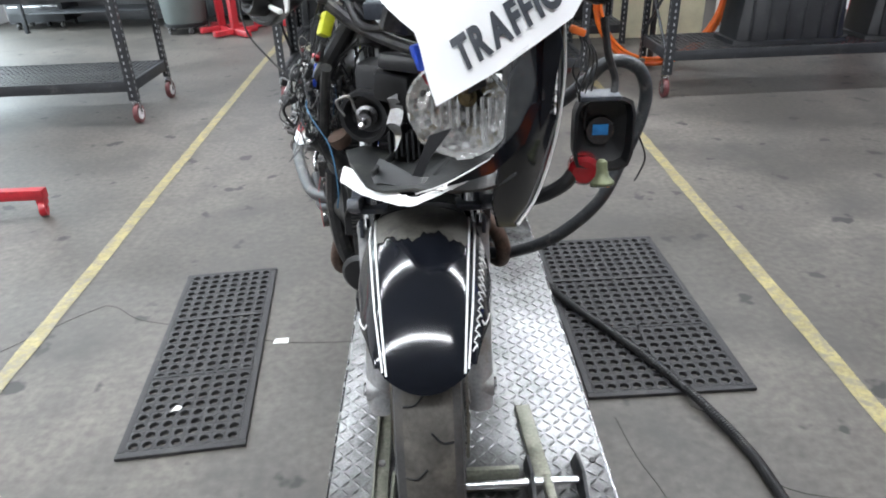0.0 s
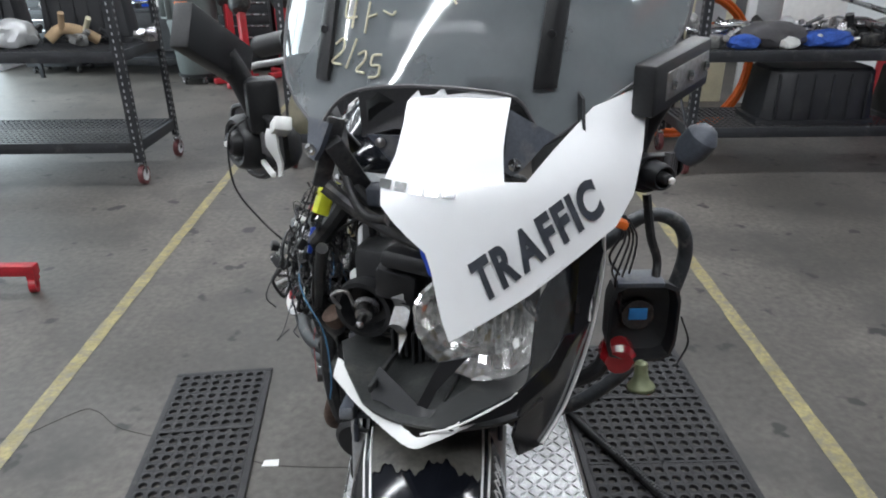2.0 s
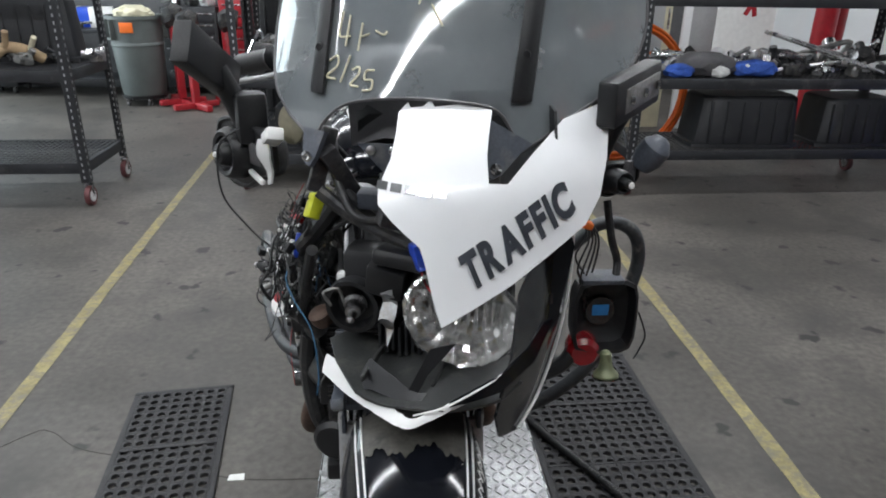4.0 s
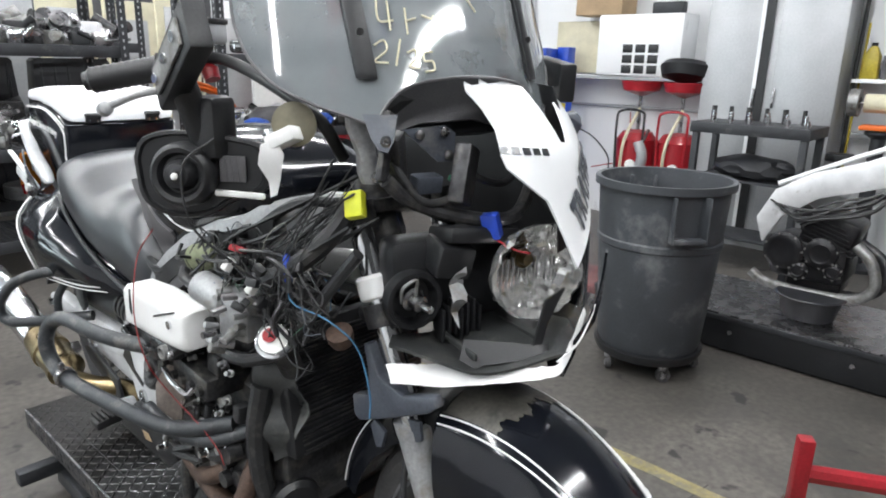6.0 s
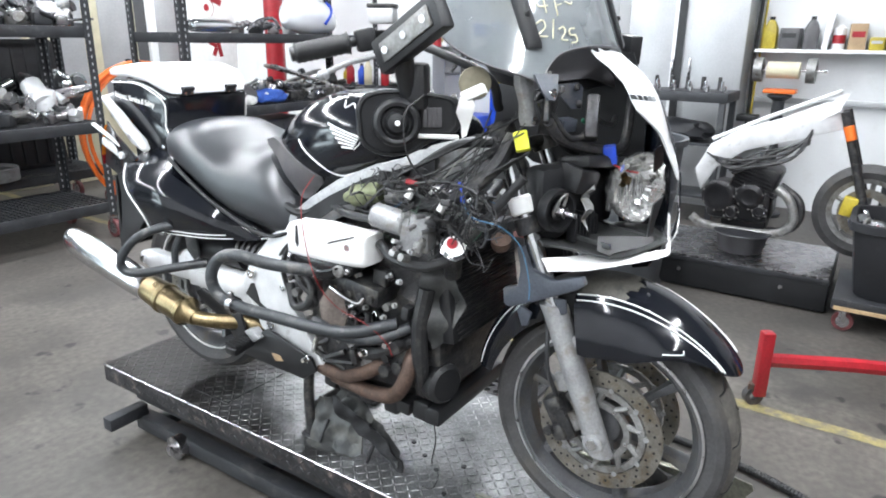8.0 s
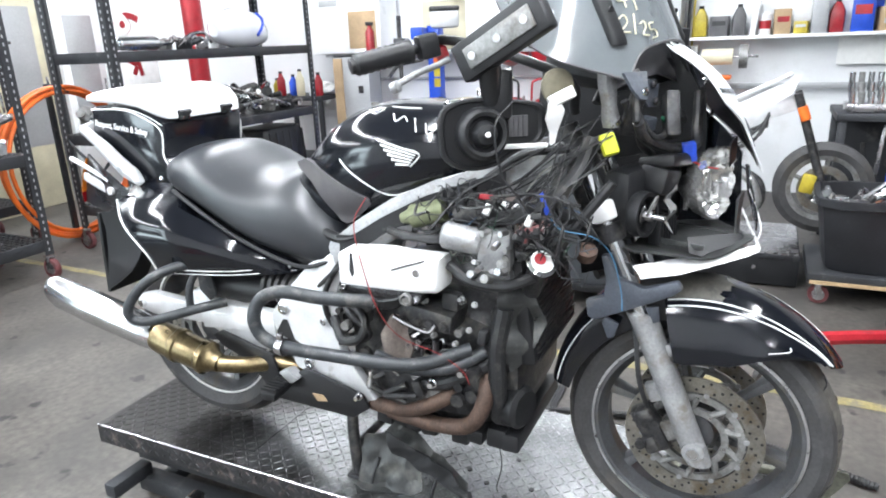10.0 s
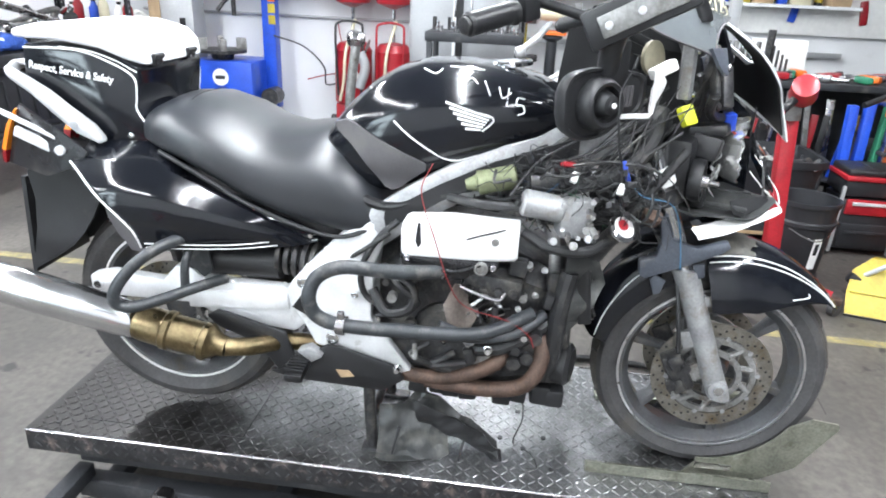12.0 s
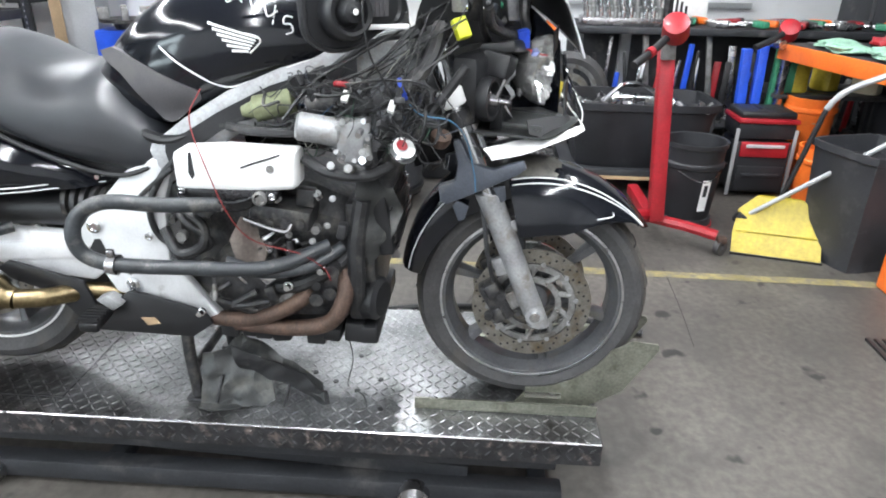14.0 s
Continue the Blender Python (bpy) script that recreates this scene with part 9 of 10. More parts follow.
# grinder
gr_ = thing("bench_grinder", "bench grinder on a steel pedestal by the wall", "grinder", (5.2, 0.37, 0))
part("pedestal", lathe(B(), [(0, 0.16), (0.03, 0.16), (0.06, 0.06), (1.04, 0.05), (1.07, 0.10), (1.09, 0.10)], (0, 0, 0), (0, 0, 1), 24), RACKM, gr_)
part("mount", box(B(), (0, 0, 1.12), (0.2, 0.26, 0.035), (0, 0, 0), 0.01), ORANGE, gr_)
part("motor", cyl(B(), (0, -0.13, 1.30), (0, 0.13, 1.30), 0.07, None, 24), CREAM, gr_)
part("shaft", cyl(B(), (0, -0.34, 1.30), (0, 0.26, 1.30), 0.012, None, 10), STEEL, gr_)
for y in (-0.22, 0.2):
    part("wheel_guard", lathe(B(), [(-0.035, 0.05), (-0.035, 0.105), (0.035, 0.105), (0.035, 0.05)], (0, y, 1.30), (0, 1, 0), 24, True), ENGL, gr_)
part("tray", box(B(), (-0.08, 0.22, 0.88), (0.14, 0.18, 0.06), (0, 0, 0), 0.01), MATTE, gr_)
sh3 = thing("wall_shelf", "white wall shelf with boxes", "shelf", (5.46, -0.9, 1.46))
part("board", box(B(), (0, 0, 0), (0.28, 3.1, 0.03), (0, 0, 0), 0.003), WHITE, sh3)
rsh = random.Random(17)
ycur, k_ = 0.62, 0
while ycur > -2.35:
    wd_ = rsh.uniform(0.06, 0.20)
    kind_ = rsh.choice(("carton", "can", "jug", "binder", "carton"))
    tint = rsh.choice((CABG, GREEN, WHITE, REDP, TAN, YELP, CREAM, TOTE, BLUEP, TAN, PADV))
    if kind_ == "carton":
        h_ = rsh.uniform(0.10, 0.38)
        e_ = thing("shelf_box", "small carton on the wall shelf", "box", (5.46 + rsh.uniform(-0.03, 0.03), ycur - wd_ / 2, 1.476), rsh.uniform(-8, 8), "boxes on the wall shelf")
        part("carton", box(B(), (0, 0, h_ / 2), (0.18, wd_ * 0.94, h_), (0, 0, 0), 0.004), tint, e_)
        part("print_bar", box(B(), (-0.0915, 0, h_ * rsh.uniform(0.4, 0.7)), (0.003, wd_ * 0.7, h_ * 0.22)), rsh.choice((PAPER, REDP, CABG, MATTE)), e_)
    elif kind_ == "can":
        wd_ = rsh.uniform(0.06, 0.11)
        h_ = wd_ * rsh.uniform(1.2, 2.6)
        e_ = thing("spray_can", "workshop can on the wall shelf", "can", (5.44, ycur - wd_ / 2, 1.476), 0, "cans on the wall shelf")
        part("body", lathe(B(), [(0, wd_ * 0.44), (0.006, wd_ * 0.47), (h_ * 0.86, wd_ * 0.47), (h_ * 0.93, wd_ * 0.26), (h_ * 0.94, wd_ * 0.24), (h_, wd_ * 0.22)], (0, 0, 0), (0, 0, 1), 16), tint, e_)
        part("label_band", lathe(B(), [(h_ * 0.25, wd_ * 0.472), (h_ * 0.25, wd_ * 0.478), (h_ * 0.6, wd_ * 0.478), (h_ * 0.6, wd_ * 0.472)], (0, 0, 0), (0, 0, 1), 16, True), rsh.choice((PAPER, YELP, REDP)), e_)
    elif kind_ == "jug":
        wd_ = 0.13
        e_ = thing("fluid_jug", "plastic fluid jug on the wall shelf", "jug", (5.45, ycur - wd_ / 2, 1.476), 0, "jugs on the wall shelf")
        part("body", loft(B(), [[(x, y, z) for x, y in rounded((0, 0), w * 0.8, w, 16, 4)] for z, w in ((0, 0.052), (0.01, 0.06), (0.17, 0.06), (0.23, 0.034), (0.25, 0.02))]), tint, e_)
        part("cap", cyl(B(), (0, 0, 0.25), (0, 0, 0.275), 0.022, None, 12), MATTE, e_)
    else:
        wd_ = 0.05
        e_ = thing("binder", "upright ring binder on the wall shelf", "binder", (5.46, ycur - wd_ / 2, 1.476), 0, "binders on the wall shelf")
        part("cover", box(B(), (0, 0, 0.15), (0.22, 0.045, 0.30), (rsh.uniform(-5, 5), 0, 0), 0.004), tint, e_)
        part("spine_bar", box(B(), (-0.1115, 0, 0.17), (0.003, 0.025, 0.10)), PAPER, e_)
    ycur -= wd_ + rsh.uniform(0.005, 0.05)
sh4 = thing("wall_rail", "dark wall rail with hanging tools", "tool rail", (5.53, -0.9, 1.02))
part("rail", box(B(), (0, 0, 0), (0.04, 3.1, 0.05), (0, 0, 0), 0.003), CABG, sh4)

# ---- second lift with a stripped motorcycle ----
l2 = thing("low_lift", "low black motorcycle lift platform", "lift table", (3.17, 0.5, 0))
LIFTB = M("black_lift_paint", (0.016, 0.017, 0.019), 0.38, 0.2, 0.3, 6, 0.1, 120, 0, 0.1, (0.05, 0.05, 0.05), 0.68, 5)
part("platform", box(B(), (0, 0, 0.11), (0.75, 1.7, 0.20), (0, 0, 0), 0.01), LIFTB, l2)
part("deck", box(B(), (0, 0, 0.214), (0.73, 1.68, 0.008)), STEEL, l2, "bare steel deck plate")
part("side_strip", box(B(), (-0.378, 0, 0.195), (0.008, 1.7, 0.03), (0, 0, 0), 0.002), RACKM, l2)
for y in (-0.6, 0.0, 0.6):
    part("side_bolt", cyl(B(), (-0.376, y, 0.12), (-0.384, y, 0.12), 0.012, None, 10), STEEL, l2)
m2_ = thing("stripped_motorcycle", "stripped motorcycle frame with a black engine on the lift", "motorcycle", (3.28, 0.02, 0.22))
ENGB = M("black_engine_paint", (0.014, 0.014, 0.016), 0.36, 0.3, 0.3, 14, 0.15, 160, 0, 0.1, (0.05, 0.047, 0.042), 0.66, 16)
eb = box(B(), (0, 0.24, 0.30), (0.30, 0.40, 0.24), (0, 0, 0), 0.05)
box(eb, (0, 0.16, 0.46), (0.28, 0.26, 0.22), (18, 0, 0), 0.03)
box(eb, (0, 0.20, 0.17), (0.20, 0.28, 0.08), (0, 0, 0), 0.02)
en2 = part("engine", eb, ENGB, m2_, "dirty black engine")
for y, z, r, d in ((0.36, 0.34, 0.105, 0.035), (0.17, 0.36, 0.085, 0.045), (0.27, 0.24, 0.05, 0.03), (0.10, 0.27, 0.045, 0.035)):
    cv2 = part("engine_cover", lathe(B(), [(0, r), (-d * 0.6, r), (-d * 0.85, r * 0.88), (-d, r * 0.6), (-d * 0.9, r * 0.5), (-d, 0.001)], (-0.148, y, z), X, 28), ENGB, en2)
    for i in range(7):
        a = 2 * math.pi * i / 7 + y
        part("cover_bolt", cyl(B(), (-0.15 - d * 0.5, y + r * 0.93 * math.cos(a), z + r * 0.93 * math.sin(a)), (-0.157 - d * 0.6, y + r * 0.93 * math.cos(a), z + r * 0.93 * math.sin(a)), 0.007, None, 8), ENGL, cv2)
for k in range(6):
    part("cylinder_fin", box(B(), (0, 0.15 + 0.012 * k, 0.40 + 0.028 * k), (0.31, 0.27, 0.008), (18, 0, 0), 0.002), ENGB, en2)
part("exhaust_pipe", tube(B(), [(-0.12, 0.02, 0.42), (-0.15, -0.06, 0.36), (-0.16, -0.10, 0.24), (-0.15, -0.04, 0.15), (-0.14, 0.12, 0.12), (-0.14, 0.42, 0.13), (-0.14, 0.52, 0.18)], 0.028, 14), ENGL, m2_, "sooty steel exhaust pipe")
part("exhaust_pipe", tube(B(), [(0.0, 0.02, 0.42), (-0.02, -0.10, 0.34), (-0.03, -0.12, 0.22), (-0.05, -0.04, 0.14), (-0.06, 0.2, 0.12)], 0.026, 12), ENGM, m2_)
fr2 = loft(B(), [[(x + dx, y + 0.35 * dz, z + dz) for dx, dz in rounded((0, 0), 0.022, h, 12, 4)] for x, y, z, h in ((-0.16, 0.50, 0.44, 0.07), (-0.165, 0.42, 0.60, 0.075), (-0.165, 0.25, 0.72, 0.065), (-0.15, 0.02, 0.80, 0.07), (-0.10, -0.18, 0.88, 0.085), (-0.06, -0.26, 0.90, 0.08))])
part("frame_spar", fr2, ALU, m2_, "silver frame beam")
part("tank_tray", panel(B(), [(0.38, 0.70), (0.20, 0.78), (-0.02, 0.86), (-0.20, 0.98), (-0.28, 1.04), (-0.24, 0.92), (-0.05, 0.80), (0.20, 0.70), (0.36, 0.64)], lambda y, z: (-0.145 + 0.08 * (z - 0.7), y, z), 0.008, 0.03), WHITE, m2_, "white side panel over the frame")
part("subframe", tube(B(), [(-0.12, 0.45, 0.70), (-0.1, 0.10, 0.88), (-0.06, -0.20, 1.02), (0.1, -0.2, 1.02)], 0.014, 8), ALU, m2_)
part("airbox", box(B(), (0, 0.26, 0.66), (0.22, 0.24, 0.13), (25, 0, 0), 0.02), CABG, m2_)
for k in range(7):
    part("wiring", tube(B(), [(-0.19, 0.46 - 0.03 * k, 0.62 - 0.02 * k), (-0.20, 0.32 - 0.02 * k, 0.56 + 0.03 * math.sin(k * 2)), (-0.19, 0.12 - 0.03 * k, 0.64 + 0.02 * math.cos(k * 3)), (-0.16, -0.12, 0.72 + 0.015 * k)], 0.006 + 0.002 * (k % 3), 8), HOSE, m2_)
part("front_tyre", lathe(B(), [(-0.04, 0.21), (-0.055, 0.25), (-0.03, 0.29), (0.03, 0.29), (0.055, 0.25), (0.04, 0.21)], (0, -0.47, 0.32), X, 48, True), RUBBER, m2_)
rim2 = part("front_rim", lathe(B(), [(-0.03, 0.18), (-0.04, 0.21), (0.04, 0.21), (0.03, 0.18)], (0, -0.47, 0.32), X, 48, True), ENGL, m2_)
for i in range(5):
    a = 2 * math.pi * i / 5 + 0.4
    part("spoke", tube(B(), [(0, -0.47 + 0.03 * math.cos(a), 0.32 + 0.03 * math.sin(a)), (0, -0.47 + 0.19 * math.cos(a), 0.32 + 0.19 * math.sin(a))], 0.014, 8, 1), ENGL, rim2)
part("brake_disc", lathe(B(), [(-0.003, 0.15), (-0.003, 0.10), (0.003, 0.10), (0.003, 0.15)], (-0.06, -0.47, 0.32), X, 40, True), DISC, rim2)
for s in (-1, 1):
    part("fork_leg", cyl(B(), (s * 0.09, -0.47, 0.32), (s * 0.09, -0.27, 0.92), 0.026, None, 14), ENGM, m2_)
part("gold_fitting", cyl(B(), (-0.12, -0.33, 0.76), (-0.12, -0.30, 0.84), 0.03, None, 12), ORANGE, m2_)
part("yellow_caliper", box(B(), (-0.10, -0.38, 0.36), (0.05, 0.08, 0.12), (10, 0, 0), 0.01), YELP, m2_)
pan_ = thing("drain_pan", "black round drain pan under the engine", "drain pan", (3.10, 0.20, 0.222))
part("pan", lathe(B(), [(0, 0.13), (0.12, 0.16), (0.125, 0.175), (0.118, 0.155), (0.02, 0.12)], (0, 0, 0), (0, 0, 1), 28), TOTE, pan_)
part("rim_bead", lathe(B(), [(0.118, 0.17), (0.125, 0.178), (0.132, 0.17)], (0, 0, 0), (0, 0, 1), 28), TOTE, pan_)
# engine block on a red cart
ec = thing("engine_cart", "small cart with a grey engine block and a jack post", "engine cart", (3.05, 1.78, 0))
part("platform", box(B(), (0, -0.1, 0.14), (0.45, 0.7, 0.05), (0, 0, 0), 0.008), M("faded_red_paint", (0.16, 0.045, 0.045), 0.5, 0, 0.3, 9, 0, 60, 0, 0.1, (0.08, 0.07, 0.065), 0.55, 8), ec)
part("block", join(box(B(), (0, 0.1, 0.36), (0.3, 0.36, 0.32), (0, 0, 10), 0.04), cyl(B(), (-0.2, 0.1, 0.38), (0.2, 0.1, 0.38), 0.09, None, 18)), ENGM, ec)
re_ = random.Random(3)
for i in range(14):
    c_ = Vector((re_.uniform(-0.2, 0.1), re_.uniform(-0.12, 0.3), re_.uniform(0.22, 0.56)))
    part("casting", cyl(box(B(), tuple(c_), (re_.uniform(0.05, 0.12), re_.uniform(0.05, 0.12), re_.uniform(0.04, 0.10)), (re_.uniform(0, 60), 0, re_.uniform(0, 90)), 0.01), c_, c_ + Vector((-0.10, re_.uniform(-0.05, 0.05), 0.02)), re_.uniform(0.015, 0.04), None, 14), (ENGM, ENGL, STEEL, ENGM)[i % 4], ec)
part("bore", cyl(B(), (-0.165, 0.20, 0.42), (-0.18, 0.20, 0.42), 0.055, None, 18), MATTE, ec)
part("bore", cyl(B(), (-0.165, 0.02, 0.42), (-0.18, 0.02, 0.42), 0.055, None, 18), MATTE, ec)
part("jack_post", tube(B(), [(0, 0.05, 0.5), (0.0, 0.04, 0.8), (0.02, 0.0, 1.12)], 0.035, 12), ENGL, ec)
part("jack_head", lump_mesh((0.06, 0.07, 0.06), 5), STEEL, ec).location = (0.02, 0, 1.15)
part("side_rod", cyl(B(), (-0.2, -0.3, 0.5), (-0.16, 0.28, 0.52), 0.03, None, 12), ENGL, ec)
for x, y in ((-0.18, -0.4), (0.18, -0.4), (-0.18, 0.2), (0.18, 0.2)):
    part("caster", lathe(B(), [(-0.014, 0.02), (-0.016, 0.045), (0.016, 0.045), (0.014, 0.02)], (x, y, 0.046), X, 16, True), RUBBER, ec)
    part("caster_fork", box(B(), (x, y, 0.10), (0.045, 0.05, 0.05), (0, 0, 0), 0.004), STEEL, ec)

# ---- south-east: tote cart, bench, stands, bucket ----
dc = thing("tote_dolly", "dark steel dolly on casters", "dolly", (2.87, -0.87, 0))
part("deck", box(B(), (0, 0, 0.16), (0.62, 0.98, 0.06), (0, 0, 0), 0.006), RACKM, dc)
part("wood_strip", box(B(), (-0.315, 0, 0.14), (0.012, 0.95, 0.02)), WOOD, dc)
for x in (-0.26, 0.26):
    for y in (-0.42, 0.42):
        caster(dc, x, y, 0.055)
tote((2.87, -0.87, 0.19), (0.60, 0.95, 0.42), 0, "large open black tote full of metal parts", False)
for i in range(8):
    spare_part((2.72 + 0.1 * (i % 3), -1.2 + 0.1 * i, 0.50), 200 + i)
fs_ = thing("frame_piece", "bent bright metal frame piece in the tote", "metal frame", (2.77, -0.80, 0.56))
part("bar", tube(B(), [(0, 0.2, 0.0), (0, 0.05, 0.14), (0, -0.1, 0.12), (0, -0.2, 0.03)], 0.014, 8), CHROME, fs_)
part("cross_bar", tube(B(), [(0, 0.12, 0.06), (0, -0.14, 0.06)], 0.012, 8, 1), CHROME, fs_)
bs = bench("tool_bench", "long dark steel bench crowded with tools", (3.85, -1.7, 0), (0.65, 2.4, 0.98), 0.05)
part("back_panel", box(B(), (0.30, 0, 0.50), (0.02, 2.3, 0.86), (0, 0, 0), 0.004), RACKM, bs, "dark back panel")
rb_ = random.Random(9)
for i in range(30):
    ht = thing("hung_tool", "long hand tool hung under the bench", "hand tool", (3.56 + rb_.uniform(0.0, 0.25), -2.75 + 0.07 * i, 0.0), rb_.uniform(-20, 20), "tools under the bench")
    hz = rb_.uniform(0.45, 0.85)
    part("shaft", box(B(), (0, 0, 0.25 + hz / 2 * 0.8), (0.025, rb_.uniform(0.02, 0.06), hz * 0.8), (rb_.uniform(-8, 8), 0, 0), 0.006), (STEEL, MATTE, REDP, ENGL, CHROME, MATTE, BLUEP)[i % 7], ht)
    part("tool_foot", box(B(), (0, 0, 0.14), (0.05, 0.05, 0.28), (0, 0, 0), 0.008), (MATTE, RACKM, ENGM)[i % 3], ht)
dk = thing("dark_cabinet", "dark steel cabinet behind the jugs", "cabinet", (4.25, -3.6, 0))
part("body", box(B(), (0, 0, 0.75), (0.5, 1.6, 1.5), (0, 0, 0), 0.01), RACKM, dk)
for s in (-1, 1):
    part("door", box(B(), (-0.255, s * 0.39, 0.76), (0.012, 0.76, 1.38), (0, 0, 0), 0.004), TOTE, dk)
tr_ = thing("socket_tray", "steel socket rack with rows of sockets", "socket rack", (3.65, -0.85, 0.98))
part("rack", box(B(), (0.05, 0, 0.03), (0.25, 0.6, 0.05), (0, 0, 0), 0.005), STEEL, tr_)
for r_ in range(3):
    for k in range(11):
        part("socket", cyl(B(), (-0.03 + 0.07 * r_, -0.27 + 0.054 * k, 0.05 + 0.04 * r_), (-0.03 + 0.07 * r_, -0.27 + 0.054 * k, 0.13 + 0.06 * r_), 0.019, None, 12), CHROME if k % 3 else ENGL, tr_)
for i in range(22):
    rb = thing("bench_tool", "red and steel hand tool on the bench", "hand tool", (3.62 + 0.08 * (i % 4), -1.25 - 0.075 * i, 0.98), 35 * i, "hand tools on the bench")
    part("grip", box(B(), (0, 0, 0.03), (0.06, 0.16, 0.05), (0, 0, 0), 0.015), (REDP, MATTE, GREEN, ORANGE, STEEL, REDP)[i % 6], rb)
    part("shank", cyl(B(), (0, 0.08, 0.03), (0, 0.2, 0.03), 0.012, None, 8), STEEL, rb)
cs_ = thing("tool_case", "open white instruction sheet standing on the bench", "sheet", (4.0, -1.35, 0.98))
part("sheet", box(B(), (0, 0, 0.13), (0.02, 0.42, 0.26), (0, 8, 0), 0.002), PAPER, cs_)
part("stand_foot", box(B(), (0.03, 0, 0.01), (0.08, 0.3, 0.02), (0, 0, 0), 0.002), CABG, cs_)
bt = thing("tall_bit_set", "row of black long drive bits on the bench", "bit set", (3.7, -1.18, 0.98))
for k in range(5):
    part("bit", cyl(B(), (0, -0.035 * k, 0.0), (0, -0.035 * k, 0.26 - 0.03 * k if k else 0.34), 0.009 if k else 0.028, None, 10), ENGM, bt)
cl = thing("grey_post", "grey steel post beside the bench", "post", (3.95, -0.95, 0))
part("post", box(B(), (0, 0, 1.6), (0.08, 0.08, 3.2), (0, 0, 0), 0.008), CABG, cl)
part("base", box(B(), (0, 0, 0.01), (0.2, 0.2, 0.02), (0, 0, 0), 0.003), CABG, cl)
pb = thing("peg_board", "white board hung with red and black tools", "tool board", (5.54, -2.2, 1.2))
part("board", box(B(), (0, 0, 0.5), (0.03, 3.2, 1.0), (0, 0, 0), 0.004), PAPER, pb)
for i in range(14):
    part("hung_tool", box(B(), (-0.03, -1.4 + 0.21 * i, 0.4 + 0.2 * math.sin(i * 2.1)), (0.03, 0.07, 0.22), (10 * math.sin(i), 0, 0), 0.01), (REDP, MATTE, STEEL, BLUEP, YELP)[i % 5], pb)
scr_ = thing("wall_screen", "dark flat screen on the wall", "screen", (5.5, -1.6, 1.9))
part("panel", box(B(), (0, 0, 0.2), (0.05, 0.7, 0.4), (0, 0, 0), 0.006), MATTE, scr_)
part("bezel", box(B(), (-0.027, 0, 0.2), (0.004, 0.66, 0.36)), ENGM, scr_)

es = thing("engine_stand", "red steel engine stand with a tilted post", "engine stand", (1.8, -0.76, 0))
b_ = box(B(), (0.04, -0.02, 0.60), (0.075, 0.075, 0.92), (-4, 3, 0), 0.006)
part("post", b_, REDP, es)
part("upper_post", box(B(), (0.005, 0.02, 1.06), (0.062, 0.062, 0.14), (-4, 3, 0), 0.005), ENGL, es)
part("head", lathe(B(), [(0, 0.06), (0.02, 0.065), (0.10, 0.06), (0.11, 0.03)], (-0.02, 0.0, 1.11), (-0.6, 0.2, 0.5), 20), REDP, es)
part("crank", tube(B(), [(-0.06, 0.03, 1.12), (-0.13, 0.12, 1.05), (-0.22, 0.22, 0.99)], 0.02, 10), MATTE, es)
part("crank_tape", cyl(B(), (-0.135, 0.125, 1.047), (-0.155, 0.145, 1.036), 0.024, None, 12), REDP, es)
part("base_bar", tube(B(), [(0.05, -0.03, 0.16), (-0.15, 0.22, 0.21), (-0.33, 0.54, 0.22)], 0.032, 8, 3), REDP, es)
part("front_upright", box(B(), (-0.34, 0.56, 0.20), (0.05, 0.05, 0.30), (0, 0, 30), 0.005), REDP, es)
part("base_bar", tube(B(), [(0.05, -0.03, 0.14), (0.0, -0.2, 0.12), (-0.08, -0.36, 0.10)], 0.03, 8, 3), REDP, es)
part("rear_bar", box(B(), (0.3, -0.03, 0.14), (0.5, 0.06, 0.06), (0, 0, 0), 0.005), REDP, es)
for x, y in ((-0.34, 0.58), (-0.10, -0.38), (0.52, -0.03)):
    part("caster", lathe(B(), [(-0.014, 0.02), (-0.016, 0.042), (0.016, 0.042), (0.014, 0.02)], (x, y, 0.043), (0.8, 0.6, 0), 16, True), RUBBER, es)
    part("caster_fork", box(B(), (x, y, 0.085), (0.045, 0.045, 0.035), (0, 0, 0), 0.004), RUST, es)
es2 = thing("tool_stand", "red and blue upright tool stands in a row", "tool stand", (3.1, -1.62, 0))
for k, (dy, m_, h_) in enumerate(((0.0, BLUEP, 0.9), (-0.09, BLUEP, 0.92), (-0.2, GREEN, 0.9), (-0.28, GREEN, 0.86), (-0.36, ENGL, 0.95))):
    part("post", box(B(), (0, dy, h_ / 2), (0.06, 0.06, h_), (2 * k - 3, 0, 0), 0.005), m_, es2)
part("head", lathe(B(), [(0, 0.06), (0.09, 0.06), (0.1, 0.03)], (-0.05, -0.2, 1.0), (-0.6, 0.2, 0.5), 18), REDP, es2)
part("crank", tube(B(), [(-0.1, -0.17, 1.03), (-0.15, -0.08, 0.98), (-0.2, 0.05, 0.93)], 0.02, 10), MATTE, es2)
part("foot", box(B(), (0, -0.18, 0.02), (0.3, 0.6, 0.04), (0, 0, 0), 0.005), RACKM, es2)

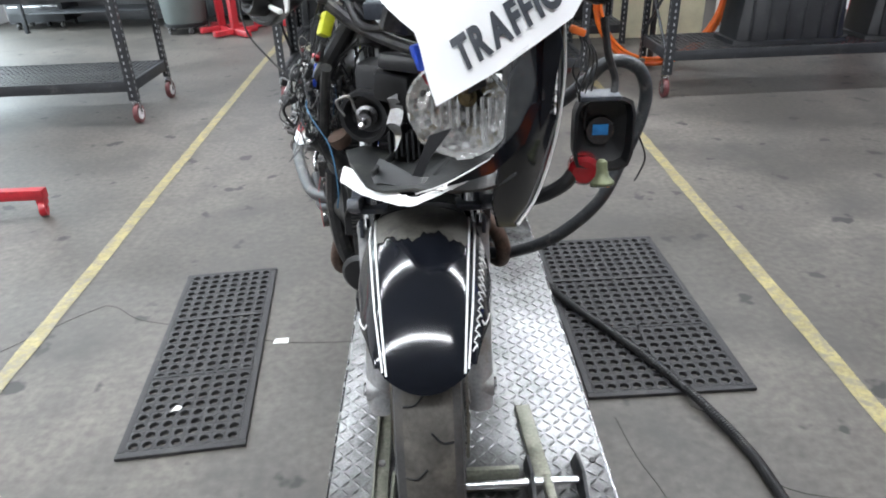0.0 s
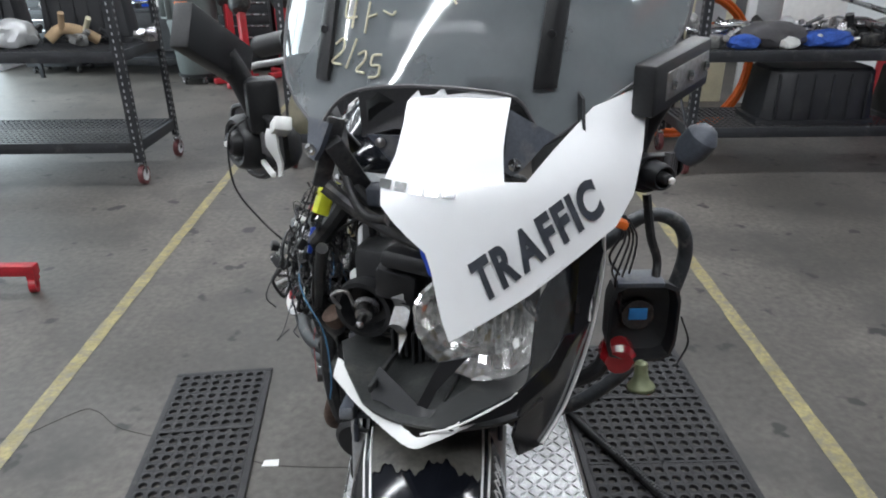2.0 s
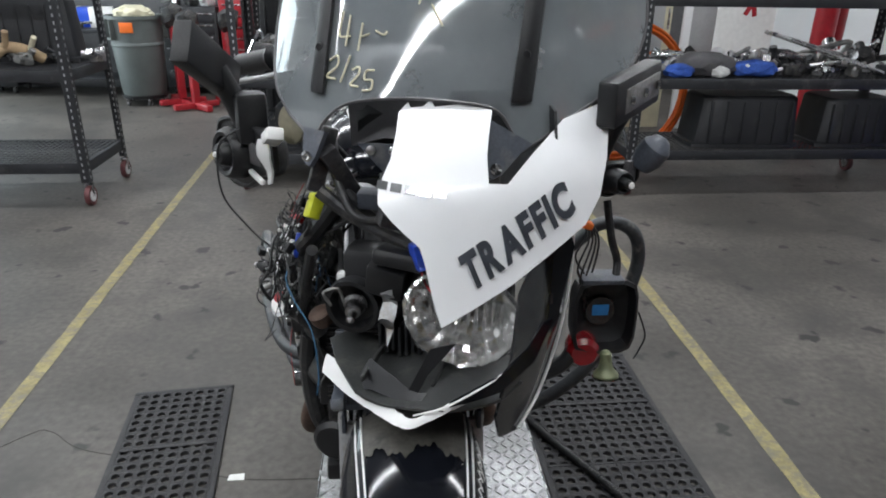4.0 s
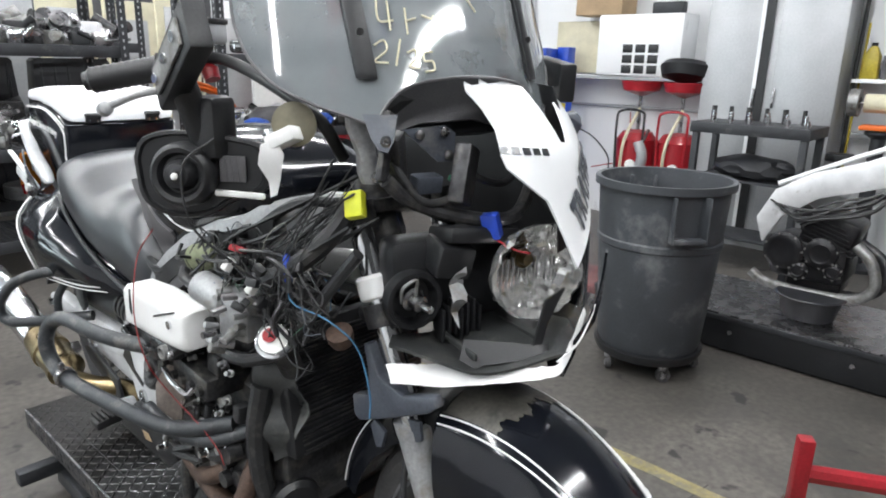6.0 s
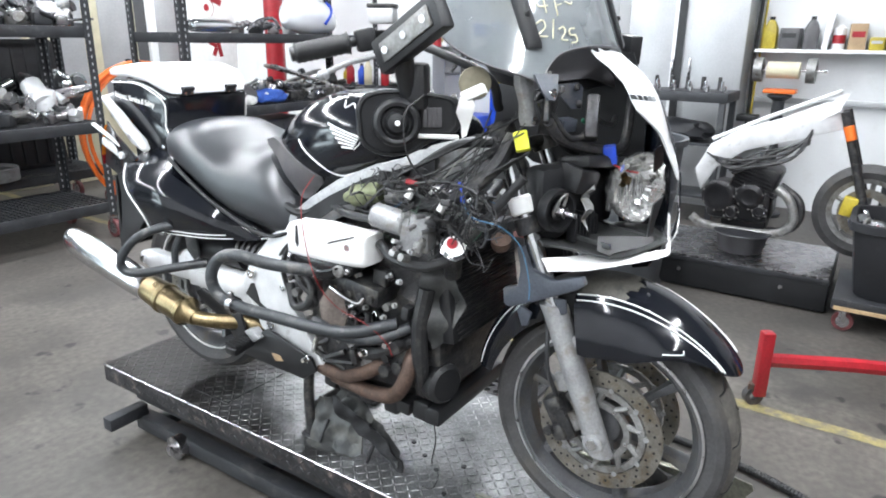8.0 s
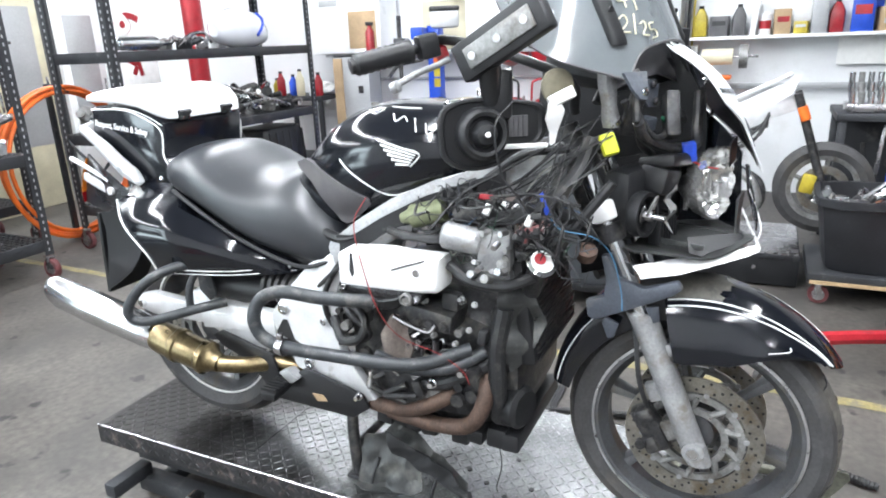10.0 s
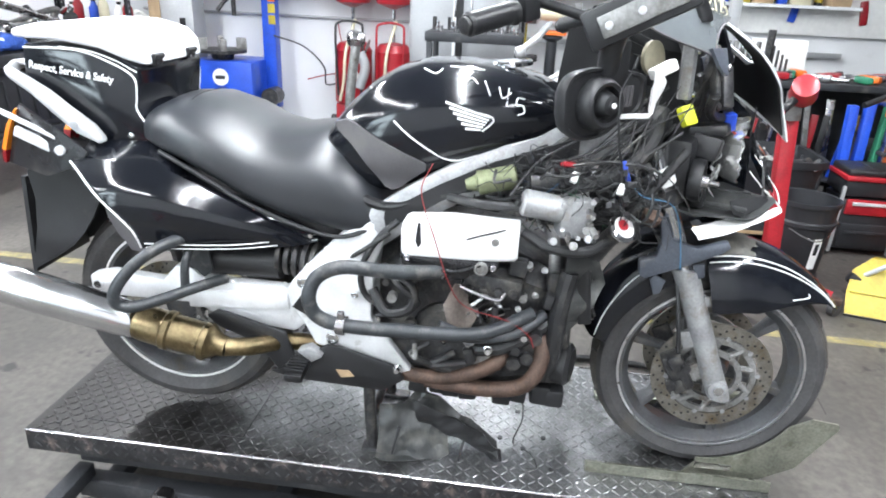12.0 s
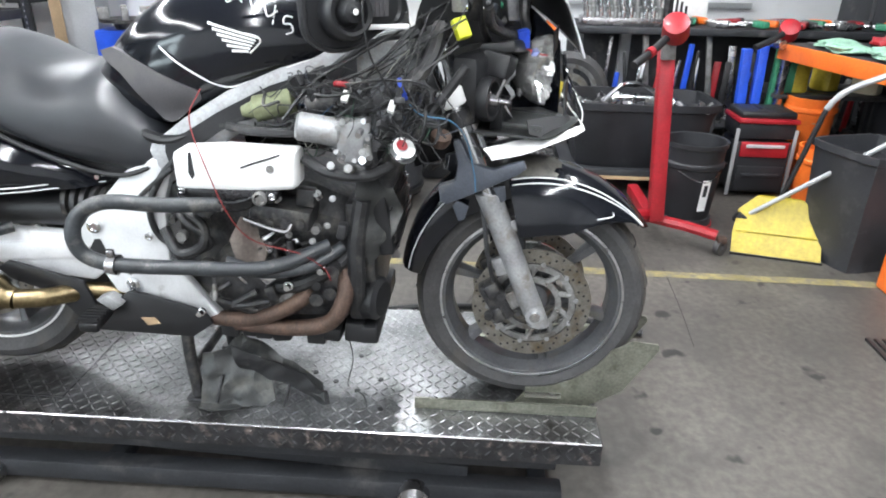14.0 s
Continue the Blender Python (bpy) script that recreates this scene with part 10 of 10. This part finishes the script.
bu = thing("bucket", "black plastic bucket with a white label", "bucket", (2.20, -1.08, 0.05))
part("shell", lathe(B(), [(0, 0.135), (0.01, 0.14), (0.30, 0.165), (0.31, 0.178), (0.33, 0.178), (0.34, 0.166), (0.42, 0.172), (0.425, 0.182), (0.45, 0.182), (0.448, 0.168), (0.03, 0.13)], (0, 0, 0), (0, 0, 1), 40), TOTE, bu)
part("label", panel(B(), [(-0.18, 0.06), (0.16, 0.06), (0.16, 0.25), (-0.18, 0.25)], lambda a, z: (-(0.1425 + 0.083 * z) * math.cos(a + 0.35), -(0.1425 + 0.083 * z) * math.sin(a + 0.35), z), 0.001, 0.04), PAPER, bu)
part("label_print", panel(B(), [(-0.10, 0.15), (0.05, 0.15), (0.05, 0.22), (-0.10, 0.22)], lambda a, z: (-(0.1445 + 0.083 * z) * math.cos(a + 0.35), -(0.1445 + 0.083 * z) * math.sin(a + 0.35), z), 0.001, 0.04), MATTE, bu)
part("bail", tube(B(), [(-0.02, 0.178, 0.33), (-0.19, 0.05, 0.27), (-0.2, -0.05, 0.26), (-0.05, -0.178, 0.33)], 0.003, 6), STEEL, bu)
bd = thing("bucket_stand", "low dark base under the bucket", "base", (2.20, -1.08, 0))
part("base", lathe(B(), [(0, 0.16), (0.05, 0.15)], (0, 0, 0), (0, 0, 1), 24), RACKM, bd)
part("rim", lathe(B(), [(0.0, 0.165), (0.012, 0.165), (0.012, 0.155)], (0, 0, 0), (0, 0, 1), 24), REDP, bd)

tb = thing("tool_box", "black and red rolling tool box", "tool box", (2.80, -1.66, 0))
part("lower_box", box(B(), (0, 0, 0.21), (0.28, 0.34, 0.34), (0, 0, 0), 0.015), TOTE, tb)
for k, z in enumerate((0.14, 0.33)):
    dw = part("drawer", box(B(), (-0.146, 0, z), (0.02, 0.30, 0.10 if k else 0.16), (0, 0, 0), 0.008), REDP if k else TOTE, tb)
    part("drawer_pull", box(B(), (-0.162, 0, z + 0.025), (0.012, 0.24, 0.022), (0, 0, 0), 0.004), GRABS if k else RACKM, dw)
part("upper_box", box(B(), (0, 0, 0.45), (0.28, 0.36, 0.11), (0, 0, 0), 0.015), TOTE, tb)
part("red_band", box(B(), (-0.01, 0, 0.512), (0.30, 0.38, 0.03), (0, 0, 0), 0.01), REDP, tb)
part("lid", box(B(), (0, 0, 0.545), (0.27, 0.35, 0.05), (0, 0, 0), 0.02), MATTE, tb)
part("lid_strap", box(B(), (0, 0.02, 0.572), (0.20, 0.03, 0.008), (0, 0, 0), 0.003), HOSE, tb)
for s in (-1, 1):
    part("side_rail", box(B(), (-0.14, s * 0.182, 0.24), (0.022, 0.022, 0.44), (0, 0, 0), 0.004), CABG, tb)
    part("wheel", lathe(B(), [(-0.02, 0.02), (-0.02, 0.05), (0.02, 0.05), (0.02, 0.02)], (0.1, s * 0.18, 0.05), (0, 1, 0), 18, True), RUBBER, tb)
for (x, y, z, nm) in ((3.0, -2.05, 0.0, "orange"), (2.5, -1.98, 0.0, "orange")):
    ob_ = thing("bucket", "orange plastic bucket standing beside the bench", "bucket", (x, y, z), 0, "orange buckets")
    hh = 0.62 if x > 2.9 else 0.40
    part("shell", lathe(B(), [(0, 0.13), (0.01, 0.135), (hh - 0.1, 0.155), (hh - 0.09, 0.168), (hh - 0.07, 0.168), (hh - 0.06, 0.158), (hh, 0.165), (hh, 0.15), (0.03, 0.12)], (0, 0, 0), (0, 0, 1), 36), ORANGE, ob_)
    part("bail", tube(B(), [(0, 0.165, hh - 0.08), (-0.16, 0, hh - 0.16), (0, -0.165, hh - 0.08)], 0.003, 6), STEEL, ob_)
for i in range(3):
    jg = thing("fluid_jug", "pale yellow plastic fluid jug", "jug", (3.15 + 0.1 * (i % 2), -1.98 - 0.24 * i, 0.62), 20 * i, "fluid jugs")
    part("body", loft(B(), [[(x, y, z) for x, y in rounded((0, 0), w, w * 0.7, 20, 4)] for z, w in ((0, 0.08), (0.01, 0.09), (0.18, 0.09), (0.25, 0.05), (0.27, 0.03))]), YELP if i < 2 else CREAM, jg)
    part("cap", cyl(B(), (0, 0, 0.27), (0, 0, 0.31), 0.035, None, 14), CREAM, jg)
jb = bench("jug_table", "small dark table holding jugs", (3.25, -2.25, 0), (0.5, 0.9, 0.62), 0.03)
ob2 = thing("orange_bench", "orange edged bench covered with green rags", "workbench", (2.333, -2.337, 0), 11.2)
part("top", box(B(), (0, 0, 0.925), (1.6, 0.8, 0.05), (0, 0, 0), 0.006), RACKM, ob2)
part("orange_edge", box(B(), (0, 0.408, 0.90), (1.6, 0.016, 0.10), (0, 0, 0), 0.004), ORANGE, ob2, "orange painted front edge")
part("corner_tube", cyl(B(), (0.72, 0.44, 0.945), (0.83, 0.44, 0.945), 0.03, None, 16), STEEL, ob2)
part("leg", box(B(), (0.78, 0.36, 0.45), (0.045, 0.045, 0.90), (0, 0, 0), 0.004), STEEL, ob2)
for x, y in ((0.76, -0.36), (-0.76, 0.36), (-0.76, -0.36)):
    part("leg", box(B(), (x, y, 0.45), (0.05, 0.05, 0.90), (0, 0, 0), 0.004), RACKM, ob2)
part("back_sheet", box(B(), (0.0, -0.38, 0.50), (1.5, 0.012, 0.78)), RACKM, ob2)
MINT = M("mint_rag", (0.28, 0.48, 0.36), 0.9, 0, 0.2, 12, 0.4, 50)
for i in range(5):
    lump("shop_rag", "green shop rag on the bench", "rag", (2.78 - 0.2 * i, -2.02 - 0.05 * i + 0.08 * (i % 2), 0.95), (0.15, 0.11, 0.035), MINT, 20 + i, 0.4)
lump("shop_rag", "red shop rag on the bench", "rag", (2.60, -2.26, 0.95), (0.14, 0.10, 0.06), REDP, 31, 0.4)
gb_ = thing("grey_waste_bin", "dark grey square waste bin", "waste bin", (1.74, -1.83, 0), 18)
part("shell", loft(B(), [[(x, y, z) for x, y in rounded((0, 0), w, w, 24, 8)] for z, w in ((0, 0.185), (0.57, 0.215), (0.575, 0.228), (0.61, 0.228), (0.61, 0.212), (0.04, 0.18))]), M("dark_waste_bin_plastic", (0.026, 0.028, 0.032), 0.55, 0, 0.2, 5, 0.1, 150, 0, 0.1, (0.07, 0.07, 0.072), 0.62, 6), gb_)
part("liner", box(B(), (0, 0, 0.52), (0.38, 0.38, 0.01)), MATTE, gb_)
dp = thing("dustpan", "yellow lobby dustpan with a long grey handle", "dustpan", (1.74, -1.44, 0), -14)
dpb = loft(B(), [[(x, y, z) for x, y, z in q] for q in (((-0.07, -0.22, 0.004), (-0.07, 0.22, 0.004), (-0.06, 0.22, 0.012), (-0.06, -0.22, 0.012)), ((0.02, -0.22, 0.10), (0.02, 0.22, 0.10), (0.04, 0.21, 0.10), (0.04, -0.21, 0.10)), ((0.10, -0.20, 0.20), (0.10, 0.20, 0.20), (0.13, 0.18, 0.20), (0.13, -0.18, 0.20)), ((0.13, -0.12, 0.27), (0.13, 0.12, 0.27), (0.16, 0.10, 0.27), (0.16, -0.10, 0.27)))])
part("pan", dpb, YELP, dp)
part("lip", box(B(), (-0.075, 0, 0.006), (0.015, 0.45, 0.010), (0, 0, 0), 0.002), MATTE, dp)
part("rib", box(B(), (0.02, 0.0, 0.105), (0.012, 0.40, 0.012), (0, 40, 0), 0.003), YELP, dp)
part("handle", cyl(B(), (0.10, 0.16, 0.16), (-0.05, -0.55, 0.80), 0.013, None, 12), CABG, dp)
part("pivot", box(B(), (0.09, 0.17, 0.14), (0.05, 0.10, 0.06), (30, 0, 0), 0.01), MATTE, dp)
bro = thing("broom", "lobby broom with a black stick and grey grip", "broom", (1.92, -1.46, 0))
part("stick", cyl(B(), (0, 0, 0.10), (-0.06, -0.13, 0.76), 0.014, None, 12), MATTE, bro)
part("grip", tube(B(), [(-0.06, -0.13, 0.76), (-0.075, -0.16, 0.82), (-0.10, -0.22, 0.88), (-0.15, -0.34, 0.95)], 0.016, 10), CABG, bro)
part("brush", box(B(), (0.0, 0.0, 0.07), (0.06, 0.18, 0.13), (-10, 0, 30), 0.02), MATTE, bro)
ox = thing("orange_crate", "orange steel crate on the floor", "crate", (1.22, -1.98, 0))
part("shell", box(B(), (0, 0, 0.12), (0.36, 0.36, 0.24), (0, 0, 0), 0.01), ORANGE, ox)
part("rail", box(B(), (-0.185, 0, 0.12), (0.012, 0.32, 0.03), (0, 0, 0), 0.003), ORANGE, ox)
fg = thing("floor_grate", "small black floor grate", "floor grate", (0.72, -1.62, 0))
for k in range(8):
    part("bar", box(B(), (0, -0.12 + 0.035 * k, 0.005), (0.3, 0.014, 0.01)), MATTE, fg)
